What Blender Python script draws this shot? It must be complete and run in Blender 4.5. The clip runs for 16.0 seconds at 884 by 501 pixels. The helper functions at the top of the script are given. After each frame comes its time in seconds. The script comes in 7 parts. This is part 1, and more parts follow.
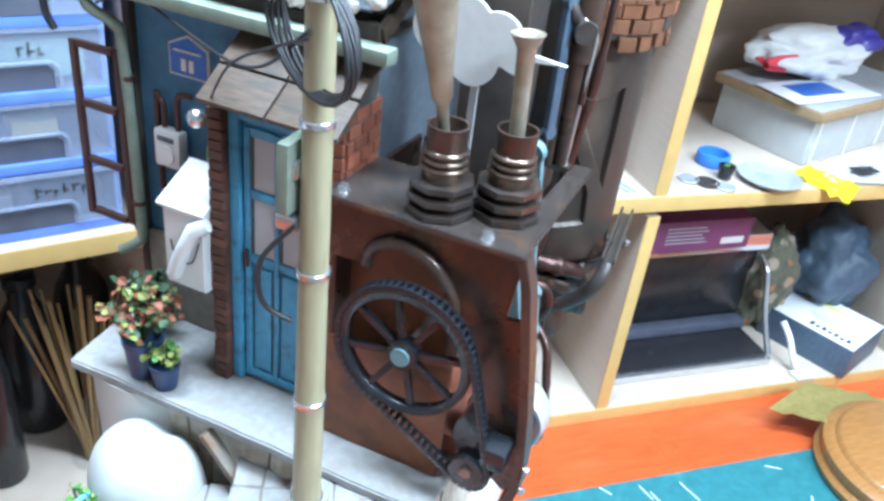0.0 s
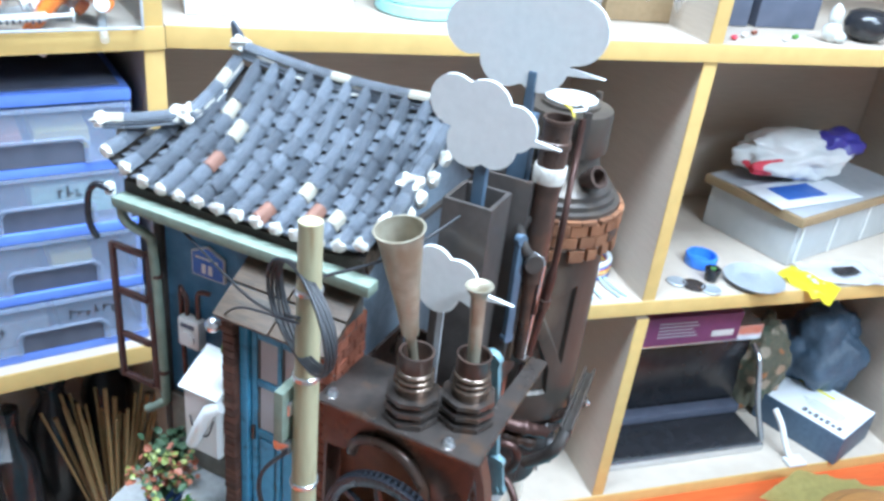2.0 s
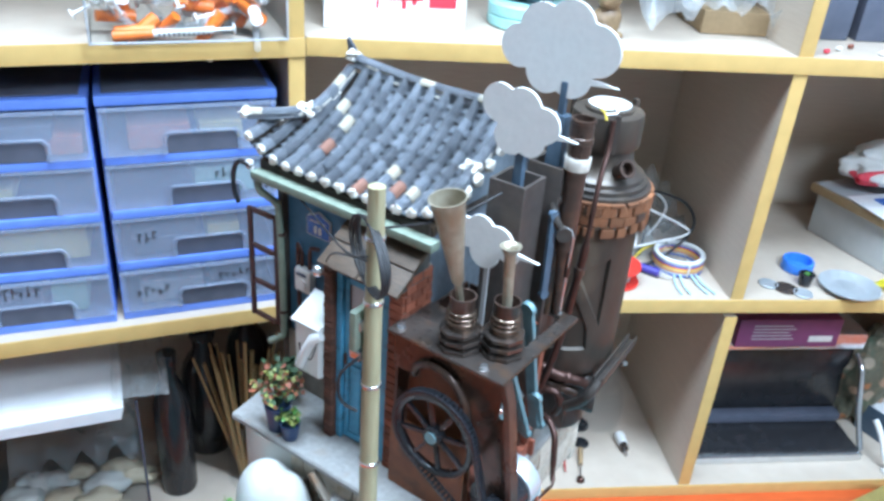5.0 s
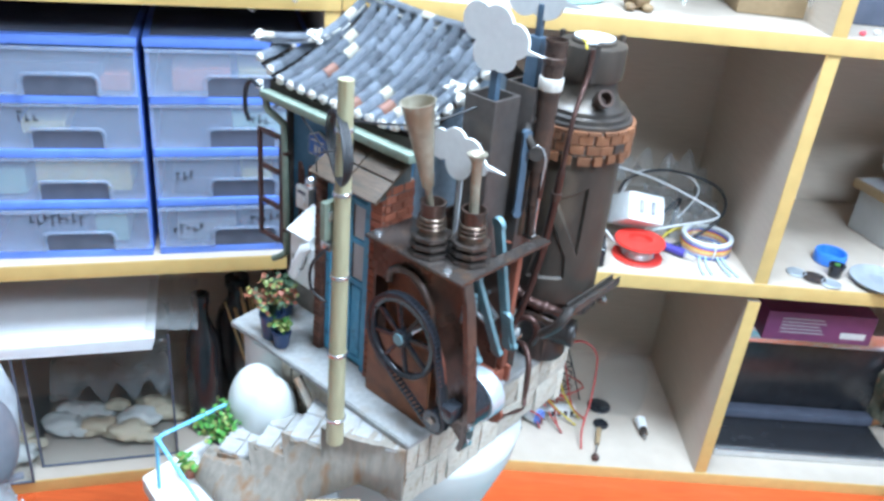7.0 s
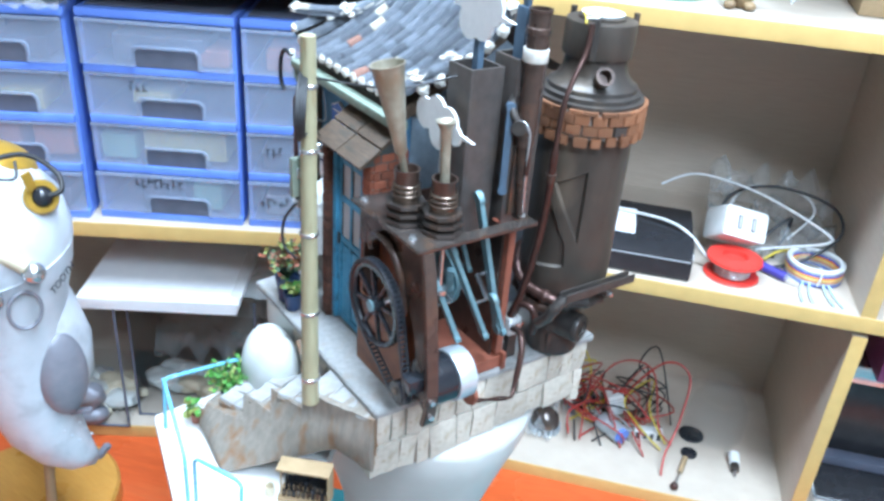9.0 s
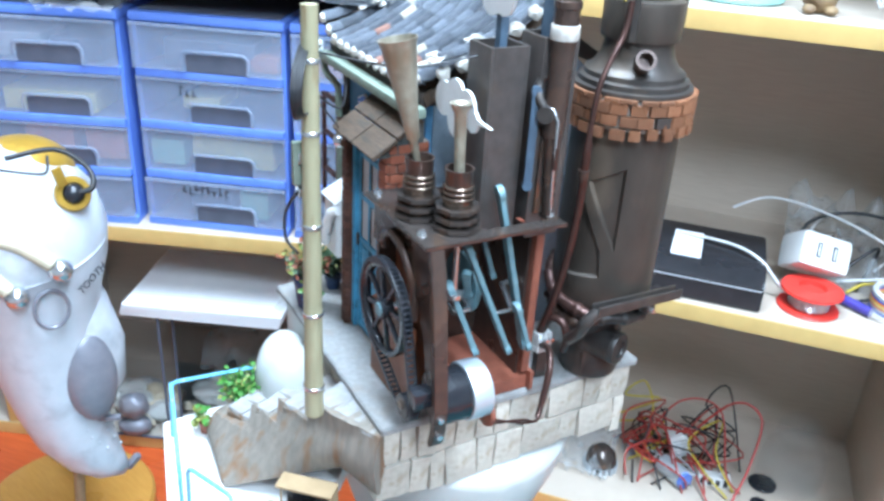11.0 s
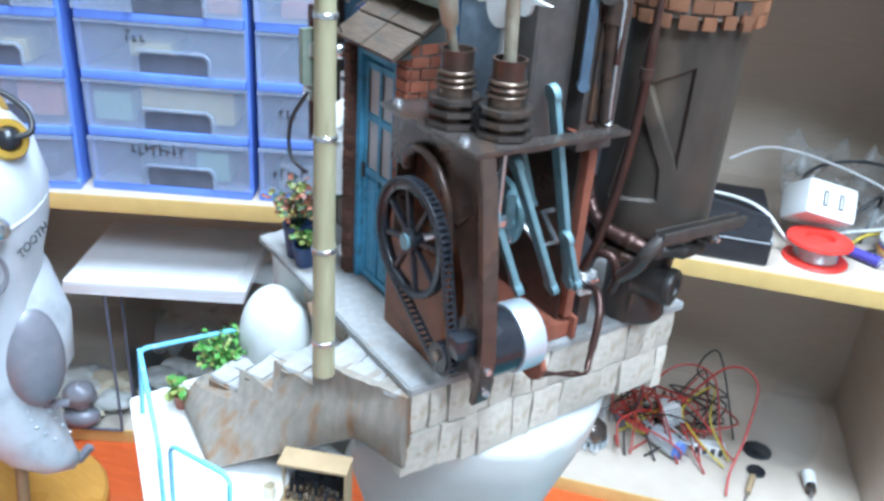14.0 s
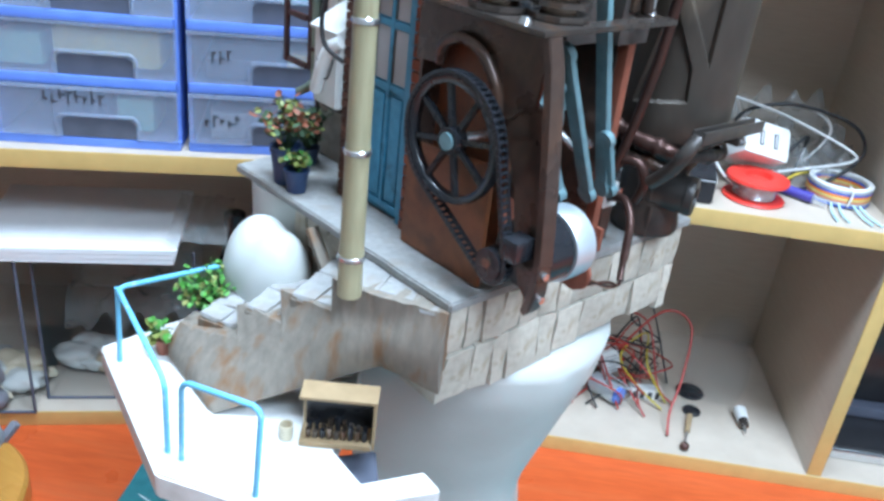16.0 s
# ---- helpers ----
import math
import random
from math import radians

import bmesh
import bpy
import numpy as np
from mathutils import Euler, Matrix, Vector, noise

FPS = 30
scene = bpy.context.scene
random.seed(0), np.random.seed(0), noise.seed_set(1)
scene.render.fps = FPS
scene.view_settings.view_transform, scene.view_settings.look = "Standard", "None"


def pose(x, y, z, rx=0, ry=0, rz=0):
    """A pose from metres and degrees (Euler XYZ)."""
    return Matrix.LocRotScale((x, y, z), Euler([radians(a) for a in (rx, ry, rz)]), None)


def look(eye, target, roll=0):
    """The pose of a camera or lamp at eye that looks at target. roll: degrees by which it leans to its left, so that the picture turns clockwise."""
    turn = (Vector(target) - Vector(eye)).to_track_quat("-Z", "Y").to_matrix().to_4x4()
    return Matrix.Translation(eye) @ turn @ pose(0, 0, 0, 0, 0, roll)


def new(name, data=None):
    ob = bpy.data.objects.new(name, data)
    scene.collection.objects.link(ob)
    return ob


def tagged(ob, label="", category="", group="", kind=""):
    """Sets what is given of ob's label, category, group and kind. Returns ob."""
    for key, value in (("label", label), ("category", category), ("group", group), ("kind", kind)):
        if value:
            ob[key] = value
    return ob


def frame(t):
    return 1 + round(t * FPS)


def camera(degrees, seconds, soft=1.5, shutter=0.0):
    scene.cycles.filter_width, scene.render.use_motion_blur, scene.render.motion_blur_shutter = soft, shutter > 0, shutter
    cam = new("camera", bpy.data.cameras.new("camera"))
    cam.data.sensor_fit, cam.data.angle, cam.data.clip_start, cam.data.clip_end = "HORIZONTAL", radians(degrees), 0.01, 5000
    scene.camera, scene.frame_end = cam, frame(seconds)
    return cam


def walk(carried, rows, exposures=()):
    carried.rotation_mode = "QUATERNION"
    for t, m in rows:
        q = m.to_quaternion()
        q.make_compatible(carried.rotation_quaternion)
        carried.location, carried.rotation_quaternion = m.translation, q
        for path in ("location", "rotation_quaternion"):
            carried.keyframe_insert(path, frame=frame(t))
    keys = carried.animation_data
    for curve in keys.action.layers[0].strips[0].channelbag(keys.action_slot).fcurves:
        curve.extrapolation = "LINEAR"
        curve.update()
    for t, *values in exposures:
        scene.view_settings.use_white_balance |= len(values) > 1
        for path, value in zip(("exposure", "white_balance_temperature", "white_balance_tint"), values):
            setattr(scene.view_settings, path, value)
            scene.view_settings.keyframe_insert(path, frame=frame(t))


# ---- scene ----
cam = camera(56.9, 16.0, soft=3.0)
METRES, EYE, TILT, LEAN, TURN = 0.7, 1.41, 0.0, 0.0, 0.0
ROWS = [
    (0.0, 0.0, 0.0, 0.0, 3.82, -30.96, -6.38),
    (0.5, 0.0041, -0.001, 0.0459, 3.35, -30.15, -7.25),
    (1.0, 0.0036, -0.0089, 0.0845, 3.81, -28.35, -6.25),
    (1.5, 0.0133, -0.0196, 0.1136, 4.43, -27.66, -5.6),
    (2.0, 0.0153, -0.0256, 0.124, 5.1, -28.17, -5.97),
    (2.5, 0.0214, -0.0414, 0.1423, 6.44, -28.34, -6.01),
    (3.0, 0.0443, -0.0666, 0.1663, 9.4, -27.9, -4.58),
    (3.5, 0.0726, -0.0764, 0.1828, 12.18, -28.63, -4.09),
    (4.0, 0.0845, -0.0908, 0.1863, 14.09, -29.12, -3.83),
    (6.5, 0.1376, -0.2072, 0.1299, 18.11, -28.04, -5.21),
    (7.0, 0.1894, -0.1876, 0.125, 21.57, -28.46, -5.12),
    (7.5, 0.2557, -0.1626, 0.1289, 26.07, -28.49, -4.37),
    (8.0, 0.3003, -0.1426, 0.1223, 30.55, -28.59, -3.89),
    (8.5, 0.3254, -0.13, 0.1164, 33.08, -28.19, -3.38),
    (9.0, 0.3369, -0.1199, 0.1018, 35.09, -28.35, -4.05),
    (11.5, 0.3521, -0.0345, 0.0314, 41.74, -26.07, -3.22),
    (12.0, 0.3325, -0.021, 0.006, 42.15, -26.64, -3.43),
    (12.5, 0.3158, -0.0171, -0.0116, 42.29, -27.01, -3.66),
    (13.0, 0.3038, -0.0105, -0.0241, 42.09, -26.47, -3.72),
    (13.5, 0.2865, -0.0187, -0.0282, 40.29, -26.29, -3.5),
    (14.0, 0.2588, -0.0333, -0.0377, 36.52, -26.55, -3.9),
    (14.5, 0.2214, -0.0462, -0.0472, 32.61, -26.96, -4.57),
    (15.0, 0.2038, -0.0532, -0.0504, 30.76, -26.69, -4.4),
    (15.5, 0.1818, -0.0582, -0.0613, 27.21, -27.88, -5.33),
    (16.0, 0.1732, -0.0709, -0.1045, 27.89, -27.01, -5.98),
]
walk(cam, [(t, pose(0, 0, EYE, TILT, LEAN, TURN) @ pose(METRES * x, METRES * y, METRES * z, 90 + pitch, roll, yaw)) for t, x, y, z, yaw, pitch, roll in ROWS],
     [(0.0, 0.56), (1.5, 0.43), (4.0, 0.03), (7.0, 0.3), (14.5, 0.32), (15.5, 0.27), (16.0, 0.05)])

# ---------------------------------------------------------------- light
world = bpy.data.worlds.new("world")
scene.world = world
world.use_nodes = True
world.node_tree.nodes["Background"].inputs[0].default_value = (0.75, 0.87, 1.0, 1)
world.node_tree.nodes["Background"].inputs[1].default_value = 0.12


def area_lamp(name, eye, target, sx, sy, watts, colour):
    data = bpy.data.lights.new(name, "AREA")
    data.shape, data.size, data.size_y, data.energy, data.color = "RECTANGLE", sx, sy, watts, colour
    ob = new(name, data)
    ob.matrix_world = look(eye, target)
    return ob


TURN_R, TURN_L = 21.5, 36.0
area_lamp("ceiling_lamp_light", (0.12, 0.25, 2.36), (0.12, 0.2501, 0), 1.2, 0.14, 44, (0.655, 0.885, 1.15))
# added fill light, out of view, to brighten the model's right-hand faces
area_lamp("ceiling_lamp_light", (1.05, -0.4, 2.36), (1.05, -0.401, 0), 1.2, 0.14, 42, (0.655, 0.885, 1.15))


# ---------------------------------------------------------------- materials
def ramp_mix(nt, fac, a, b, clamp=(0.3, 0.7)):
    r = nt.nodes.new("ShaderNodeValToRGB")
    r.color_ramp.elements[0].position, r.color_ramp.elements[1].position = clamp
    r.color_ramp.elements[0].color, r.color_ramp.elements[1].color = (*a, 1), (*b, 1)
    nt.links.new(fac, r.inputs[0])
    return r.outputs[0]


def blend(nt, fac, a, b):
    m = nt.nodes.new("ShaderNodeMix")
    m.data_type = "RGBA"
    for sock, v in ((m.inputs[0], fac), (m.inputs[6], a), (m.inputs[7], b)):
        if hasattr(v, "is_output"):
            nt.links.new(v, sock)
        else:
            sock.default_value = v if isinstance(v, float) else (*v, 1)
    return m.outputs[2]


def noise_out(nt, scale, detail=4.0, stretch=(1, 1, 1)):
    tc, mp, n = nt.nodes.new("ShaderNodeTexCoord"), nt.nodes.new("ShaderNodeMapping"), nt.nodes.new("ShaderNodeTexNoise")
    mp.inputs["Scale"].default_value = stretch
    n.inputs["Scale"].default_value, n.inputs["Detail"].default_value = scale, detail
    nt.links.new(tc.outputs["Object"], mp.inputs[0])
    nt.links.new(mp.outputs[0], n.inputs["Vector"])
    return n.outputs[0]


def mat(name, base, second=None, rough=0.5, metal=0.0, grain=120.0, stain=None, stain_scale=30.0, bump=0.15, stretch=(1, 1, 1),
        spread=0.0, clear=0.0, transmit=0.0, stain_at=(0.55, 0.7), emit=0.0):
    """A surface: grain between two colours, larger stains, bump, some change from piece to piece."""
    m = bpy.data.materials.new(name)
    m.use_nodes = True
    nt = m.node_tree
    p = nt.nodes["Principled BSDF"]
    second = second or tuple(c * 0.8 for c in base)
    fine = noise_out(nt, grain, 6.0, stretch)
    col = ramp_mix(nt, fine, base, second)
    if stain:
        big = noise_out(nt, stain_scale, 5.0, stretch)
        mask = ramp_mix(nt, big, (0, 0, 0), (1, 1, 1), stain_at)
        col = blend(nt, mask, col, stain)
    if spread:
        info, hsv = nt.nodes.new("ShaderNodeObjectInfo"), nt.nodes.new("ShaderNodeHueSaturation")
        mr = nt.nodes.new("ShaderNodeMapRange")
        mr.inputs[3].default_value, mr.inputs[4].default_value = 1 - spread, 1 + spread
        nt.links.new(info.outputs["Random"], mr.inputs[0])
        nt.links.new(mr.outputs[0], hsv.inputs["Value"])
        nt.links.new(col, hsv.inputs["Color"])
        col = hsv.outputs[0]
    nt.links.new(col, p.inputs["Base Color"])
    rr = nt.nodes.new("ShaderNodeMapRange")
    rr.inputs[3].default_value, rr.inputs[4].default_value = max(rough - 0.12, 0.02), min(rough + 0.12, 1)
    nt.links.new(noise_out(nt, grain * 0.4, 3.0), rr.inputs[0])
    nt.links.new(rr.outputs[0], p.inputs["Roughness"])
    p.inputs["Metallic"].default_value = metal
    p.inputs["Coat Weight"].default_value = clear
    p.inputs["Transmission Weight"].default_value = transmit
    if emit:
        p.inputs["Emission Color"].default_value = (*base, 1)
        p.inputs["Emission Strength"].default_value = emit
    if bump:
        b = nt.nodes.new("ShaderNodeBump")
        b.inputs["Strength"].default_value, b.inputs["Distance"].default_value = bump, 0.001
        nt.links.new(fine, b.inputs["Height"])
        nt.links.new(b.outputs[0], p.inputs["Normal"])
    return m


def clear_mat(name, tint, rough, through_part):
    """Thin clear or frosted plastic and glass: part of the light goes straight through."""
    m = mat(name, tint, tuple(c * 0.92 for c in tint), rough, grain=60, bump=0.05)
    nt = m.node_tree
    out, p = nt.nodes["Material Output"], nt.nodes["Principled BSDF"]
    tr, mx = nt.nodes.new("ShaderNodeBsdfTransparent"), nt.nodes.new("ShaderNodeMixShader")
    mx.inputs[0].default_value = through_part
    nt.links.new(p.outputs[0], mx.inputs[1])
    nt.links.new(tr.outputs[0], mx.inputs[2])
    nt.links.new(mx.outputs[0], out.inputs[0])
    return m


BOARD = mat("beige_melamine", (0.52, 0.44, 0.36), (0.47, 0.39, 0.315), 0.45, grain=40, stretch=(1, 1, 12), bump=0.04, stain=(0.49, 0.41, 0.335), stain_scale=6)
BAND = mat("yellow_edge_band", (0.62, 0.41, 0.15), (0.55, 0.36, 0.13), 0.4, grain=60, bump=0.03)
ORANGE = mat("orange_table", (0.62, 0.11, 0.03), (0.5, 0.08, 0.022), 0.3, grain=30, stretch=(1, 8, 1), bump=0.03, stain=(0.55, 0.12, 0.04), stain_scale=5)
MAT_TEAL = mat("teal_mat", (0.03, 0.2, 0.22), (0.02, 0.15, 0.17), 0.5, grain=90, stain=(0.1, 0.32, 0.34), stain_scale=14, stain_at=(0.6, 0.75))
SIDEWALL = mat("grey_blue_side_wall", (0.2, 0.25, 0.3), (0.15, 0.19, 0.23), 0.75, grain=200, bump=0.2)
WALLPAINT = mat("wall_paint", (0.8, 0.8, 0.78), (0.76, 0.76, 0.74), 0.8, grain=15)
FLOORMAT = mat("floor_vinyl", (0.35, 0.3, 0.25), (0.28, 0.24, 0.2), 0.5, grain=8)
LAMPGLOW = mat("lamp_diffuser", (0.95, 0.97, 1.0), (0.95, 0.97, 1.0), 0.5, bump=0, emit=6.0)
BLUEPL = mat("blue_plastic", (0.14, 0.26, 0.7), (0.115, 0.22, 0.63), 0.35, grain=50, bump=0.03)
FROST = clear_mat("frosted_drawer", (0.38, 0.45, 0.59), 0.3, 0.66)
JARGLASS = clear_mat("thin_jar_glass", (0.45, 0.47, 0.47), 0.05, 0.968)
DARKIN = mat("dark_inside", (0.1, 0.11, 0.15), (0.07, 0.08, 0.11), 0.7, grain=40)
GREENC = mat("green_content", (0.25, 0.5, 0.38), (0.35, 0.55, 0.4), 0.6)
YELLOWC = mat("yellow_content", (0.7, 0.6, 0.2), (0.6, 0.5, 0.15), 0.6)
REDC = mat("orange_content", (0.65, 0.22, 0.12), (0.5, 0.2, 0.1), 0.6)
INK = mat("marker_ink", (0.05, 0.05, 0.06), None, 0.6)
CONCRETE = mat("pale_concrete", (0.33, 0.325, 0.315), (0.265, 0.26, 0.25), 0.85, grain=260, stain=(0.28, 0.25, 0.22), stain_scale=60, bump=0.35)
STAIRST = mat("stained_stone", (0.245, 0.208, 0.168), (0.18, 0.154, 0.126), 0.85, grain=180, stain=(0.21, 0.115, 0.06), stain_scale=80, stain_at=(0.5, 0.68), bump=0.5, stretch=(1.4, 1.4, 0.35))
STONE = mat("wall_stone", (0.57, 0.52, 0.44), (0.46, 0.41, 0.34), 0.85, grain=220, stain=(0.36, 0.27, 0.17), stain_scale=80, stain_at=(0.56, 0.74), spread=0.14, bump=0.5)
MORTAR = mat("stone_joint", (0.3, 0.265, 0.22), (0.22, 0.19, 0.16), 0.9, grain=200)
TOOTH = mat("white_plaster", (0.57, 0.585, 0.56), (0.53, 0.545, 0.52), 0.45, grain=30, bump=0.06, stain=(0.5, 0.515, 0.49), stain_scale=12)
DECK = mat("white_painted_deck", (0.74, 0.73, 0.71), (0.68, 0.67, 0.65), 0.6, grain=120, stain=(0.58, 0.56, 0.53), stain_scale=40)
LTBLUE = mat("light_blue_paint", (0.16, 0.5, 0.72), (0.13, 0.42, 0.62), 0.4, grain=160, stain=(0.4, 0.55, 0.6), stain_scale=200, stain_at=(0.62, 0.72))
BLUEWALL = mat("blue_wall_paint", (0.075, 0.22, 0.36), (0.055, 0.17, 0.29), 0.75, grain=200, stain=(0.045, 0.12, 0.19), stain_scale=50, bump=0.25)
DOORBLUE = mat("blue_door_paint", (0.07, 0.3, 0.46), (0.05, 0.24, 0.38), 0.5, grain=240, stain=(0.035, 0.12, 0.16), stain_scale=120, stain_at=(0.6, 0.75), bump=0.2)
DARKEDGE = mat("worn_dark_edge", (0.05, 0.06, 0.06), (0.09, 0.08, 0.07), 0.7)
REDBRICK = mat("red_brick", (0.3, 0.085, 0.04), (0.21, 0.06, 0.035), 0.85, grain=400, spread=0.3, bump=0.4)
BRICKJOINT = mat("brick_joint", (0.34, 0.29, 0.25), (0.26, 0.22, 0.19), 0.9, grain=300)
BROWNBRICK = mat("dark_brick", (0.13, 0.05, 0.03), (0.09, 0.035, 0.022), 0.85, grain=300, spread=0.3, bump=0.5)
TANBRICK = mat("tan_ring_brick", (0.29, 0.115, 0.05), (0.2, 0.08, 0.036), 0.75, grain=260, spread=0.3, bump=0.5)
PORCHWOOD = mat("brown_porch_board", (0.105, 0.068, 0.044), (0.055, 0.037, 0.026), 0.6, grain=160, stretch=(1, 6, 1), stain=(0.05, 0.04, 0.03), stain_scale=60, bump=0.3)
TIMBER = mat("dark_roof_timber", (0.06, 0.045, 0.035), (0.04, 0.03, 0.025), 0.75, grain=150)
TILE = mat("slate_blue_tile", (0.125, 0.143, 0.17), (0.07, 0.08, 0.098), 0.32, grain=420, stain=(0.3, 0.31, 0.32), stain_scale=210, stain_at=(0.54, 0.74), spread=0.38, bump=0.6)
TILEPALE = mat("cream_tile", (0.4, 0.36, 0.29), (0.3, 0.27, 0.21), 0.6, grain=260, bump=0.3)
TILERED = mat("red_brown_tile", (0.24, 0.11, 0.075), (0.18, 0.08, 0.055), 0.6, grain=260, bump=0.3)
PLASTERW = mat("white_tile_plaster", (0.66, 0.62, 0.56), (0.5, 0.47, 0.42), 0.75, grain=350, bump=0.6)
GUTTER = mat("pale_green_metal", (0.22, 0.27, 0.21), (0.17, 0.21, 0.165), 0.55, grain=200, stain=(0.2, 0.13, 0.08), stain_scale=120, stain_at=(0.66, 0.76))
BAMBOO = mat("bamboo", (0.38, 0.35, 0.22), (0.31, 0.28, 0.17), 0.45, grain=120, stretch=(3, 3, 0.4), stain=(0.24, 0.15, 0.07), stain_scale=60, stain_at=(0.62, 0.78), bump=0.15)
RUST = mat("brown_iron", (0.1, 0.063, 0.049), (0.065, 0.043, 0.036), 0.3, 0.4, grain=180, stain=(0.14, 0.075, 0.05), stain_scale=40, bump=0.12)
RUSTPANEL = mat("red_brown_panel", (0.24, 0.085, 0.035), (0.16, 0.055, 0.026), 0.45, 0.25, grain=120, stain=(0.09, 0.04, 0.026), stain_scale=45, bump=0.12)
CHIMNEYM = mat("dark_grey_brown_iron", (0.095, 0.08, 0.073), (0.065, 0.055, 0.05), 0.36, 0.2, grain=140, stain=(0.1, 0.075, 0.06), stain_scale=40)
PLATE = mat("gunmetal_plate", (0.115, 0.092, 0.08), (0.078, 0.064, 0.057), 0.24, 0.6, grain=150, stain=(0.17, 0.1, 0.065), stain_scale=70, bump=0.12)
DARKIRON = mat("dark_iron", (0.075, 0.063, 0.056), (0.05, 0.043, 0.039), 0.36, 0.3, grain=160, stain=(0.11, 0.085, 0.065), stain_scale=30, bump=0.12)
SOOT = mat("sooty_iron", (0.04, 0.034, 0.031), (0.028, 0.024, 0.022), 0.4, 0.2, grain=160, stain=(0.07, 0.05, 0.04), stain_scale=50, bump=0.15)
BOILERM = mat("brushed_dark_bronze", (0.075, 0.06, 0.048), (0.054, 0.043, 0.035), 0.44, 0.3, grain=120, stain=(0.15, 0.115, 0.085), stain_scale=28, stretch=(1, 1, 0.4), bump=0.1)
BRONZE = mat("bronze_spring", (0.2, 0.145, 0.11), (0.13, 0.095, 0.075), 0.22, 0.75, grain=200, bump=0.08)
STEEL = mat("shiny_steel", (0.7, 0.72, 0.74), (0.6, 0.62, 0.64), 0.22, 0.9, grain=150, bump=0.03)
ZINC = mat("zinc_motor_ring", (0.62, 0.68, 0.72), (0.55, 0.6, 0.64), 0.38, 0.6, grain=90, bump=0.03)
BLACKPL = mat("black_plastic", (0.02, 0.022, 0.026), (0.013, 0.014, 0.018), 0.26, grain=120, bump=0.06)
TEALROD = mat("teal_painted_rod", (0.16, 0.28, 0.31), (0.11, 0.21, 0.235), 0.45, grain=200, stain=(0.2, 0.27, 0.27), stain_scale=120, stain_at=(0.6, 0.75))
SLIDEBLUE = mat("blue_grey_slider", (0.075, 0.12, 0.17), (0.055, 0.09, 0.13), 0.5, grain=160)
TERRA = mat("brick_red_paint", (0.28, 0.085, 0.05), (0.2, 0.06, 0.036), 0.55, grain=160)
HORN = mat("aged_brass_horn", (0.38, 0.34, 0.26), (0.27, 0.23, 0.17), 0.4, 0.45, grain=160, stain=(0.28, 0.22, 0.15), stain_scale=60, bump=0.1)
CLOUDM = mat("pale_cloud_card", (0.68, 0.69, 0.68), (0.63, 0.64, 0.63), 0.6, grain=300, bump=0.1)
COPPER = mat("copper_pipe", (0.1, 0.05, 0.04), (0.07, 0.036, 0.03), 0.35, 0.6, grain=140)
WHITEPL = mat("white_plastic", (0.72, 0.72, 0.7), (0.67, 0.67, 0.65), 0.4, grain=80, bump=0.03)
GREYPL = mat("grey_plastic", (0.42, 0.43, 0.44), (0.36, 0.37, 0.38), 0.45, grain=80)
SIGNBLUE = mat("sign_blue", (0.02, 0.13, 0.5), (0.018, 0.11, 0.44), 0.4, bump=0.02)
POTBLUE = mat("navy_pot", (0.022, 0.05, 0.12), (0.018, 0.04, 0.1), 0.45, grain=90)
LEAF = mat("green_leaf", (0.045, 0.19, 0.03), (0.08, 0.27, 0.045), 0.5, grain=300, spread=0.3)
LEAFDARK = mat("dark_green_leaf", (0.035, 0.075, 0.035), (0.05, 0.1, 0.045), 0.6, grain=300)
LEAFYEL = mat("yellow_green_leaf", (0.24, 0.24, 0.06), (0.2, 0.26, 0.07), 0.5, grain=300)
LEAFRED = mat("orange_red_leaf", (0.3, 0.09, 0.045), (0.22, 0.07, 0.04), 0.55, grain=300)
WINDOWRED = mat("red_brown_window_paint", (0.07, 0.025, 0.02), (0.05, 0.018, 0.015), 0.5, grain=160)
GLASS = clear_mat("clear_glass", (0.2, 0.24, 0.24), 0.05, 0.965)
FILMBAG = clear_mat("thin_plastic_film", (0.6, 0.62, 0.62), 0.16, 0.78)
PAPERW = mat("white_paper", (0.78, 0.79, 0.8), (0.74, 0.75, 0.77), 0.7, grain=60, bump=0.02)
CARD = mat("tan_cardboard", (0.34, 0.23, 0.125), (0.28, 0.19, 0.1), 0.75, grain=160)
WOODP = mat("turned_wood", (0.4, 0.19, 0.06), (0.3, 0.13, 0.04), 0.35, grain=60, stretch=(1, 6, 1), clear=0.3)
YELLOWWOOD = mat("yellow_varnished_wood", (0.55, 0.27, 0.06), (0.48, 0.22, 0.045), 0.3, grain=50, stretch=(1, 6, 1), clear=0.4)
SILVERPAINT = mat("pale_silver_paint", (0.6, 0.63, 0.67), (0.55, 0.58, 0.62), 0.38, 0.05, grain=90, stain=(0.4, 0.42, 0.45), stain_scale=25, bump=0.06)
GREYPAINT = mat("mid_grey_paint", (0.24, 0.24, 0.27), (0.2, 0.2, 0.23), 0.4, 0.2, grain=90)
GOLD = mat("yellow_brass", (0.6, 0.36, 0.06), (0.5, 0.29, 0.05), 0.35, 0.5, grain=120)
PURPLE = mat("purple_carton", (0.2, 0.05, 0.14), (0.17, 0.04, 0.12), 0.5, grain=60)
TRAYBLACK = mat("black_enamel_tray", (0.025, 0.025, 0.028), (0.018, 0.018, 0.02), 0.22, grain=60, bump=0.04)
REDPL = mat("red_plastic", (0.72, 0.05, 0.035), (0.65, 0.04, 0.03), 0.4, bump=0.02)
CYANPL = mat("blue_cap_plastic", (0.04, 0.22, 0.75), (0.035, 0.19, 0.66), 0.4, bump=0.02)
MINT = mat("mint_plastic", (0.36, 0.66, 0.64), (0.32, 0.6, 0.58), 0.4, bump=0.02)
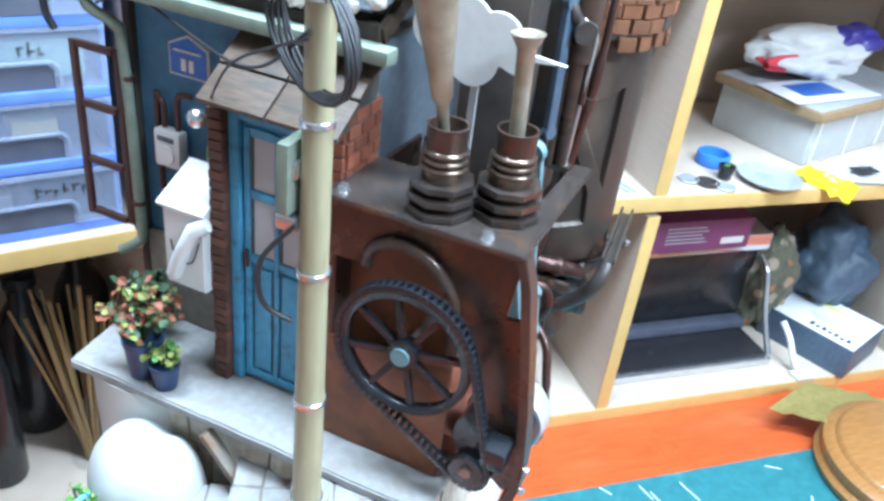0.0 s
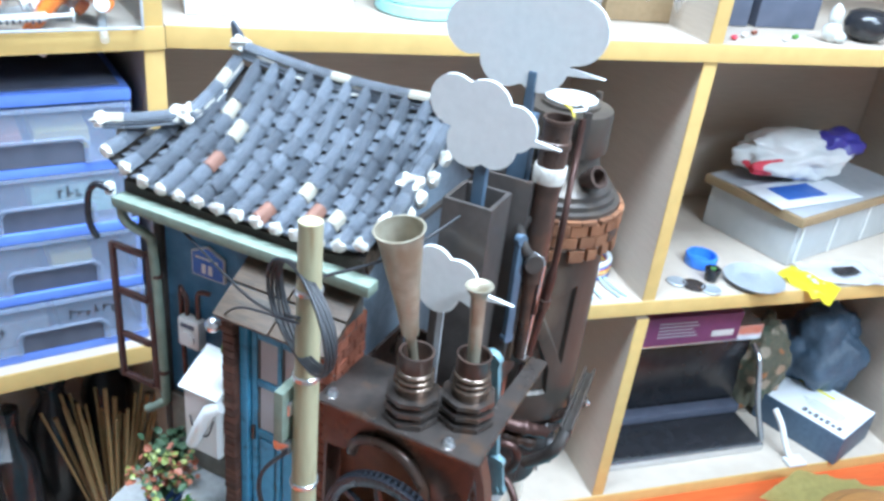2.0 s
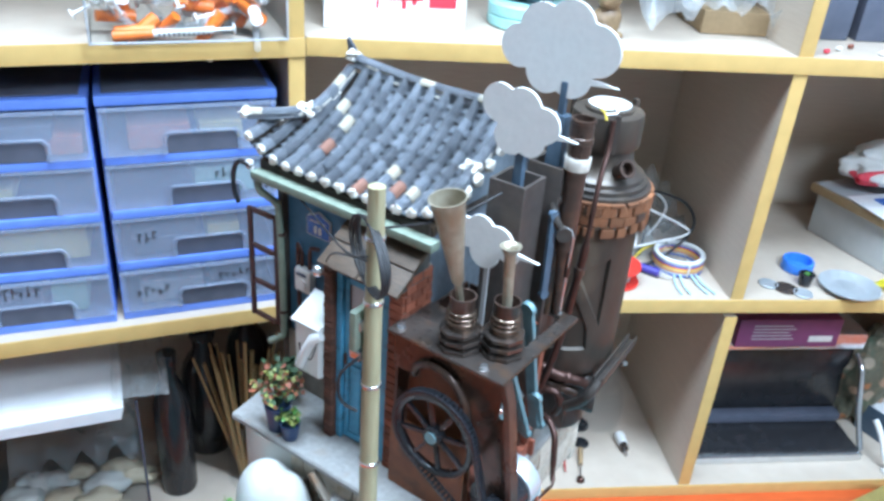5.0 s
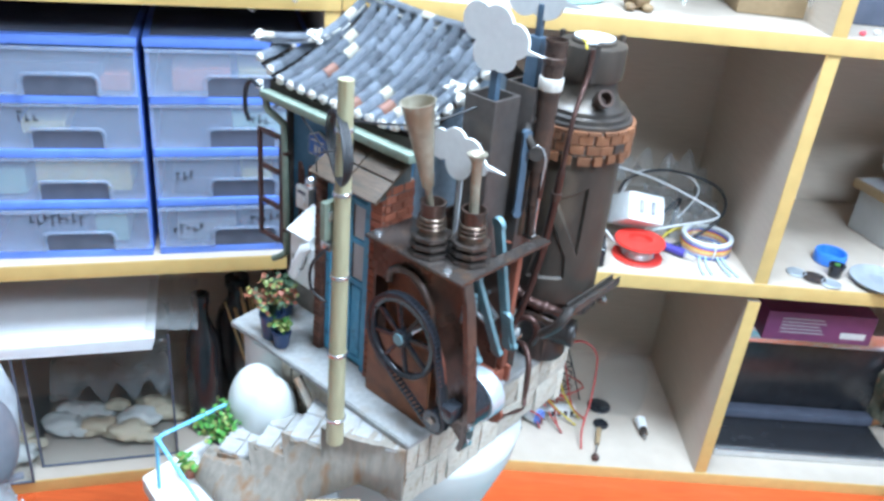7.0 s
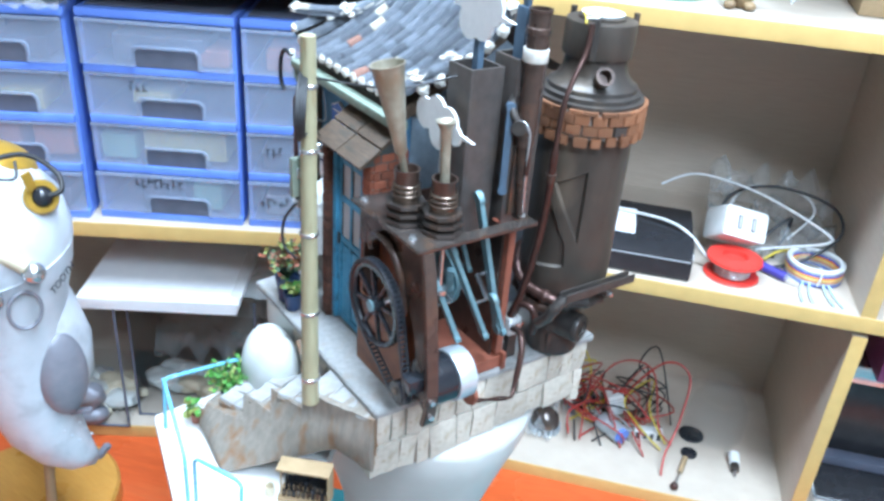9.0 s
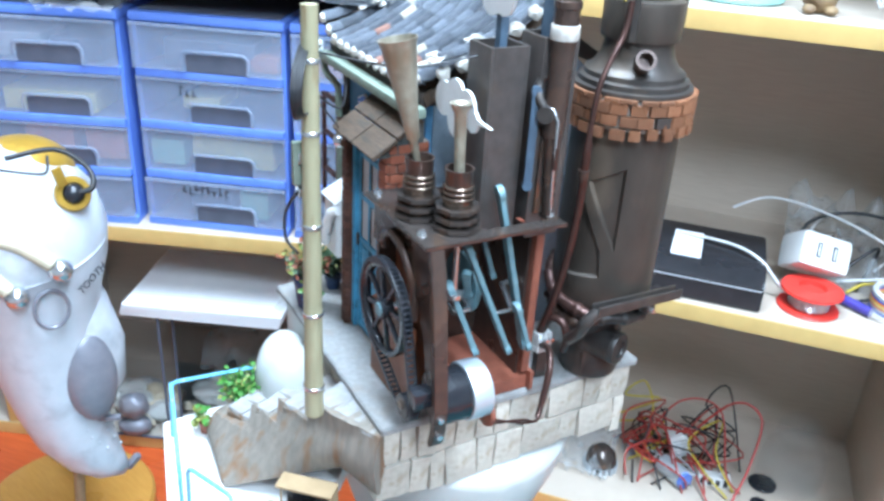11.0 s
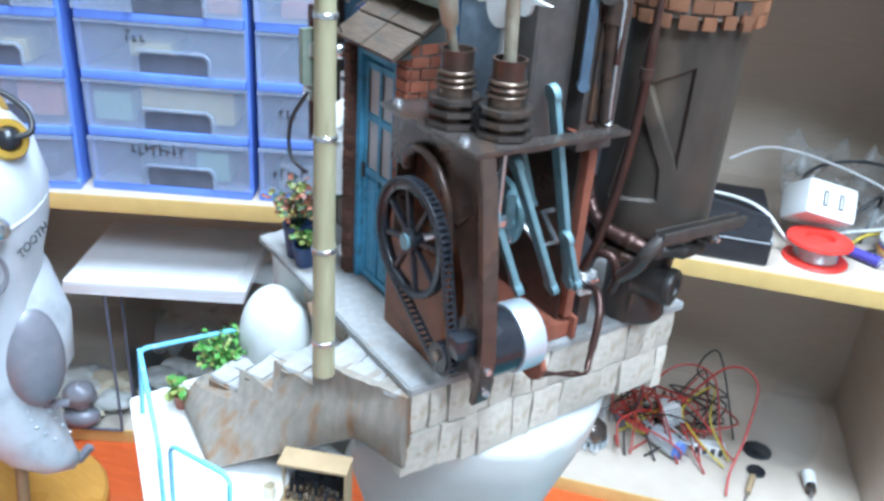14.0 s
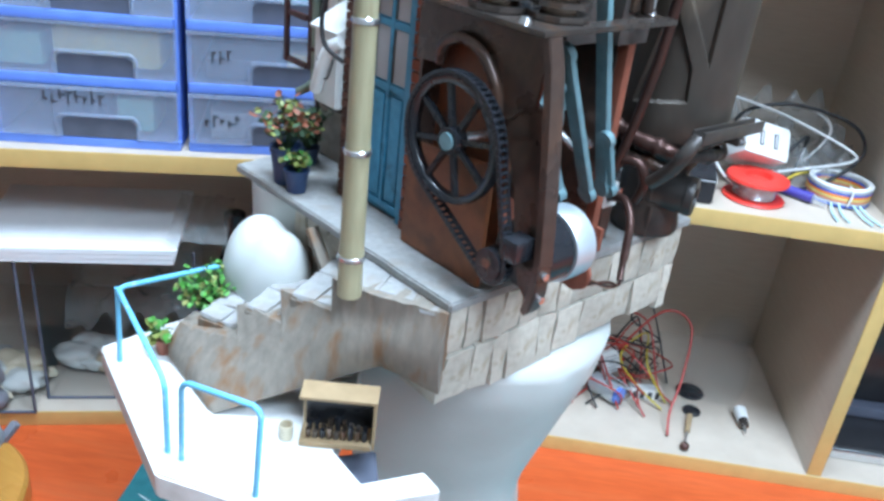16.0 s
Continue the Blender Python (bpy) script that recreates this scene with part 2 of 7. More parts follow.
ORANGEPL = mat("orange_plastic", (0.85, 0.2, 0.02), (0.78, 0.17, 0.02), 0.4, bump=0.02)
YELLOWBAG = mat("yellow_bag_film", (0.85, 0.76, 0.06), (0.8, 0.7, 0.05), 0.35, bump=0.05)
BONE = mat("bone_resin", (0.6, 0.52, 0.38), (0.5, 0.43, 0.31), 0.55, grain=120)
VIOLETPL = mat("violet_plastic", (0.06, 0.05, 0.3), (0.05, 0.04, 0.25), 0.35)
REDWIRE = mat("red_wire", (0.42, 0.045, 0.035), None, 0.4, bump=0)
BLACKWIRE = mat("black_wire", (0.02, 0.02, 0.022), None, 0.45, bump=0)
YELLOWWIRE = mat("yellow_wire", (0.6, 0.45, 0.05), None, 0.45, bump=0)
WHITEWIRE = mat("white_wire", (0.75, 0.75, 0.74), None, 0.45, bump=0)
BLUEWIRE = mat("blue_wire", (0.05, 0.12, 0.5), None, 0.45, bump=0)
PRINTRED = mat("red_print", (0.75, 0.05, 0.08), None, 0.5, bump=0)
BAMBOOSTICK = mat("bamboo_stick", (0.3, 0.19, 0.08), (0.24, 0.15, 0.06), 0.6, grain=200, spread=0.25)
FIGURE = mat("brown_figure", (0.16, 0.1, 0.06), (0.3, 0.2, 0.1), 0.6, grain=50)


def print_cloth():
    """Cloth with scattered round blossoms in dull colours."""
    m = mat("faded_floral_cloth", (0.16, 0.15, 0.1), (0.11, 0.11, 0.08), 0.8, grain=160, bump=0.3, stain=(0.09, 0.12, 0.08), stain_scale=40)
    nt = m.node_tree
    p = nt.nodes["Principled BSDF"]
    tc, vor = nt.nodes.new("ShaderNodeTexCoord"), nt.nodes.new("ShaderNodeTexVoronoi")
    vor.inputs["Scale"].default_value = 42
    nt.links.new(tc.outputs["Object"], vor.inputs["Vector"])
    hue = ramp_mix(nt, vor.outputs["Color"], (0.42, 0.17, 0.07), (0.4, 0.34, 0.26), (0.35, 0.65))
    old = p.inputs["Base Color"].links[0].from_socket
    spot = ramp_mix(nt, vor.outputs["Distance"], (1, 1, 1), (0, 0, 0), (0.3, 0.42))
    nt.links.new(blend(nt, spot, old, hue), p.inputs["Base Color"])
    return m


CLOTH = print_cloth()


# ---------------------------------------------------------------- builders
def part(name, bm, material, parent, label="", smooth=False, m=None):
    """Link a bmesh as one mesh object under a thing or a part."""
    me = bpy.data.meshes.new(name)
    bmesh.ops.recalc_face_normals(bm, faces=bm.faces)
    for f in bm.faces:
        f.smooth = True
    bm.to_mesh(me)
    bm.free()
    me.set_sharp_from_angle(angle=radians(75 if smooth else 33))
    me.materials.append(material)
    ob = new(name, me)
    if parent:
        ob.parent = parent
    if m:
        ob.matrix_basis = m
    if label:
        tagged(ob, label)
    return ob


def again(ob, m, parent=None):
    """Another piece on the same mesh."""
    o = new(ob.name.split(".")[0], ob.data)
    o.parent = parent or ob.parent
    o.matrix_basis = m
    return o


def thing(name, m, label, category, group="", kind=""):
    ob = new(name)
    ob.empty_display_size = 0.02
    ob.matrix_world = m
    return tagged(ob, label, category, group, kind)


def box(x0, x1, y0, y1, z0, z1, bevel=0.0, bm=None, m=None):
    bm = bm or bmesh.new()
    t = Matrix.LocRotScale(((x0 + x1) / 2, (y0 + y1) / 2, (z0 + z1) / 2), None, (abs(x1 - x0), abs(y1 - y0), abs(z1 - z0)))
    r = bmesh.ops.create_cube(bm, size=1, matrix=(m @ t) if m else t)
    if bevel:
        es = {e for v in r["verts"] for e in v.link_edges}
        bmesh.ops.bevel(bm, geom=list(es), offset=bevel, segments=2, affect="EDGES", profile=0.7)
    return bm


def rod(p, q, r0, r1=None, n=16, bm=None):
    bm = bm or bmesh.new()
    p, q = Vector(p), Vector(q)
    d = q - p
    m = Matrix.Translation((p + q) / 2) @ d.to_track_quat("Z", "Y").to_matrix().to_4x4()
    bmesh.ops.create_cone(bm, cap_ends=True, segments=n, radius1=r0, radius2=r0 if r1 is None else r1, depth=d.length, matrix=m)
    return bm


def tube(points, r, n=8, bm=None, smooth_steps=0, closed=False):
    """A round wire along points."""
    bm = bm or bmesh.new()
    pts = [Vector(p) for p in points]
    if smooth_steps:
        out, k = [], len(pts)
        for i in range(k if closed else k - 1):
            a, b, c, d = [pts[j % k] if closed else pts[min(max(j, 0), k - 1)] for j in (i - 1, i, i + 1, i + 2)]
            for s in range(smooth_steps):
                t = s / smooth_steps
                out.append(0.5 * (2 * b + (c - a) * t + (2 * a - 5 * b + 4 * c - d) * t * t + (3 * b - a - 3 * c + d) * t ** 3))
        pts = out if closed else out + [pts[-1]]
    rings, side = [], None
    k = len(pts)
    for i, p in enumerate(pts):
        d = (pts[(i + 1) % k] - pts[i - 1]) if closed else (pts[min(i + 1, k - 1)] - pts[max(i - 1, 0)])
        d = d.normalized() if d.length > 1e-9 else Vector((0, 0, 1))
        if side is None:
            side = d.orthogonal().normalized()
        side = (side - d * side.dot(d)).normalized()
        up = d.cross(side)
        rr = r[i] if isinstance(r, list) else r
        rings.append([bm.verts.new(p + (side * math.cos(a) + up * math.sin(a)) * rr) for a in [2 * math.pi * j / n for j in range(n)]])
    for i in range(k if closed else k - 1):
        u, v = rings[i], rings[(i + 1) % k]
        for j in range(n):
            bm.faces.new((u[j], u[(j + 1) % n], v[(j + 1) % n], v[j]))
    if not closed:
        bm.faces.new(rings[0][::-1])
        bm.faces.new(rings[-1])
    return bm


def lathe(profile, n=32, bm=None, m=None, squash=(1, 1)):
    """Turn (radius, height) pairs round z; ends close."""
    bm = bm or bmesh.new()
    rings = []
    for r, z in profile:
        rings.append([bm.verts.new((m or Matrix()) @ Vector((r * squash[0] * math.cos(2 * math.pi * j / n), r * squash[1] * math.sin(2 * math.pi * j / n), z))) for j in range(n)])
    for u, v in zip(rings, rings[1:]):
        for j in range(n):
            bm.faces.new((u[j], u[(j + 1) % n], v[(j + 1) % n], v[j]))
    bm.faces.new(rings[0][::-1])
    bm.faces.new(rings[-1])
    return bm


def prism(poly, z0, z1, bm=None, m=None, bevel=0.0):
    """An upright slab over a flat outline."""
    bm = bm or bmesh.new()
    m = m or Matrix()
    a = [bm.verts.new(m @ Vector((x, y, z0))) for x, y in poly]
    b = [bm.verts.new(m @ Vector((x, y, z1))) for x, y in poly]
    k = len(poly)
    fs = [bm.faces.new(a[::-1]), bm.faces.new(b)]
    for i in range(k):
        fs.append(bm.faces.new((a[i], a[(i + 1) % k], b[(i + 1) % k], b[i])))
    if bevel:
        bmesh.ops.bevel(bm, geom=list({e for f in fs for e in f.edges}), offset=bevel, segments=2, affect="EDGES")
    return bm


# an outline drawn in x and z, thick along y
FACE_XZ = Matrix(((1, 0, 0, 0), (0, 0, -1, 0), (0, 1, 0, 0), (0, 0, 0, 1)))
# an outline drawn in y and z, thick along x
FACE_YZ = Matrix(((0, 0, 1, 0), (1, 0, 0, 0), (0, 1, 0, 0), (0, 0, 0, 1)))


def blob(bm, centre, r, squash=(1, 1, 1), detail=2, rough=0.0, freq=30.0, folds=0.0):
    made = bmesh.ops.create_icosphere(bm, subdivisions=detail, radius=1)["verts"]
    for v in made:
        k = 1 + rough * noise.noise(v.co * 1.7 + Vector(centre) * freq)
        if folds:
            k += folds * (abs(noise.noise(v.co * 3.1 + Vector((3, 1, 7)))) + 0.6 * abs(noise.noise(v.co * 6.7)) - 0.3)
        v.co = Vector(centre) + Vector((v.co.x * r * squash[0], v.co.y * r * squash[1], v.co.z * r * squash[2])) * k
    return bm


def label_text(words, size, material, parent, m, depth=0.0002):
    cu = bpy.data.curves.new("text", "FONT")
    cu.body, cu.size, cu.extrude, cu.align_x, cu.align_y = words, size, depth, "CENTER", "CENTER"
    tmp = new("text", cu)
    me = bpy.data.meshes.new_from_object(tmp)
    bpy.data.objects.remove(tmp)
    me.materials.append(material)
    ob = new("lettering", me)
    ob.parent = parent
    ob.matrix_basis = m
    return ob


def sheet(corners, nu, nv, lift, thick=0.0006, seed=0.0, freq=20.0):
    """A limp sheet between four corners, with folds."""
    bm = bmesh.new()
    a, b, c, d = [Vector(p) for p in corners]
    g = []
    for i in range(nu + 1):
        row = []
        for j in range(nv + 1):
            u, v = i / nu, j / nv
            p = (a * (1 - u) + b * u) * (1 - v) + (d * (1 - u) + c * u) * v
            p = p + Vector((0, 0, lift * noise.noise(Vector((u * 4, v * 4, seed)) * freq / 10)))
            row.append(bm.verts.new(p))
        g.append(row)
    for i in range(nu):
        for j in range(nv):
            bm.faces.new((g[i][j], g[i + 1][j], g[i + 1][j + 1], g[i][j + 1]))
    r = bmesh.ops.solidify(bm, geom=list(bm.faces), thickness=thick)
    return bm


# ---------------------------------------------------------------- room
def setting(name, bm, material, label, category, m=None, smooth=False):
    return tagged(part(name, bm, material, None, "", smooth, m), label, category, kind="structure")


setting("floor", box(-3, 3, -3, 2.2, -0.05, 0), FLOORMAT, "brown vinyl floor of the workroom", "floor")
setting("ceiling", box(-3, 3, -3, 2.2, 2.4, 2.45), WALLPAINT, "plain off-white ceiling over the workroom", "ceiling")
setting("wall_north", box(-3, 3, 2.1, 2.2, 0, 2.4), WALLPAINT, "plain off-white wall behind the shelves", "wall")
setting("wall_south", box(-3, 3, -3, -2.9, 0, 2.4), WALLPAINT, "plain off-white wall facing the shelves", "wall")
setting("wall_west", box(-3, -2.9, -2.9, 2.1, 0, 2.4), WALLPAINT, "plain off-white wall at the side", "wall")
setting("wall_east", box(2.9, 3, -2.9, 2.1, 0, 2.4), WALLPAINT, "plain off-white wall at the side", "wall")

RM = pose(-0.222, 0.587, 0, 0, 0, TURN_R)      # the long shelf: x along it, y into it
LM = pose(-0.222, 0.587, 0, 0, 0, TURN_L)      # the corner shelf
DM = pose(0.006, 0.214, 1.167, 0, 0, -21)      # the model: x along its front, z from its terrace

table = thing("work_table", RM, "orange-red wooden work table under the shelves", "table")
part("tabletop", box(-1.0, 1.6, -0.95, 0.3, 0.715, 0.75, 0.004), ORANGE, table)
for x, y in ((-0.9, -0.85), (1.5, -0.85), (-0.9, 0.2), (1.5, 0.2)):
    part("leg", box(x - 0.03, x + 0.03, y - 0.03, y + 0.03, 0, 0.715, 0.003), ORANGE, table)
mat_ob = thing("cutting_mat", RM, "worn teal cutting mat with pale scratches on the table", "cutting mat")
part("sheet", box(-0.22, 0.72, -0.7, -0.1, 0.7505, 0.7535, 0.001), MAT_TEAL, mat_ob)
random.seed(5)
for i in range(34):
    x, y, a = random.uniform(-0.2, 0.7), random.uniform(-0.3, -0.105), random.uniform(-80, 80)
    part("scratch", box(-random.uniform(0.004, 0.02), 0.01, -0.0006, 0.0006, 0, 0.0003, m=pose(x, y, 0.7536, 0, 0, a)), PAPERW, mat_ob, "pale knife scratch")

LOW, MID, TOP, TH, DEEP = 0.767, 1.055, 1.336, 0.017, 0.26


def shelf_unit(name, m, xs, label, x0, x1, slant=0.0):
    """Boards, uprights and back of an open shelf, with yellow edge bands; slant: how far the left end leans at the back."""
    unit = thing(name, m, label, "shelf")
    for z in (LOW, MID, TOP, TOP + 0.281):
        part("board", prism([(x0, 0.0012), (x1, 0.0012), (x1, DEEP), (x0 - slant, DEEP)], z - TH, z), BOARD, unit)
        part("edge_band", box(x0, x1, -0.0006, 0.0011, z - TH, z, 0.0005), BAND, unit, "yellow edge band")
    for x in xs:
        for z in (LOW, MID, TOP):
            part("upright", box(x - 0.0075, x + 0.0075, 0.0032, DEEP - 0.001, z + 0.0002, z + 0.2635), BOARD, unit)
            part("edge_band", box(x - 0.0075, x + 0.0075, 0.0014, 0.0031, z + 0.0002, z + 0.2635, 0.0005), BAND, unit, "yellow edge band")
    part("back_panel", box(x0 - slant, x1, DEEP, DEEP + 0.006, LOW - TH, TOP + 0.281), BOARD, unit)
    return unit


shelf_unit("open_shelf", RM, (0.47, 0.945), "beige open shelf with yellow edge bands along the wall", -0.0145, 0.953, 0.066)
shelf_unit("corner_shelf", LM, (-0.0235, -0.56), "beige open corner shelf with yellow edge bands", -0.62, -0.0155)

# lamp bodies, both out of view; the second belongs to the added fill light
for x, y in ((0.12, 0.25), (1.05, -0.4)):
    lamp = thing("ceiling_lamp", pose(x, y, 2.4), "unseen white fluorescent ceiling lamp with a bright diffuser", "lamp", "ceiling lamps")
    part("housing", box(-0.64, 0.64, -0.1, 0.1, -0.02, -0.001, 0.004), WHITEPL, lamp)
    part("diffuser", box(-0.62, 0.62, -0.085, 0.085, -0.032, -0.0205, 0.004), LAMPGLOW, lamp)


# ---------------------------------------------------------------- the model: tooth base, deck, terrace, stair
tooth = thing("tooth_base", DM, "glossy white giant molar carrying the little terrace", "sculpture")


def tooth_mesh():
    bm = bmesh.new()
    bmesh.ops.create_icosphere(bm, subdivisions=5, radius=1)
    for v in bm.verts:
        d = v.co.normalized()
        a = math.atan2(d.y, d.x)
        u = d.z
        lobes = 1 + 0.06 * math.cos(4 * a + 0.6) * (1 - abs(u))
        z = -0.2 + 0.16 * u
        if u < 0:
            z = -0.2 + 0.2 * u * (1 - 0.25 * math.cos(2 * a) * u * u)
        # broad crown, narrow waist, slight flare to the roots
        wide = np.interp(z, [-0.42, -0.3, -0.215, -0.187, -0.163, -0.116, -0.077, -0.04], [0.5, 0.62, 0.63, 0.58, 0.6, 0.76, 0.9, 0.95])
        v.co = Vector((-0.082 + 0.098 * wide * lobes * d.x / max(0.02, math.hypot(d.x, d.y)) * min(1, math.hypot(d.x, d.y) * 2.2),
                       0.088 + 0.09 * wide * lobes * d.y / max(0.02, math.hypot(d.x, d.y)) * min(1, math.hypot(d.x, d.y) * 2.2), z))
    return bm


part("crown", tooth_mesh(), TOOTH, tooth, smooth=True)
# the heart-shaped cusp that stands up beside the stair, and the flank that rises to the coping


def heart_cusp(cx, cy, cz):
    """A rounded cusp: two lobes with a shallow dip between them, narrowing downwards."""
    bm = bmesh.new()
    for v in bmesh.ops.create_icosphere(bm, subdivisions=5, radius=1)["verts"]:
        d = v.co.copy()
        x = 0.028 * d.x * (1 + 0.05 * abs(d.x) * d.z - 0.3 * max(0.0, -d.z) ** 2)
        z = 0.0365 * d.z - 0.0065 * math.exp(-((x - 0.003) / 0.008) ** 2) * max(0.0, d.z) ** 2 + 0.04 * x
        v.co = Vector((cx + x, cy + 0.021 * d.y * (1 - 0.05 * math.exp(-((x - 0.003) / 0.008) ** 2)), cz + z))
    return bm


part("cusp", heart_cusp(-0.126, -0.011, -0.0465), TOOTH, tooth, smooth=True)
part("flank", lathe([(0.016, -0.2), (0.0225, -0.12), (0.0248, -0.07), (0.0255, -0.03), (0.0262, -0.0052)], 40, m=Matrix.Translation((-0.148, 0.0145, 0)), squash=(1, 0.62)), TOOTH, tooth, smooth=True)
for sx, sy in ((-0.106, 0.066), (-0.058, 0.066), (-0.082, 0.112)):
    part("root", lathe([(0.018, -0.4165), (0.023, -0.4), (0.028, -0.34), (0.029, -0.27), (0.015, -0.24)], 24, m=Matrix.Translation((sx, sy, 0))), TOOTH, tooth, smooth=True)

deck = thing("model_deck", DM, "white painted platform of the model below the stair", "platform")
part("slab", prism([(-0.152, -0.09), (-0.052, -0.106), (-0.016, -0.084), (0.007, -0.051), (0.0227, -0.0146), (0.0094, -0.0131), (0.0013, -0.0414), (-0.0238, -0.0394), (-0.045, -0.012), (-0.1, 0.04), (-0.16, 0.01)], -0.088, -0.075, bevel=0.001), DECK, deck)
part("underframe", prism([(-0.035, -0.035), (-0.005, -0.047), (0.002, -0.03), (-0.025, -0.012)], -0.112, -0.0885, bevel=0.001), DARKIN, deck, "dark navy underframe in the notch")


def rail(points):
    r = thing("deck_rail", DM, "thin light blue wire railing on the white platform", "railing", "deck rails")
    part("bar", tube(points, 0.0013, 8, smooth_steps=0), LTBLUE, r, smooth=True)
    return r


def bend(p, q, s, k=0.004):
    """Three points that round a corner."""
    p, q, s = Vector(p), Vector(q), Vector(s)
    return [q + (p - q).normalized() * k, q + (p - q).normalized() * k * 0.35 + (s - q).normalized() * k * 0.35, q + (s - q).normalized() * k]


A0, A1, B1, C1, C0 = (-0.142, -0.028, -0.0755), (-0.142, -0.028, -0.041), (-0.1375, -0.0845, -0.0355), (-0.0625, -0.0955, -0.0385), (-0.062, -0.096, -0.0755)
r1 = rail([A0, *bend(A0, A1, B1), *bend(A1, B1, C1), *bend(B1, C1, C0), C0])
part("post", tube([B1, (-0.135, -0.087, -0.0755)], 0.0013), LTBLUE, r1, smooth=True)
D1, E1 = (-0.0538, -0.0922, -0.0345), (-0.0174, -0.077, -0.031)
D0, E0 = (-0.0545, -0.0934, -0.0755), (-0.0185, -0.079, -0.0755)
rail([D0, *bend(D0, D1, E1), *bend(D1, E1, E0), E0])

terrace = thing("stone_terrace", DM, "concrete terrace slab over a rough stone wall", "terrace")
bm = prism([(0.0, 0.0), (-0.174, -0.002), (-0.178, 0.03), (-0.17, 0.175), (0.0, 0.176)], -0.0048, 0.0, bevel=0.0008)
bmesh.ops.subdivide_edges(bm, edges=[e for e in bm.edges if e.calc_length() > 0.05], cuts=14)
for v in bm.verts:
    v.co += Vector((noise.noise(v.co * 90), noise.noise(v.co * 90 + Vector((5, 0, 0))), 0)) * 0.0009
part("coping", bm, CONCRETE, terrace, "pale cracked concrete coping")
part("core", prism([(-0.006, 0.006), (-0.128, 0.012), (-0.14, 0.165), (-0.006, 0.168)], -0.05, -0.005), MORTAR, terrace)
random.seed(11)


def stone(w, h, d, seed):
    """One rough block, w wide along x, h high, its face towards -y."""
    bm = bmesh.new()
    bmesh.ops.create_cube(bm, size=1)
    bmesh.ops.subdivide_edges(bm, edges=bm.edges[:], cuts=2, use_grid_fill=True)
    for v in bm.verts:
        s = Vector((v.co.x * w, v.co.y * d, v.co.z * h))
        k = noise.noise_vector(s * 120 + Vector((seed, 0, 0)))
        edge = max(abs(v.co.x), abs(v.co.z)) > 0.45
        s += k * 0.0011
        if v.co.y < -0.4 and not edge:
            s.y -= 0.0011
        v.co = s
    return bm


def stone_row(p, q, z0, z1, rows, parent, depth=0.009, drop=None, mean=0.017):
    """Courses of uneven stones from p to q, the face on the right-hand side of the way."""
    p, q = Vector((*p, 0)), Vector((*q, 0))
    length, a = (q - p).length, math.degrees(math.atan2(q.y - p.y, q.x - p.x))
    hz = (z1 - z0) / rows
    for r in range(rows):
        s = 0.0
        while s < length - 0.002:
            w = min(random.uniform(0.5, 1.65) * mean, length - s)
            if length - s - w < 0.006:
                w = length - s
            low = z0 + r * hz + (drop(s / length) if drop and r == 0 else 0)
            h = z0 + (r + 1) * hz - low
            m = pose(p.x, p.y, 0, 0, 0, a) @ pose(s + w / 2, depth / 2 - random.uniform(0, 0.0012), low + h / 2, random.uniform(-2.5, 2.5), random.uniform(-4, 4), random.uniform(-2, 2))
            part("stone", stone(w - 0.0009, h - 0.0009, depth, random.uniform(0, 90)), STONE, parent, m=m)
            s += w


stone_row((-0.002, 0.002), (-0.002, 0.172), -0.05, -0.005, 2, terrace, drop=lambda f: -0.004 * math.sin(f * 7) - 0.004 * f)
stone_row((-0.13, 0.008), (-0.06, 0.006), -0.05, -0.005, 2, terrace, mean=0.015)
stone_row((-0.06, 0.004), (-0.003, 0.003), -0.05, -0.005, 2, terrace, mean=0.02)

# stair: outer wall from the terrace corner down to the deck, stone treads behind it
stair = thing("stone_stair", DM, "rough stone stair with rust-streaked side wall descending to the deck", "stair")
S0, S1 = Vector((0.0, -0.001)), Vector((-0.114, -0.0585))
way = (S1 - S0).normalized()
LEN = (S1 - S0).length
TOPS = [(0.0, -0.0045), (0.4, -0.006), (0.405, -0.0205), (0.6, -0.022), (0.605, -0.0345), (0.79, -0.0365), (0.795, -0.0475), (1.0, -0.0545)]


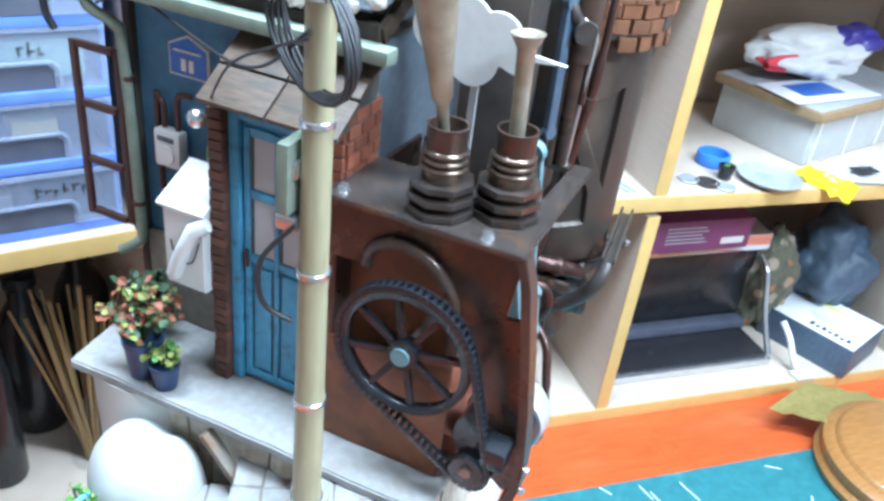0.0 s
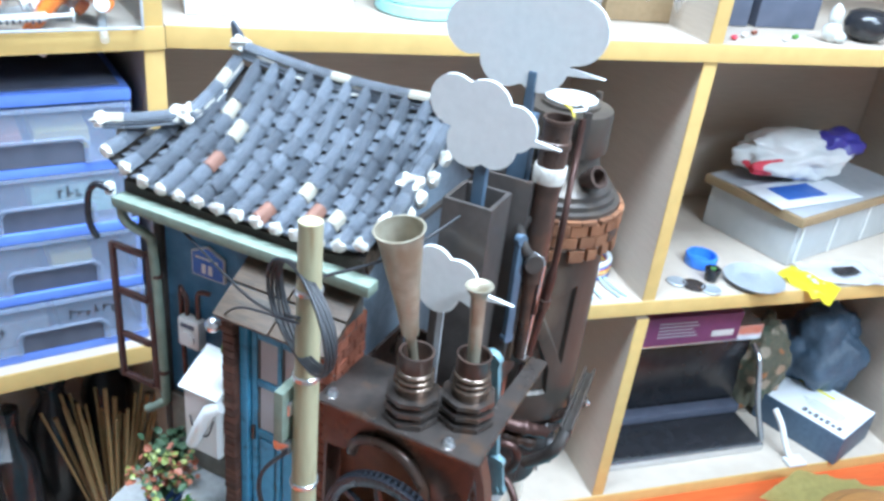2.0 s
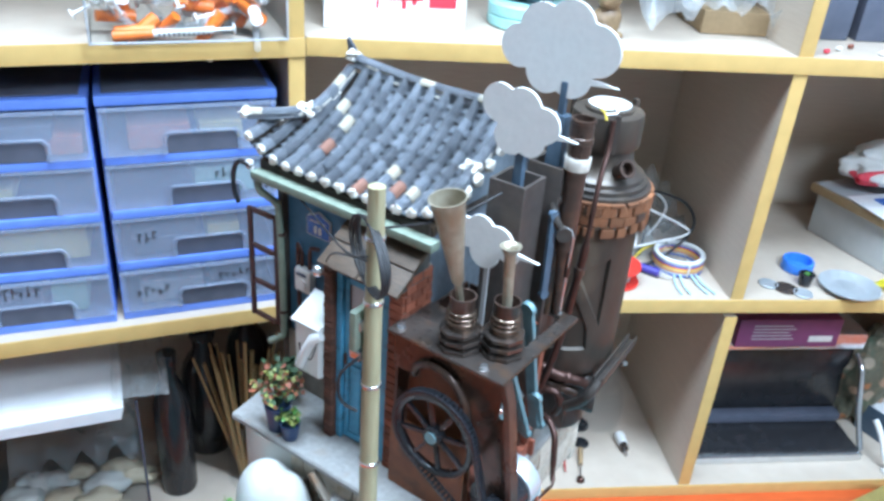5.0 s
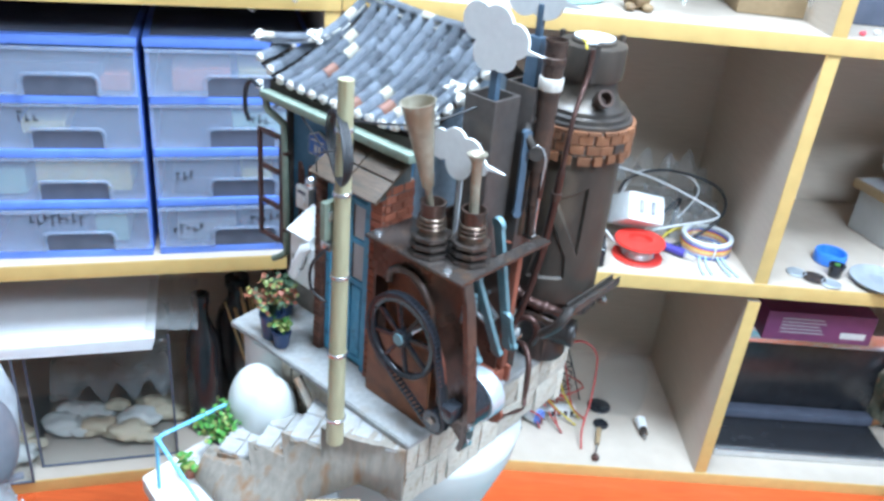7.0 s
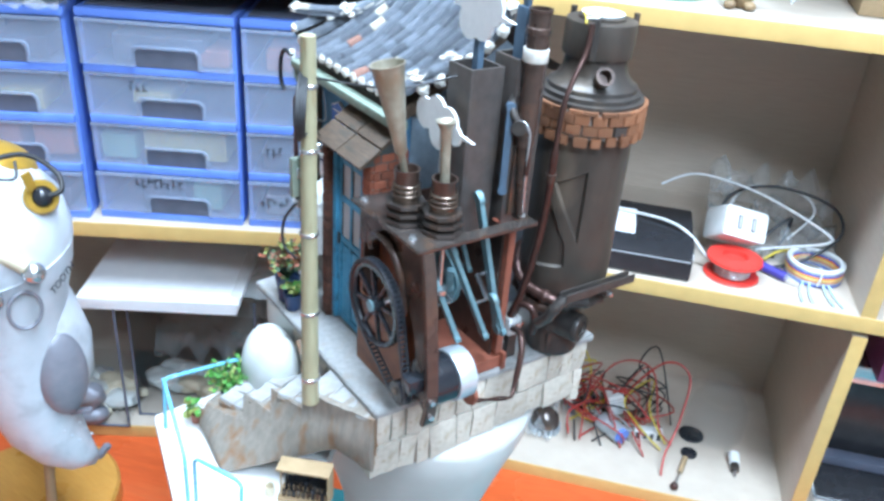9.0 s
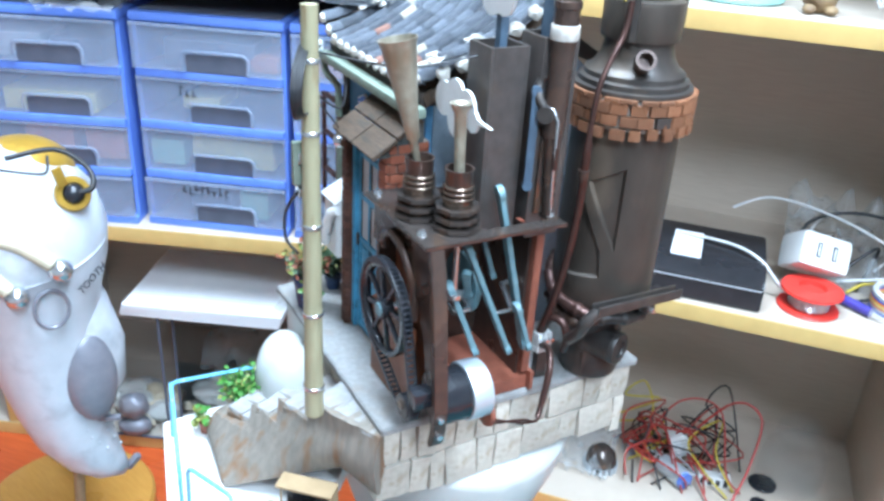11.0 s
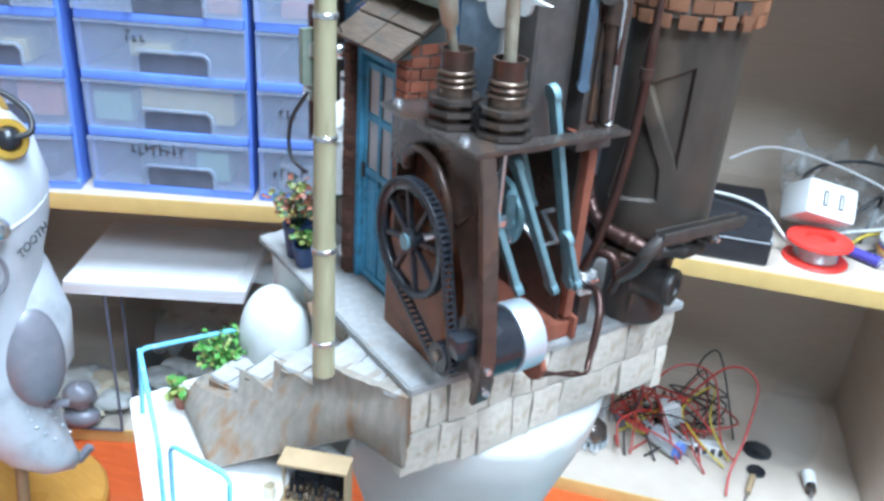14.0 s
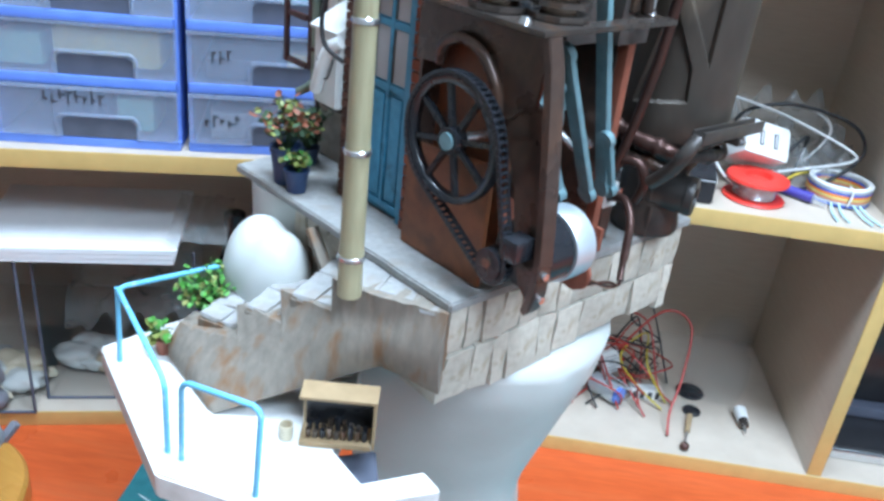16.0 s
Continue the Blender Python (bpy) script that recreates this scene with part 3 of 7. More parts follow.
def stair_wall():
    """Side wall: jagged top, underside that flares out towards the deck."""
    bm = bmesh.new()
    n = 60
    rows = []
    LOWS = [(0.0, (0.0, -0.001, -0.045)), (0.25, (-0.0265, -0.013, -0.0415)), (0.6, (-0.05, -0.041, -0.0575)), (1.0, (-0.0743, -0.0698, -0.0748)), (1.12, (-0.1261, -0.0663, -0.0748))]
    for i in range(n + 1):
        f = 1.12 * i / n
        g1 = min(f, 1.0)
        top_z = np.interp(g1, [t for t, _ in TOPS], [z for _, z in TOPS]) + 0.0012 * noise.noise(Vector((f * 30, 0, 0)))
        q = S0 + way * LEN * g1
        top = Vector((q.x, q.y, top_z))
        if f > 1.0:
            top = top.lerp(Vector((-0.1242, -0.06, -0.055)), (f - 1) / 0.12)
        low = Vector([np.interp(f, [t for t, _ in LOWS], [p[k] for _, p in LOWS]) for k in range(3)])
        col = []
        for k in range(9):
            g = k / 8
            z = low.z + (top.z - low.z) * g
            crest = Vector((top.x, top.y, -0.0045 - 0.05 * g1))
            h = (z - low.z) / (crest.z - low.z)
            p = low.lerp(crest, h)
            p.z = z
            w = 0.0007 * noise.noise(Vector((f * 8, h * 5, 3))) + 0.004 * math.sin(math.pi * min(max(h, 0), 1))
            p += Vector((0.45, -0.89, 0)) * w
            col.append(bm.verts.new(p))
        inn = Vector((-0.45, 0.89, 0)) * 0.012
        rows.append(col + [bm.verts.new(top + inn), bm.verts.new(Vector((top.x, top.y, low.z + 0.001)) + inn)])
    for u, v in zip(rows, rows[1:]):
        k = len(u)
        for j in range(k):
            bm.faces.new((u[j], u[(j + 1) % k], v[(j + 1) % k], v[j]))
    bm.faces.new(rows[0])
    bm.faces.new(rows[-1][::-1])
    return bm


part("side_wall", stair_wall(), STAIRST, stair, "rust-streaked plaster side wall")
ins = Vector((way.y, -way.x))
TREADS = [(0.0, 0.4, -0.0055, 0.062), (0.402, 0.6, -0.021, 0.052), (0.602, 0.79, -0.0352, 0.042), (0.792, 1.0, -0.0482, 0.03)]
for f0, f1, z, deep in TREADS:
    p, q = S0 + way * LEN * f0, S0 + way * LEN * f1
    back = 0.001 if f0 == 0 else deep
    bm = prism([tuple(p + ins * 0.003), tuple(q + ins * 0.003), tuple(q + ins * deep), tuple(p + ins * back)], z - 0.022, z - 0.0006, bevel=0.001)
    part("tread", bm, STAIRST, stair)
STM = Matrix.Translation((-0.101, -0.0012, -0.008)) @ Vector((0.0265, 0, -0.0305)).to_track_quat("Z", "Y").to_matrix().to_4x4()
part("stringer", box(-0.0032, 0.0032, -0.0016, 0.0016, 0, 0.043, 0.0006, m=STM), STAIRST, stair, "grey sloping stringer")
random.seed(5)
# landing stones round the pole and stones on the treads
for f0, f1, z, deep in TREADS:
    k = 3 if f0 == 0 else 2
    for i in range(k):
        for j in range(2):
            fa, fb = f0 + (f1 - f0) * i / k, f0 + (f1 - f0) * (i + 1) / k
            da, db = 0.004 + (deep - 0.004) * j / 2, 0.004 + (deep - 0.004) * (j + 1) / 2
            if f0 == 0:
                da, db = da * fa / 0.4 if j else 0.003, db * fb / 0.4
            mid = S0 + way * LEN * (fa + fb) / 2 + ins * (da + db) / 2
            a = math.degrees(math.atan2(-way.y, -way.x))
            part("paving_stone", stone((fb - fa) * LEN - 0.0012, 0.003, max(db - da - 0.0012, 0.004), i + 9 * j), CONCRETE, stair,
                 m=pose(mid.x, mid.y, z - 0.001, random.uniform(-1.5, 1.5), random.uniform(-1.5, 1.5), a))
# the ragged stones that hang under the terrace corner
for x, y, z, w, h in ((-0.011, 0.0, -0.0425, 0.02, 0.016), (-0.03, 0.004, -0.047, 0.018, 0.016)):
    part("stone", stone(w, h, 0.02, x * 900), STONE, terrace, m=pose(x, y + 0.008, z))

# cardboard shelter and cup under the stair
shelter = thing("cardboard_stall", DM, "tiny tan cardboard stall with dark wares under the stair", "stall")
SM = pose(-0.032, -0.028, -0.075, 0, 0, 48)
part("roof", box(-0.017, 0.0165, -0.0135, -0.001, 0.0265, 0.0278, m=SM), CARD, shelter)
part("side", box(0.0148, 0.016, -0.011, 0.0, 0.0002, 0.0262, m=SM), CARD, shelter)
part("post", box(-0.0155, -0.0145, -0.0105, -0.0095, 0.0033, 0.0262, m=SM), CARD, shelter)
part("counter", box(-0.017, 0.0145, -0.0125, 0.0015, 0.0005, 0.0032, m=SM), CARD, shelter)
part("back", box(-0.016, 0.0145, 0.0002, 0.0012, 0.0033, 0.0262, m=SM), BLACKPL, shelter)
random.seed(8)
for i in range(9):
    for j in range(2):
        part("ware", rod(SM @ Vector((-0.0135 + i * 0.0031, -0.009 + j * 0.005, 0.0034)), SM @ Vector((-0.0135 + i * 0.0031, -0.009 + j * 0.005, 0.0034 + random.uniform(0.003, 0.009))), 0.0012, n=8),
             random.choice((DARKIRON, BRONZE, BLACKPL)), shelter)
cup = thing("tiny_cup", DM, "tiny clear cup with gold rim on the platform", "cup")
part("body", lathe([(0.0026, -0.075), (0.003, -0.074), (0.0033, -0.0672), (0.0029, -0.0672), (0.0026, -0.0735)], 20, m=Matrix.Translation((-0.042, -0.0505, 0))), BONE, cup, smooth=True)


# ---------------------------------------------------------------- potted plants
def leaf_mesh(size):
    bm = bmesh.new()
    pts = [(0, 0, 0), (0.45, 0.35, 0.12), (0.4, 0.75, 0.1), (0, 1.0, -0.05), (-0.4, 0.75, 0.1), (-0.45, 0.35, 0.12)]
    vs = [bm.verts.new(Vector(p) * size) for p in pts]
    bm.faces.new((vs[0], vs[1], vs[2], vs[3]))
    bm.faces.new((vs[0], vs[3], vs[4], vs[5]))
    return bm


def plant(name, label, x, y, z, pot_r, pot_h, spread, height, leaves, mats, pot_mat, size=0.0035, low=0.0):
    p = thing(name, DM @ Matrix.Translation((x, y, z)), label, "plant", "potted plants")
    part("pot", lathe([(pot_r * 0.72, 0), (pot_r * 0.95, pot_h * 0.85), (pot_r, pot_h * 0.87), (pot_r, pot_h), (pot_r * 0.86, pot_h), (pot_r * 0.8, pot_h * 0.8)], 24), pot_mat, p, smooth=False)
    stems = bmesh.new()
    tips = []
    for i in range(int(leaves / 9) + 3):
        a, r = random.uniform(0, 6.28), spread * math.sqrt(random.random())
        tip = Vector((r * math.cos(a), r * math.sin(a), pot_h + height * random.uniform(0.35, 1) * (1 - 0.4 * r / spread)))
        mid = Vector((tip.x * 0.4, tip.y * 0.4, pot_h + (tip.z - pot_h) * 0.55))
        tube([(0, 0, pot_h * 0.8), mid, tip], 0.0003, 4, stems)
        tips.append((mid, tip))
    part("stem", stems, LEAFDARK, p)
    for k, mt in enumerate(mats):
        bm = bmesh.new()
        for i in range(leaves // len(mats)):
            mid, tip = random.choice(tips)
            c = mid.lerp(tip, random.uniform(0.1, 1.08)) + Vector([random.gauss(0, 0.0012) for _ in range(3)])
            lm = Matrix.Translation(c) @ Euler([random.uniform(-0.9, 0.9), random.uniform(-0.9, 0.9), random.uniform(0, 6.28)]).to_matrix().to_4x4()
            src = leaf_mesh(size * random.uniform(0.6, 1.2))
            src.transform(lm)
            me = bpy.data.meshes.new("leaf")
            src.to_mesh(me)
            src.free()
            bm.from_mesh(me)
            bpy.data.meshes.remove(me)
        part("foliage", bm, mt, p)
    return p


random.seed(21)
plant("potted_plant", "orange and green leafy plant in a navy pot on the terrace", -0.1405, 0.0085, 0, 0.0088, 0.02, 0.019, 0.03, 260, (LEAFRED, LEAFYEL, LEAFDARK, LEAFRED), POTBLUE, 0.004)
plant("potted_plant", "pale green leafy plant in a small navy pot on the terrace", -0.1275, 0.0065, 0, 0.0066, 0.0125, 0.009, 0.013, 120, (LEAF, LEAFYEL), POTBLUE, 0.0034)
plant("potted_plant", "bright green bushy plant in a navy pot on the platform", -0.1345, -0.038, -0.075, 0.009, 0.013, 0.0205, 0.034, 420, (LEAF, LEAF, LEAFYEL), POTBLUE, 0.0034)
plant("potted_plant", "small bright green seedling in a brown pot on the platform", -0.131, -0.0665, -0.075, 0.0045, 0.009, 0.006, 0.008, 26, (LEAF, LEAFYEL), TERRA, 0.0055)
plant("potted_plant", "dark green shrub against the house wall", -0.157, 0.033, 0, 0.006, 0.01, 0.012, 0.03, 180, (LEAFDARK,), POTBLUE, 0.0045)

# ---------------------------------------------------------------- utility pole
pole = thing("utility_pole", DM, "bamboo utility pole with metal bands and a coil of black cable", "pole")
prof = []
for i in range(60):
    z = -0.006 + 0.2208 * i / 59
    r = 0.0052 - 0.0012 * i / 59
    node = min(abs(z - k) for k in (0.012, 0.058, 0.108, 0.156, 0.19))
    prof.append((r + 0.0005 * max(0, 1 - node / 0.002), z))
part("cane", lathe(prof, 20, m=pose(-0.0365, -0.0245, 0, -0.3, -0.5, 0)), BAMBOO, pole, smooth=True)
for z in (0.012, 0.058, 0.108, 0.156, 0.19):
    part("band", lathe([(0.0056 - 0.006 * z, z - 0.0012), (0.006 - 0.006 * z, z - 0.0008), (0.006 - 0.006 * z, z + 0.0008), (0.0056 - 0.006 * z, z + 0.0012)], 20, m=pose(-0.0365, -0.0245, 0, -0.3, -0.5, 0)), STEEL, pole, "wire band")
part("meter_box", box(-0.0465, -0.0425, -0.031, -0.018, 0.128, 0.15, 0.001), GUTTER, pole, "pale green metal box")
part("clamp", box(-0.048, -0.041, -0.029, -0.02, 0.139, 0.145, 0.001), STEEL, pole, "shiny clamp")
part("clamp", box(-0.048, -0.041, -0.029, -0.02, 0.122, 0.127, 0.001), STEEL, pole, "shiny clamp")
for k in range(5):
    rx, rz = 0.0205 + 0.0005 * k, 0.0145 + 0.0004 * k
    pts = [(-0.0385 + 0.87 * rx * math.cos(a) + 0.0008 * math.sin(2 * a + k) - 0.0004 * k, -0.024 - 0.5 * rx * math.cos(a) - 0.0008 * k, 0.181 + rz * math.sin(a) - 0.003 * math.cos(a)) for a in [2 * math.pi * j / 22 for j in range(22)]]
    part("cable_coil", tube(pts, 0.0007, 6, closed=True), BLACKWIRE, pole, "coil of black cable", smooth=True)
part("cable", tube([(-0.04, -0.03, 0.126), (-0.05, -0.033, 0.112), (-0.0485, -0.034, 0.098), (-0.041, -0.03, 0.092)], 0.0009, 6, smooth_steps=5), BLACKWIRE, pole, smooth=True)
part("cable", tube([(-0.038, -0.029, 0.182), (-0.09, 0.012, 0.15), (-0.165, 0.045, 0.152), (-0.185, 0.045, 0.145)], 0.0006, 6, smooth_steps=8), BLACKWIRE, pole, smooth=True)
part("cable", tube([(-0.038, -0.029, 0.18), (-0.08, -0.005, 0.158), (-0.112, 0.022, 0.128)], 0.0005, 6, smooth_steps=8), BLACKWIRE, pole, smooth=True)
part("cable", tube([(-0.037, -0.028, 0.196), (-0.03, 0.02, 0.186), (-0.02, 0.055, 0.192)], 0.0006, 6, smooth_steps=8), BLACKWIRE, pole, smooth=True)

# ---------------------------------------------------------------- little house
house = thing("model_house", DM, "small blue house with a curved grey tiled roof", "house")
WX0, WX1, WY0, WY1, WZ = -0.17, -0.062, 0.05, 0.172, 0.156
wall = part("wall", box(WX0, WX1, WY0, WY0 + 0.004, 0.0005, WZ), BLUEWALL, house, "weathered blue plaster wall")
part("wall", box(WX0, WX0 + 0.004, WY0 + 0.0045, WY1, 0.0005, WZ), BLUEWALL, house)
part("wall", box(WX1 - 0.004, WX1, WY0 + 0.0045, WY1, 0.0005, WZ), SIDEWALL, house)
part("wall", box(WX0, WX1, WY1 + 0.0005, WY1 + 0.0045, 0.0005, WZ), BLUEWALL, house)
part("corner_post", box(WX0 - 0.0035, WX0 + 0.0005, WY0 - 0.0035, WY0 + 0.0005, 0.001, WZ, 0.0005), TIMBER, house, "dark timber corner post")
part("plinth", box(WX0 + 0.001, -0.1095, WY0 - 0.0035, WY0 - 0.0004, 0.0008, 0.045, 0.0008), MORTAR, house, "dark grey stone plinth")

# porch: brick cheeks, blue door
porch = part("porch_wall", box(-0.0665, -0.0572, 0.0262, 0.0498, 0.0006, 0.138), BRICKJOINT, house, "brick porch wall")
bk = box(-0.5, 0.5, -0.5, 0.5, -0.5, 0.5, 0.06)
proto = part("brick", bk, REDBRICK, porch, m=Matrix.LocRotScale((-0.0568, 0.03, 0.003), None, (0.0018, 0.0085, 0.0046)))
random.seed(2)
for r in range(25):
    z = 0.003 + r * 0.0055
    for k in range(4):
        y = 0.0262 + k * 0.0095 + (0.0047 if r % 2 else 0)
        if y > 0.052 or (r == 0 and k == 0):
            continue
        y0, y1 = max(y - 0.0042, 0.0262), min(y + 0.0042, 0.0497)
        if y1 - y0 > 0.002:
            again(proto, Matrix.LocRotScale((-0.0568, (y0 + y1) / 2, z), Euler((random.uniform(-0.03, 0.03), 0, 0)), (0.0018 + random.uniform(0, 0.0006), y1 - y0, 0.0046)))
    again(proto, Matrix.LocRotScale((-0.0618, 0.0258, z), None, (0.0095, 0.0022, 0.0046)))
column = part("brick_column", box(-0.1128, -0.1072, 0.0242, 0.0495, 0.0006, 0.128), BROWNBRICK, house, "dark rough brick column beside the door")
for r in range(30):
    z = 0.003 + r * 0.0042
    q = again(proto, Matrix.LocRotScale((-0.11 + random.uniform(-0.0004, 0.0004), 0.0236, z), Euler((0, random.uniform(-0.05, 0.05), 0)), (0.0066, 0.003, 0.0035)), column)
    if r == 0:
        col_mesh = q.data.copy()
        col_mesh.materials[0] = BROWNBRICK
    q.data = col_mesh
door = part("door", box(-0.1066, -0.067, 0.03, 0.0345, 0.0008, 0.126), DOORBLUE, house, "worn blue panelled door with small panes")
for x0, x1, z0, z1 in ((-0.1068, -0.1025, 0.001, 0.127), (-0.0712, -0.0668, 0.001, 0.127), (-0.1022, -0.0715, 0.1235, 0.127)):
    part("frame", box(x0, x1, 0.0262, 0.0298, z0, z1, 0.0005), DOORBLUE, door)
for x0, x1, z0, z1 in ((-0.0875, -0.0855, 0.0035, 0.12), (-0.1015, -0.0988, 0.0035, 0.12), (-0.0745, -0.072, 0.0035, 0.12)):
    part("stile", box(x0, x1, 0.0282, 0.0299, z0, z1, 0.0003), DOORBLUE, door)
for z in (0.0035, 0.062, 0.091, 0.117):
    for x0, x1 in ((-0.0986, -0.0877), (-0.0853, -0.0747)):
        part("rail", box(x0, x1, 0.0284, 0.0299, z, z + 0.0035, 0.0003), DOORBLUE, door)
for z0, z1 in ((0.0662, 0.0905), (0.0952, 0.1165)):
    for x0, x1 in ((-0.0984, -0.0879), (-0.0851, -0.0749)):
        part("pane", box(x0, x1, 0.0292, 0.02975, z0, z1), GREYPL, door, "milky grey pane")
        part("glazing_bar", box(x0, x0 + 0.0011, 0.0286, 0.0291, z0, z1), DARKEDGE, door)
for z0, z1 in ((0.0085, 0.06),):
    for x0, x1 in ((-0.0972, -0.0892), (-0.084, -0.0758)):
        part("panel", box(x0, x1, 0.0286, 0.0298, z0, z1, 0.0006), DOORBLUE, door)
        for a, b in ((x0 - 0.0008, x0 - 0.0002), (x1 + 0.0002, x1 + 0.0008)):
            part("groove", box(a, b, 0.0294, 0.02985, z0, z1), DARKEDGE, door)
part("door_handle", box(-0.1008, -0.0992, 0.0265, 0.0281, 0.06, 0.068, 0.0004), DARKIRON, door, "small dark handle")

# porch roof of dark boards
proof = part("porch_roof", box(-0.112, -0.0545, 0.0165, 0.0166, 0.1302, 0.1303), PORCHWOOD, house, "weathered brown board roof over the door")
PRM = pose(-0.0833, 0.0165, 0.1305, 33, 0, 0)
for i, (a, b) in enumerate(((-0.029, -0.0005), (0.0005, 0.029))):
    for j, (c, d) in enumerate(((0, 0.0165), (0.0172, 0.034))):
        part("board", box(a, b, c, d, 0.0008 * j, 0.0024 + 0.0008 * j, 0.0005, m=PRM), PORCHWOOD, proof)
part("cheek", prism([(0.0185, 0.131), (0.046, 0.1495), (0.046, 0.131)], -0.0575, -0.0562, m=FACE_YZ), DARKEDGE, house)

# open shutter, pipes, meters
shut = part("open_window", box(-0.1985, -0.1955, 0.041, 0.0435, 0.047, 0.1285, 0.0004), WINDOWRED, house, "dark red casement window standing open")
part("stile", box(-0.1765, -0.1735, 0.0425, 0.045, 0.047, 0.1285, 0.0004), WINDOWRED, shut)
for z in (0.047, 0.073, 0.0995, 0.1255):
    part("bar", box(-0.1954, -0.1766, 0.0415, 0.0442, z, z + 0.003, 0.0004), WINDOWRED, shut)
part("hinge_jamb", box(-0.1733, -0.1712, 0.0427, 0.0475, 0.045, 0.131, 0.0004), WINDOWRED, house)
part("gutter", box(-0.186, -0.0475, 0.034, 0.0425, 0.1535, 0.159, 0.0015), GUTTER, house, "pale green metal gutter")
part("downpipe", tube([(-0.184, 0.038, 0.155), (-0.182, 0.038, 0.146), (-0.172, 0.041, 0.14), (-0.1705, 0.0425, 0.13), (-0.1695, 0.0435, 0.05), (-0.171, 0.042, 0.04), (-0.179, 0.039, 0.034)], 0.0024, 10, smooth_steps=5), GUTTER, house, "pale green downpipe", smooth=True)
for z in (0.118, 0.06):
    part("pipe_clip", lathe([(0.0028, z - 0.001), (0.0031, z), (0.0028, z + 0.001)], 14, m=Matrix.Translation((-0.1697, 0.0434, 0))), COPPER, house)
part("gas_pipe", tube([(-0.1575, 0.0465, 0.046), (-0.1585, 0.0465, 0.108), (-0.1565, 0.0455, 0.1125), (-0.154, 0.0455, 0.109), (-0.154, 0.0455, 0.1)], 0.0013, 8, smooth_steps=5), COPPER, house, "brown gas pipe", smooth=True)
part("gas_pipe", tube([(-0.147, 0.0455, 0.1), (-0.147, 0.0455, 0.113), (-0.1445, 0.0455, 0.116), (-0.14, 0.0465, 0.116)], 0.0013, 8, smooth_steps=5), COPPER, house, smooth=True)
gas = part("gas_meter", box(-0.157, -0.144, 0.0415, 0.0475, 0.0835, 0.1, 0.0015), WHITEPL, house, "small white gas meter")
part("dial", rod((-0.1505, 0.0418, 0.0895), (-0.1505, 0.0404, 0.0895), 0.0042), WHITEPL, gas)
part("dial_plate", box(-0.1545, -0.1465, 0.0408, 0.0416, 0.0955, 0.0975), DARKIN, gas)
part("lamp_bulb", blob(bmesh.new(), (-0.1175, 0.022, 0.121), 0.0038, detail=3), STEEL, house, "round steel lamp", smooth=True)
part("climbing_leaf", blob(bmesh.new(), (-0.1155, 0.028, 0.106), 0.003, (1, 0.6, 1.6), 2, 0.4), LEAF, house)
bm = prism([(0.019, 0.045), (0.0385, 0.045), (0.0385, 0.092), (0.019, 0.0815)], -0.1345, -0.114, m=FACE_YZ, bevel=0.0008)
boxm = part("white_cabinet", bm, WHITEPL, house, "white wall cabinet with sloping lid")
part("lid", prism([(0.0175, 0.0812), (0.0385, 0.0925), (0.0385, 0.094), (0.0172, 0.0826)], -0.1358, -0.113, m=FACE_YZ), WHITEPL, boxm)
part("duct", tube([(-0.112, 0.019, 0.079), (-0.117, 0.0165, 0.076), (-0.1225, 0.0155, 0.064), (-0.128, 0.0165, 0.052)], [0.0032, 0.0034, 0.0034, 0.0032] + [0.0032] * 12, 10), WHITEPL, boxm, smooth=True)
part("cable", tube([(-0.13, 0.018, 0.067), (-0.126, 0.016, 0.062), (-0.119, 0.0165, 0.06), (-0.1155, 0.0175, 0.07)], 0.0004, 6, smooth_steps=5), BLACKWIRE, boxm)
part("bracket", box(-0.132, -0.116, 0.023, 0.0385, 0.0425, 0.0445), DARKIRON, boxm)
part("strap", tube([(-0.186, 0.036, 0.1605), (-0.194, 0.034, 0.163), (-0.199, 0.033, 0.156), (-0.2, 0.033, 0.142), (-0.197, 0.034, 0.134)], 0.0016, 8, smooth_steps=4), BLACKPL, house, "black rubber strap", smooth=True)
part("strap_clip", box(-0.19, -0.186, 0.0345, 0.038, 0.159, 0.1645, 0.0006), WHITEPL, house)
sign = part("number_sign", prism([(-0.152, 0.1232), (-0.1325, 0.1232), (-0.1325, 0.136), (-0.1423, 0.1405), (-0.152, 0.136)], -0.0482, -0.0495, m=FACE_XZ), WHITEPL, house, "blue street sign with white border")
part("field", prism([(-0.1512, 0.124), (-0.1333, 0.124), (-0.1333, 0.1355), (-0.1423, 0.1396), (-0.1512, 0.1355)], -0.0478, -0.0481, m=FACE_XZ), SIGNBLUE, sign)
for x0, x1, z0, z1 in ((-0.1455, -0.1432, 0.1258, 0.1308), (-0.1417, -0.1394, 0.1258, 0.1308), (-0.149, -0.1357, 0.1335, 0.1343)):
    part("bar", box(x0, x1, 0.0474, 0.0477, z0, z1), WHITEPL, sign)

# curved tiled roof
RX0, RX1, RY0, RY1 = -0.1965, -0.052, 0.041, 0.113


def roof_z(x, y):
    f = (y - RY0) / (RY1 - RY0)
    left, right = max(0.0, (-0.165 - x) / 0.032), max(0.0, (x + 0.075) / 0.023)
    rise = (0.013 * left ** 1.6 + 0.007 * right ** 1.6) * (1 - 0.55 * f)
    return 0.1665 + 0.044 * (0.45 * f + 0.55 * f * f) + rise


def top_y(x):
    return RY1 if x > -0.1685 else RY1 - 0.004 - (RY1 - 0.062) * min(1.0, (-0.1685 - x) / 0.028) ** 0.6


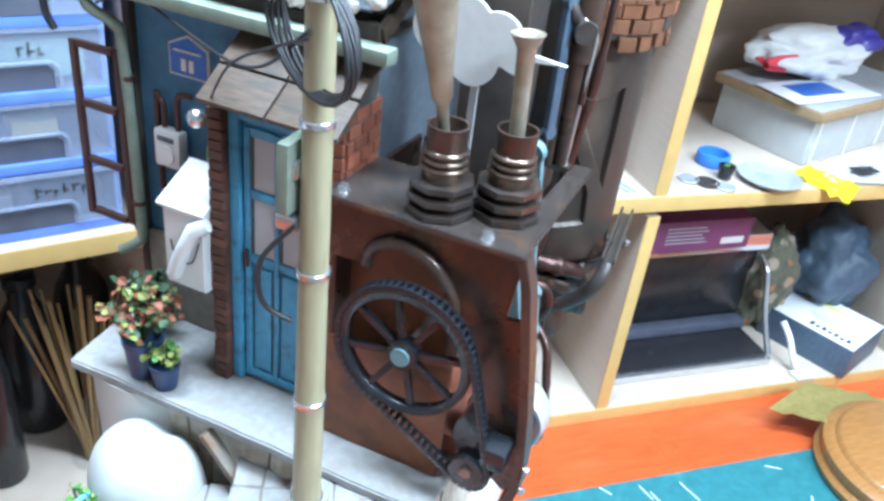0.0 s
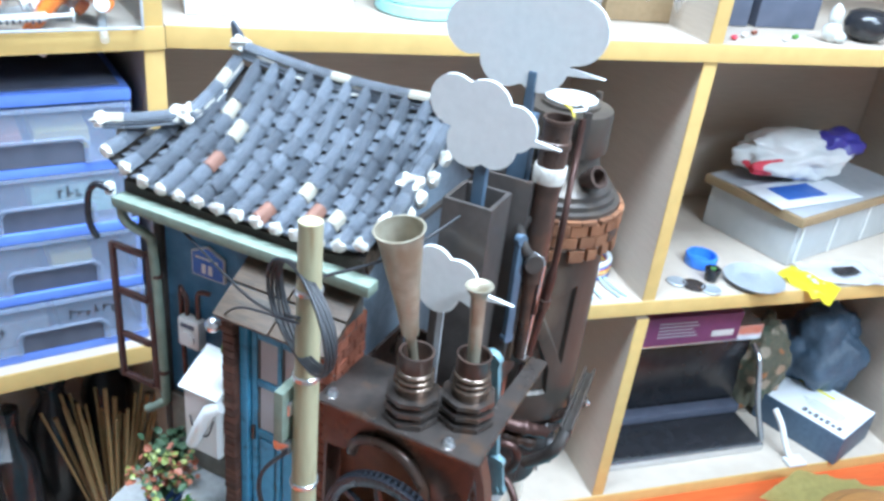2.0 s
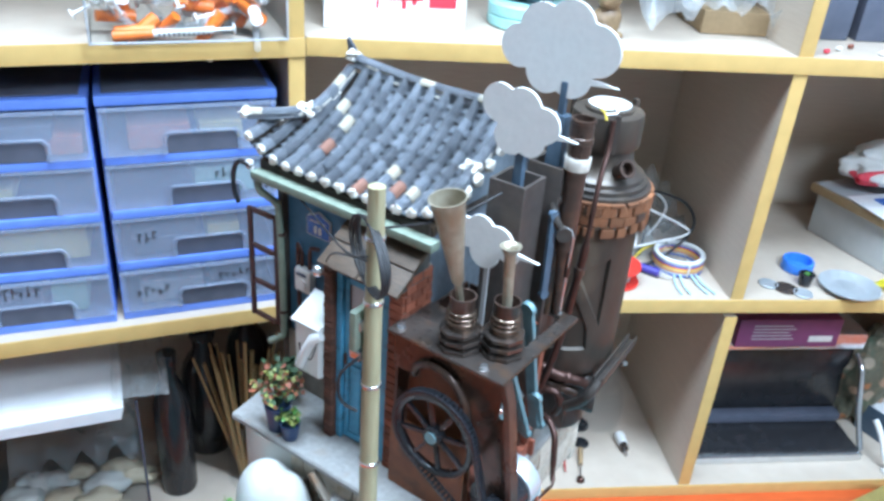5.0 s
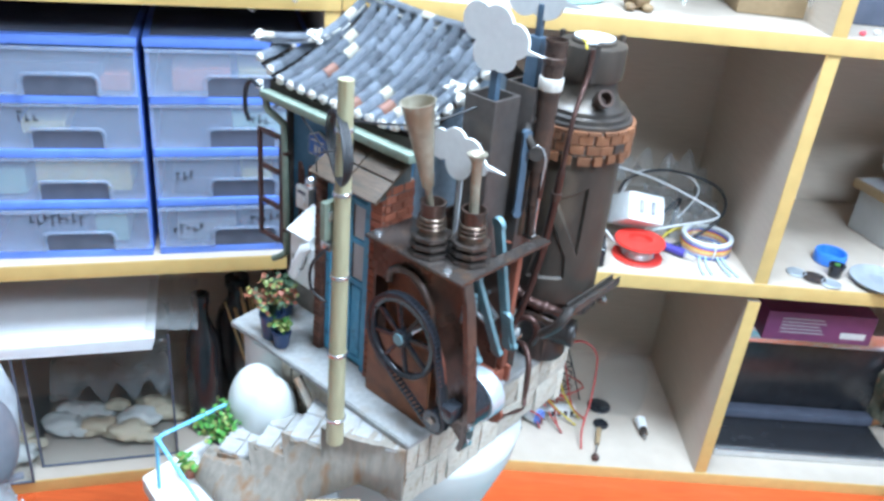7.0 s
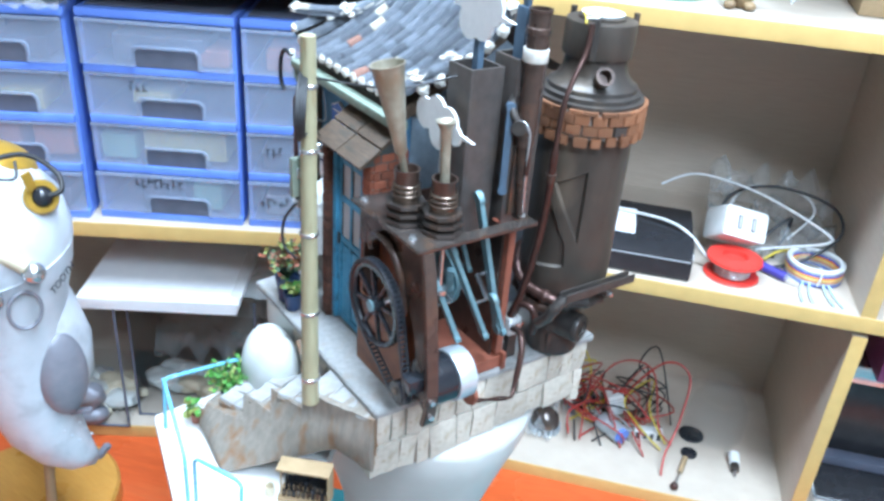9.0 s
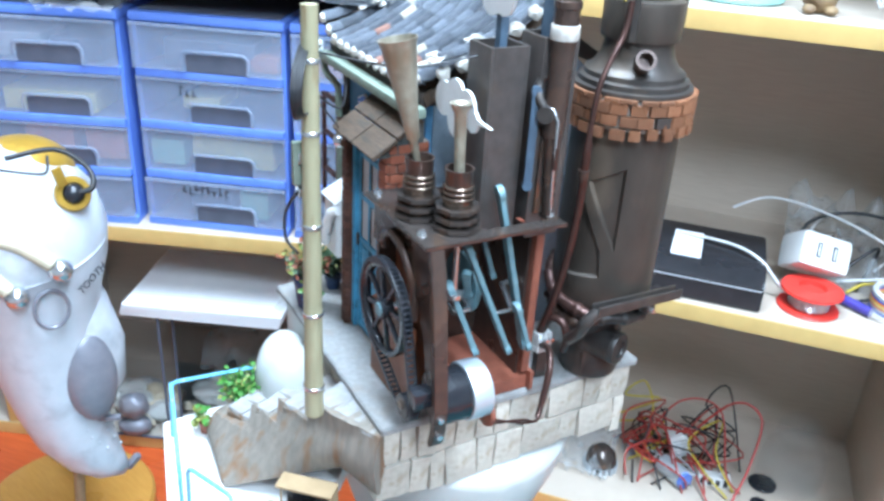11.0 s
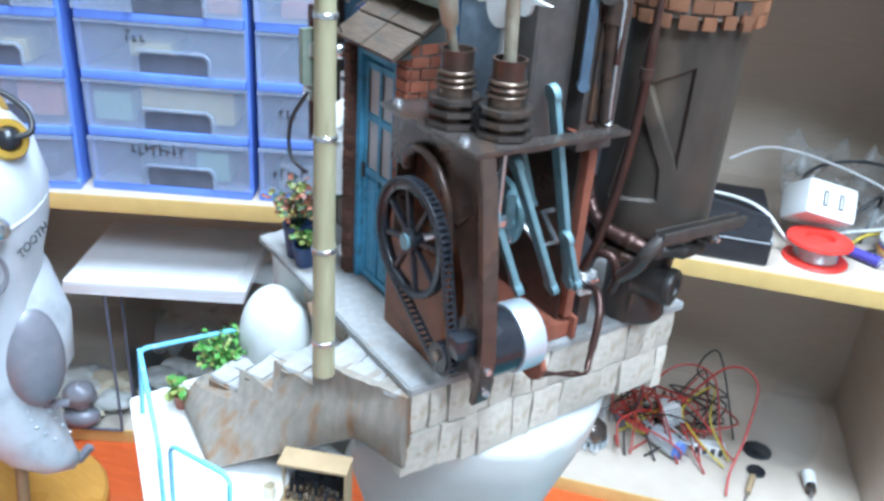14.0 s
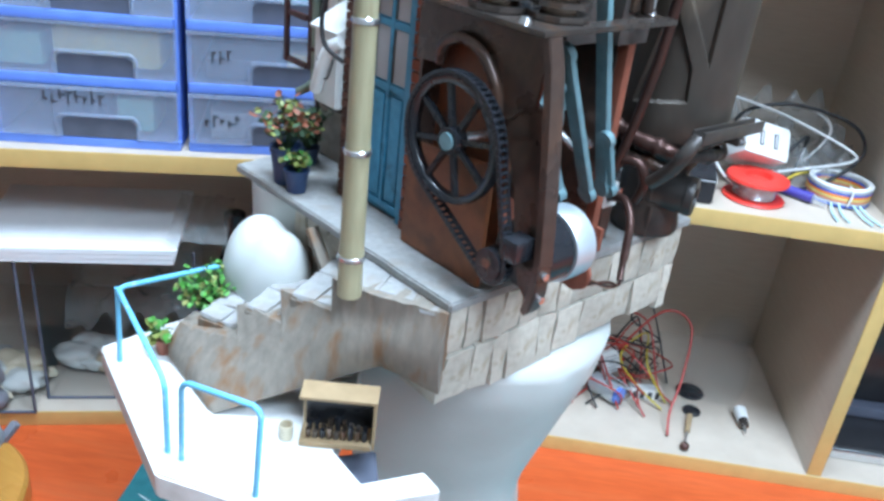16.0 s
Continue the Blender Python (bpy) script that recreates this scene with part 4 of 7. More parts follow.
roof = part("roof", box(-0.186, -0.06, 0.045, 0.178, 0.1562, 0.1585), TIMBER, house, "curved roof of dark blue-grey half-round tiles")
bm = bmesh.new()
g = [[bm.verts.new((x, y, roof_z(x, min(y, 0.226 - y)) - 0.0032)) for y in [RY0 + ((0.185 if x > -0.172 else top_y(x) + 0.003) - RY0) * j / 24 for j in range(25)]] for x in [RX0 + 0.002 + (RX1 - RX0 - 0.004) * i / 30 for i in range(31)]]
for u, v in zip(g, g[1:]):
    for j in range(24):
        bm.faces.new((u[j], v[j], v[j + 1], u[j + 1]))
bmesh.ops.solidify(bm, geom=list(bm.faces), thickness=0.0025)
part("sheathing", bm, TIMBER, roof)


def barrel_mesh():
    """Half-round tile: one long in y, radius one, a little wider at the low end."""
    bm = bmesh.new()
    rings = []
    for y, k in ((-0.5, 1.0), (-0.46, 1.025), (0.5, 0.985)):
        rings.append([bm.verts.new((k * math.cos(math.pi * a / 6), y, k * math.sin(math.pi * a / 6) - 0.25)) for a in range(7)])
    for u, v in zip(rings, rings[1:]):
        for j in range(6):
            bm.faces.new((u[j], u[j + 1], v[j + 1], v[j]))
    bm.faces.new(rings[0])
    bm.faces.new(rings[-1][::-1])
    return bm


COLS = 14
GAP = (RX1 - RX0 - 0.008) / (COLS - 1)
xs = [RX0 + 0.004 + GAP * i for i in range(COLS)]
tile0 = part("tile", barrel_mesh(), TILE, roof, m=Matrix.Diagonal((0.001, 0.001, 0.001, 1)))
tile0.location = (-0.1, 0.1, 0.16)
for f in tile0.data.polygons:
    f.use_smooth = len(f.vertices) == 4
pale, redt = tile0.data.copy(), tile0.data.copy()
pale.materials[0], redt.materials[0] = TILEPALE, TILERED
random.seed(14)


def along(p, q, sx, sz):
    d = q - p
    return Matrix.Translation((p + q) / 2) @ Euler((math.atan2(d.z, d.y), 0, -math.atan2(d.x, d.y) if abs(d.x) > 1e-6 else 0)).to_matrix().to_4x4() @ Matrix.Diagonal((sx, d.length * 1.04, sz, 1))


for x in xs:
    ty = top_y(x)
    n = max(2, round((ty - RY0) / 0.0092))
    cuts = [RY0] + [RY0 + (ty - RY0) * (k + random.uniform(-0.15, 0.15)) / n for k in range(1, n)] + [ty]
    for k in range(n):
        y0, y1 = cuts[k], cuts[k + 1]
        jx = random.uniform(-0.0004, 0.0004)
        o = again(tile0, along(Vector((x + jx, y0, roof_z(x, y0) + 0.0012)), Vector((x + jx, y1, roof_z(x, y1) + 0.0008)), 0.0033, 0.0052))
        pick = random.random()
        o.data = pale if pick < 0.045 else redt if pick < 0.07 else o.data
    part("eave_cap", blob(bmesh.new(), (x, RY0 - 0.0008, roof_z(x, RY0) + 0.0012), 0.0036, (1, 0.55, 0.95), 2, 0.5), PLASTERW, roof, "white plaster eave cap")
flat0 = part("flat_tile", box(-0.5, 0.5, -0.5, 0.5, -0.5, 0.5, 0.05), TILE, roof, m=Matrix.Diagonal((0.001, 0.001, 0.001, 1)))
flat0.location = (-0.1, 0.1, 0.16)
for i in range(COLS - 1):
    x = xs[i] + GAP / 2
    ty = min(top_y(xs[i]), top_y(xs[i + 1]))
    n = max(2, round((ty - RY0) / 0.0056))
    for k in range(n):
        y0, y1 = RY0 + (ty - RY0) * k / n, RY0 + (ty - RY0) * (k + 1) / n
        m = along(Vector((x, y0, roof_z(x, y0) - 0.0006)), Vector((x, y1, roof_z(x, y1) - 0.0024)), GAP - 0.0045, 0.001)
        again(flat0, m @ pose(0, 0, 0, 0, random.uniform(-3, 3), 0))
# ridge, descending gable ridge, corner ridge: stacked thin courses under a row of half-round tiles


def ridge(p, q, courses, seg, sag=0.0, r=0.0032):
    p, q = Vector(p), Vector(q)
    n = max(2, round((q - p).length / seg))
    for k in range(n):
        a, b = p.lerp(q, k / n), p.lerp(q, (k + 1) / n)
        a.z -= sag * math.sin(math.pi * k / n)
        b.z -= sag * math.sin(math.pi * (k + 1) / n)
        d = b - a
        base = Matrix.Translation((a + b) / 2) @ d.to_track_quat("Y", "Z").to_matrix().to_4x4()
        for c in range(courses):
            o = again(flat0, base @ Matrix.Translation((random.uniform(-0.0004, 0.0004), 0, c * 0.0016)) @ Matrix.Diagonal((0.0078 - 0.001 * c, d.length * 0.98, 0.0011, 1)))
            if random.random() < 0.2:
                o.data = flat_pale
        o = again(tile0, base @ Matrix.Translation((0, 0, courses * 0.0016 + 0.0004)) @ Matrix.Diagonal((r, d.length, r, 1)))
        o.data = pale if random.random() < 0.1 else o.data


flat_pale = flat0.data.copy()
flat_pale.materials[0] = PLASTERW
ridge((-0.172, 0.1135, 0.2125), (-0.054, 0.1135, 0.2105), 3, 0.0105, 0.003)
ridge((-0.1725, 0.112, 0.209), (-0.1735, 0.075, 0.1885), 2, 0.009, 0.002)
ridge((-0.175, 0.073, 0.1885), (-0.2, 0.046, 0.187), 2, 0.009, 0.001)
ridge((-0.053, 0.112, 0.208), (-0.052, 0.075, 0.187), 2, 0.009, 0.002)
ridge((-0.052, 0.073, 0.1865), (-0.046, 0.046, 0.182), 2, 0.009, 0.001)
for c, s in (((-0.173, 0.1125, 0.2185), 0.005), ((-0.1745, 0.0735, 0.1915), 0.0055), ((-0.2, 0.0455, 0.19), 0.004), ((-0.0525, 0.0735, 0.19), 0.005), ((-0.0465, 0.0455, 0.1845), 0.004), ((-0.055, 0.113, 0.2165), 0.0045)):
    part("plaster", blob(bmesh.new(), c, s, (1, 1.1, 0.7), 3, 0.9), PLASTERW, roof, "rough white plaster")
for x in xs[:4]:
    part("side_cap", blob(bmesh.new(), (RX0 - 0.001, 0.05 + (x - RX0) * 1.4, roof_z(RX0, RY0) + 0.002), 0.0034, (0.7, 1, 1), 2, 0.5), PLASTERW, roof)
for k in range(6):
    y = 0.05 + 0.0105 * k
    part("verge_cap", blob(bmesh.new(), (RX1 + 0.0065, y, roof_z(RX1, y) + 0.001), 0.004, (0.6, 1, 1), 2, 0.5), PLASTERW, roof)
part("finial", prism([(-0.177, 0.2185), (-0.171, 0.2185), (-0.1725, 0.2235), (-0.178, 0.229), (-0.179, 0.227)], -0.1145, -0.1125, m=FACE_XZ), TILE, roof)
part("verge_board", prism([(0.044, 0.163), (0.113, 0.203), (0.113, 0.197), (0.046, 0.157)], -0.057, -0.0545, m=FACE_YZ), PORCHWOOD, roof, "brown verge board")
part("gable", prism([(0.05, 0.1572), (0.172, 0.1572), (0.113, 0.2)], -0.0645, -0.0625, m=FACE_YZ), SIDEWALL, house)
part("fascia", box(-0.186, -0.056, 0.0428, 0.046, 0.1565, 0.1645), TIMBER, roof)

# ---------------------------------------------------------------- engine
engine = thing("model_engine", DM, "brown toy steam engine with chain wheel, springs and horns", "engine")
PZ = 0.1105
bm = prism([(-0.0575, 0.012), (0.0165, 0.012), (0.0165, 0.0925), (0.0085, 0.0925), (0.0085, 0.0475), (-0.022, 0.0475), (-0.022, 0.0925), (-0.03, 0.0925), (-0.03, 0.05), (-0.0575, 0.05)], PZ + 0.0008, PZ + 0.003, bevel=0.0004)
plate = part("top_plate", bm, PLATE, engine, "dark worn metal top plate")
part("cross_bar", box(-0.0215, 0.008, 0.0865, 0.0925, PZ + 0.0008, PZ + 0.003, 0.0004), PLATE, engine)
for x, y in ((-0.0525, 0.0185), (0.002, 0.0172), (0.0045, 0.0895)):
    s = part("screw", rod((x, y, PZ + 0.003), (x, y, PZ + 0.005), 0.0026, 0.0018, 14), STEEL, plate, "bright screw")
    part("slot", box(x - 0.002, x + 0.002, y - 0.0003, y + 0.0003, PZ + 0.0048, PZ + 0.0051), DARKIRON, s)

# gear panel with an arch
part("gear_panel", prism([(-0.0565, 0.0005), (-0.004, 0.0005), (-0.004, 0.056), (-0.0565, 0.05)], -0.02, -0.018, m=FACE_XZ, bevel=0.0004), RUSTPANEL, engine, "red-brown metal side panel")
part("upper_panel", prism([(-0.0565, 0.086), (-0.045, 0.087), (-0.04, 0.096), (-0.028, 0.1005), (-0.016, 0.098), (-0.007, 0.088), (-0.004, 0.076), (0.001, 0.0765), (0.008, 0.084), (0.0125, 0.083), (0.0155, PZ - 0.0005), (-0.0565, PZ - 0.0005)], -0.02, -0.018, m=FACE_XZ, bevel=0.0004), RUST, engine, "brown metal panel with arched cut")
part("arch_rib", tube([(-0.0415, 0.018, 0.088), (-0.038, 0.0165, 0.0965), (-0.028, 0.016, 0.1012), (-0.0165, 0.016, 0.0985), (-0.008, 0.0165, 0.089), (-0.005, 0.018, 0.077), (-0.0045, 0.018, 0.062)], 0.0024, 10, smooth_steps=5), RUST, engine, "polished arched rib", smooth=True)
part("inner_panel", box(-0.054, -0.008, 0.031, 0.0325, 0.002, 0.1), RUSTPANEL, engine)
part("back_panel", box(-0.057, -0.0555, 0.021, 0.088, 0.0006, PZ - 0.0006), RUST, engine)
part("floor_plate", box(-0.055, -0.002, 0.0335, 0.0925, 0.0006, 0.0095, 0.0006), TERRA, engine, "brick-red floor plate")
part("floor_rim", box(-0.024, 0.0012, 0.0928, 0.0952, 0.0006, 0.0125, 0.0006), TERRA, engine)
part("rear_wall", box(-0.054, -0.006, 0.0865, 0.0878, 0.003, PZ - 0.0008), RUST, engine)

# slanted front strip that carries the motor
def along_xz(mid, w):
    """Outline of a bent strip, w wide, round a line of (x, z) points."""
    left, right = [], []
    for i, (x, z) in enumerate(mid):
        d = Vector(mid[min(i + 1, len(mid) - 1)]) - Vector(mid[max(i - 1, 0)])
        n = Vector((d.y, -d.x)).normalized() * w / 2
        left.append((x - n.x, z - n.y))
        right.append((x + n.x, z + n.y))
    return left + right[::-1]


strip = prism([(-0.0035, 0.0765), (0.0012, 0.0768), (0.008, 0.0842), (0.0195, 0.085), (0.0228, 0.066), (0.0258, 0.04), (0.0266, 0.02), (0.0258, 0.009), (0.0225, 0.007), (0.0165, 0.012), (0.0118, 0.03), (0.0062, 0.055), (-0.001, 0.068)], -0.0212, -0.0192, m=FACE_XZ, bevel=0.0004)
part("motor_plate", strip, RUST, engine, "long brown motor bracket")
part("motor_strip", prism(along_xz([(0.0152, 0.1112), (0.0185, 0.1), (0.0226, 0.075), (0.0262, 0.05), (0.0286, 0.028), (0.0286, 0.015), (0.0268, 0.0068), (0.0245, 0.0045)], 0.0034), -0.0218, -0.0145, m=FACE_XZ, bevel=0.0005), RUST, engine, "bent brown edge strip")
for x, z in ((0.0302, 0.0125), (0.0303, 0.023)):
    part("screw", rod((x - 0.0005, 0.0178, z), (x + 0.0016, 0.0178, z), 0.0016, n=12), STEEL, engine)
# motor
MX, MZ = 0.0138, 0.0238
motor = part("motor", rod((MX, 0.0225, MZ), (MX, 0.038, MZ), 0.0146, n=40), BLACKPL, engine, "black geared motor with zinc ring", smooth=False)
part("zinc_ring", lathe([(0.014, -0.006), (0.0156, -0.006), (0.0159, -0.0055), (0.0159, 0.0055), (0.0154, 0.006), (0.0128, 0.0061), (0.012, 0.0052), (0.004, 0.0052)], 44, m=pose(MX, 0.0445, MZ, -90, 0, 0)), ZINC, motor, "bright zinc ring", smooth=False)
part("shaft", rod((MX - 0.002, 0.004, MZ), (MX - 0.002, 0.0226, MZ), 0.0022, n=14), BRONZE, motor)
part("hub_box", box(MX + 0.002, MX + 0.011, 0.006, 0.017, 0.028, 0.037, 0.0012), BLACKPL, motor)
part("terminal_flap", prism([(0.0075, 0.015), (0.0245, 0.0195), (0.0285, 0.0115), (0.0265, 0.0055), (0.021, 0.0022), (0.0135, 0.003)], -0.0535, -0.0505, m=FACE_XZ, bevel=0.0006), TERRA, motor, "brick-red terminal flap")

# chain wheel
GX, GY, GZ, GR = -0.0188, 0.0085, 0.0635, 0.0262
wheel = part("chain_wheel", lathe([(GR - 0.0035, -0.0022), (GR - 0.0006, -0.0022), (GR - 0.0002, 0), (GR - 0.0006, 0.0022), (GR - 0.0035, 0.0022)], 48, m=pose(GX, GY, GZ, 90, 0, 0)), BLACKPL, engine, "black spoked chain wheel")
# the flat caps of the ring are cut away so that the wheel is open
me = wheel.data
bm = bmesh.new()
bm.from_mesh(me)
big = [f for f in bm.faces if len(f.verts) > 8]
bmesh.ops.delete(bm, geom=big, context="FACES")
bmesh.ops.recalc_face_normals(bm, faces=bm.faces)
inner = [e for e in bm.edges if e.is_boundary]
bmesh.ops.bridge_loops(bm, edges=inner)
bm.to_mesh(me)
bm.free()
for k in range(8):
    a = math.radians(45 * k + 12)
    part("spoke", box(0.004, GR - 0.0028, -0.0012, 0.0012, -0.0011, 0.0011, m=pose(GX, GY, GZ) @ pose(0, 0, 0, 0, -math.degrees(a), 0)), BLACKPL, wheel)
part("hub", rod((GX, GY + 0.003, GZ), (GX, GY - 0.0032, GZ), 0.0056, n=20), BLACKPL, wheel)
part("hub_cap", rod((GX, GY - 0.0032, GZ), (GX, GY - 0.0042, GZ), 0.0036, n=20), TEALROD, wheel, "pale blue hub cap")
part("axle", rod((GX, GY + 0.003, GZ), (GX, 0.05, GZ), 0.002, n=14), STEEL, wheel)
pin = part("pinion", rod((MX - 0.002, 0.0052, MZ - 0.001), (MX - 0.002, 0.0125, MZ - 0.001), 0.0068, n=14), BLACKPL, engine, "small black pinion")
# chain: links round wheel and pinion
SX, SZ, SR = MX - 0.002, MZ - 0.001, 0.0078
dist = math.hypot(SX - GX, SZ - GZ)
base = math.atan2(SZ - GZ, SX - GX)
off = math.acos((GR - SR) / dist)
pts = []
for i in range(60):
    a = base + off + (2 * math.pi - 2 * off) * i / 59
    pts.append((GX + (GR + 0.0006) * math.cos(a), GZ + (GR + 0.0006) * math.sin(a)))
for i in range(16):
    a = base - off + 2 * off * i / 15
    pts.append((SX + SR * math.cos(a), SZ + SR * math.sin(a)))
ring_len = [math.dist(pts[i], pts[(i + 1) % len(pts)]) for i in range(len(pts))]
total = sum(ring_len)
chain = part("chain", box(GX - 0.001, GX + 0.001, GY - 0.001, GY + 0.001, GZ + GR, GZ + GR + 0.0008), BLACKPL, engine, "black roller chain")
LINKS = 76
link0 = None
for k in range(LINKS):
    s = total * k / LINKS
    i = 0
    while s > ring_len[i]:
        s -= ring_len[i]
        i += 1
    p, q = pts[i], pts[(i + 1) % len(pts)]
    f = s / ring_len[i]
    x, z = p[0] + (q[0] - p[0]) * f, p[1] + (q[1] - p[1]) * f
    a = math.degrees(math.atan2(q[1] - p[1], q[0] - p[0]))
    m = pose(x, GY, z, 0, -a, 0)
    if link0 is None:
        bm = box(-0.00135, 0.00135, -0.0026, -0.0017, -0.001, 0.001, 0.0003)
        box(-0.00135, 0.00135, 0.0017, 0.0026, -0.001, 0.001, 0.0003, bm)
        rod((0, -0.0017, 0), (0, 0.0017, 0), 0.0008, n=8, bm=bm)
        link0 = part("link", bm, BLACKPL, chain, m=m)
    else:
        again(link0, m)

# red corner post, cables, terminal
part("corner_post", box(-0.0062, -0.0012, 0.0878, 0.0926, 0.0125, PZ - 0.001, 0.0006), TERRA, engine, "brick-red corner post")
part("post_knee", prism([(0.0878, PZ - 0.001), (0.0878, PZ - 0.007), (0.076, PZ - 0.001)], -0.006, -0.0015, m=FACE_YZ), TERRA, engine)
term = part("terminal_block", box(-0.013, -0.0065, 0.1015, 0.1115, 0.0185, 0.0215, 0.0006), WHITEPL, engine, "white screw terminal")
for k in range(3):
    y = 0.103 + 0.0034 * k
    part("terminal_cell", box(-0.0128, -0.0068, y - 0.0013, y + 0.0013, 0.0214, 0.0308, 0.0005), WHITEPL, term)
    part("terminal_screw", rod((-0.0068, y, 0.027), (-0.0042, y, 0.027), 0.0012, n=8), STEEL, term)
part("terminal_foot", box(-0.012, -0.0075, 0.103, 0.11, 0.0004, 0.0186), DARKIRON, term)
part("cable", tube([(-0.0105, 0.106, 0.031), (-0.005, 0.1065, 0.0425), (0.0035, 0.109, 0.0435), (0.0065, 0.111, 0.034), (0.003, 0.1125, 0.024)], 0.0024, 8, smooth_steps=5), COPPER, engine, "brown cable", smooth=True)
part("cable", tube([(-0.006, 0.104, 0.0245), (0.004, 0.1015, 0.0275), (0.0125, 0.097, 0.0215), (0.0165, 0.0925, 0.009), (0.0192, 0.0885, 0.0005), (0.0214, 0.0858, -0.0032)], [0.0021] * 18 + [0.0017] * 20, 8, smooth_steps=5), COPPER, engine, smooth=True)
for dz in (0.0, 0.0022):
    part("thin_wire", tube([(0.018, 0.0905, 0.004 - dz), (0.0218, 0.0852, -0.0035 - dz * 0.6), (0.023, 0.0745, -0.002 + dz), (0.0258, 0.0545, 0.0085 - dz)], 0.0008, 6, smooth_steps=5), COPPER, engine, smooth=True)

# teal crank rods inside
def bar(p, q, w, t, material, parent, name="rod"):
    p, q = Vector(p), Vector(q)
    d = q - p
    m = Matrix.Translation((p + q) / 2) @ d.to_track_quat("Z", "Y").to_matrix().to_4x4()
    bm = box(-w / 2, w / 2, -t / 2, t / 2, -d.length / 2, d.length / 2, min(w, t) * 0.3, m=m)
    for e in (p, q):
        axis = m.to_3x3() @ Vector((0, 1, 0))
        rod(e - axis * t * 0.55, e + axis * t * 0.55, w * 0.62, n=16, bm=bm)
    return part(name, bm, material, parent, "pale teal flat rod", smooth=False)


bar((0.001, 0.0445, 0.1), (0.004, 0.0715, 0.037), 0.0072, 0.0028, TEALROD, engine)
bar((0.0005, 0.0605, 0.128), (0.004, 0.082, 0.038), 0.0072, 0.0028, TEALROD, engine)
bar((0.0062, 0.0745, 0.062), (0.0068, 0.0828, 0.038), 0.0068, 0.0026, TEALROD, engine)
bar((0.0005, 0.036, 0.079), (0.004, 0.0505, 0.042), 0.0076, 0.003, TEALROD, engine)
bar((-0.022, 0.0645, 0.1), (-0.02, 0.074, 0.07), 0.005, 0.0026, TEALROD, engine)
bar((0.001, 0.0445, 0.086), (-0.008, 0.052, 0.068), 0.004, 0.0024, TEALROD, engine)
part("crank_shaft", tube([(GX, 0.033, GZ), (GX, 0.041, GZ), (-0.006, 0.043, 0.06), (-0.006, 0.052, 0.06), (GX, 0.054, GZ), (GX, 0.066, GZ), (-0.004, 0.068, 0.055), (-0.004, 0.078, 0.055), (GX, 0.08, GZ), (GX, 0.0865, GZ)], 0.0017, 8), STEEL, engine, smooth=True)
part("piston_rod", rod((0.002, 0.0372, 0.076), (0.002, 0.0372, PZ), 0.0015, n=12), STEEL, engine, "steel piston rod")
part("piston_nut", lathe([(0.003, 0.0635), (0.0046, 0.0645), (0.0046, 0.067), (0.003, 0.068)], 18, m=Matrix.Translation((0.002, 0.0372, 0.0105))), STEEL, engine)
part("flywheel", lathe([(0.004, -0.0016), (0.017, -0.0016), (0.0172, 0), (0.017, 0.0016), (0.004, 0.0016)], 36, m=pose(-0.022, 0.0565, 0.068, 90, 0, 0)), TEALROD, engine, "dull teal disc")

# ribbed spring cylinders with horns
for cx, cy in ((-0.0195, 0.0255), (0.0005, 0.0365)):
    z = PZ + 0.003
    cyl = part("spring_cylinder", rod((cx, cy, z), (cx, cy, z + 0.016), 0.0072, n=24), BRONZE, engine, "ribbed bronze cylinder")
    for k in range(3):
        part("hex_flange", rod((cx, cy, z + 0.0005 + 0.0048 * k), (cx, cy, z + 0.0026 + 0.0048 * k), 0.0122 - 0.0004 * k, n=8), PLATE, cyl, "dark faceted flange")
    for k in range(3):
        part("ring", lathe([(0.0066, z + 0.0155 + 0.0026 * k), (0.0084 - 0.0003 * k, z + 0.0162 + 0.0026 * k), (0.0084 - 0.0003 * k, z + 0.0172 + 0.0026 * k), (0.0066, z + 0.0179 + 0.0026 * k)], 28, m=Matrix.Translation((cx, cy, 0))), BRONZE, cyl, smooth=True)
    part("cup", lathe([(0.0066, z + 0.0165), (0.0069, z + 0.0305), (0.0072, z + 0.031), (0.0062, z + 0.031), (0.0058, z + 0.0215)], 28, m=Matrix.Translation((cx, cy, 0))), RUST, cyl, "dark bronze cup", smooth=False)


def horn(p, q, prof, label):
    p, q = Vector(p), Vector(q)
    d = q - p
    m = Matrix.Translation(p) @ d.to_track_quat("Z", "Y").to_matrix().to_4x4()
    return part("horn", lathe([(r, f * d.length) for r, f in prof], 28, m=m), HORN, engine, label, smooth=True)


horn((-0.0195, 0.0255, 0.134), (-0.0265, 0.0145, 0.2005), [(0.0019, 0), (0.002, 0.27), (0.0034, 0.3), (0.0042, 0.45), (0.0065, 0.72), (0.0086, 0.96), (0.0096, 1.0), (0.0088, 1.0), (0.006, 0.74), (0.003, 0.5)], "tall aged brass horn")
horn((0.0005, 0.0365, 0.136), (-0.0015, 0.036, 0.1755), [(0.0026, 0), (0.0027, 0.5), (0.0031, 0.88), (0.005, 0.97), (0.0056, 1.0), (0.0046, 1.0), (0.0026, 0.9), (0.0022, 0.5)], "slender aged brass horn")

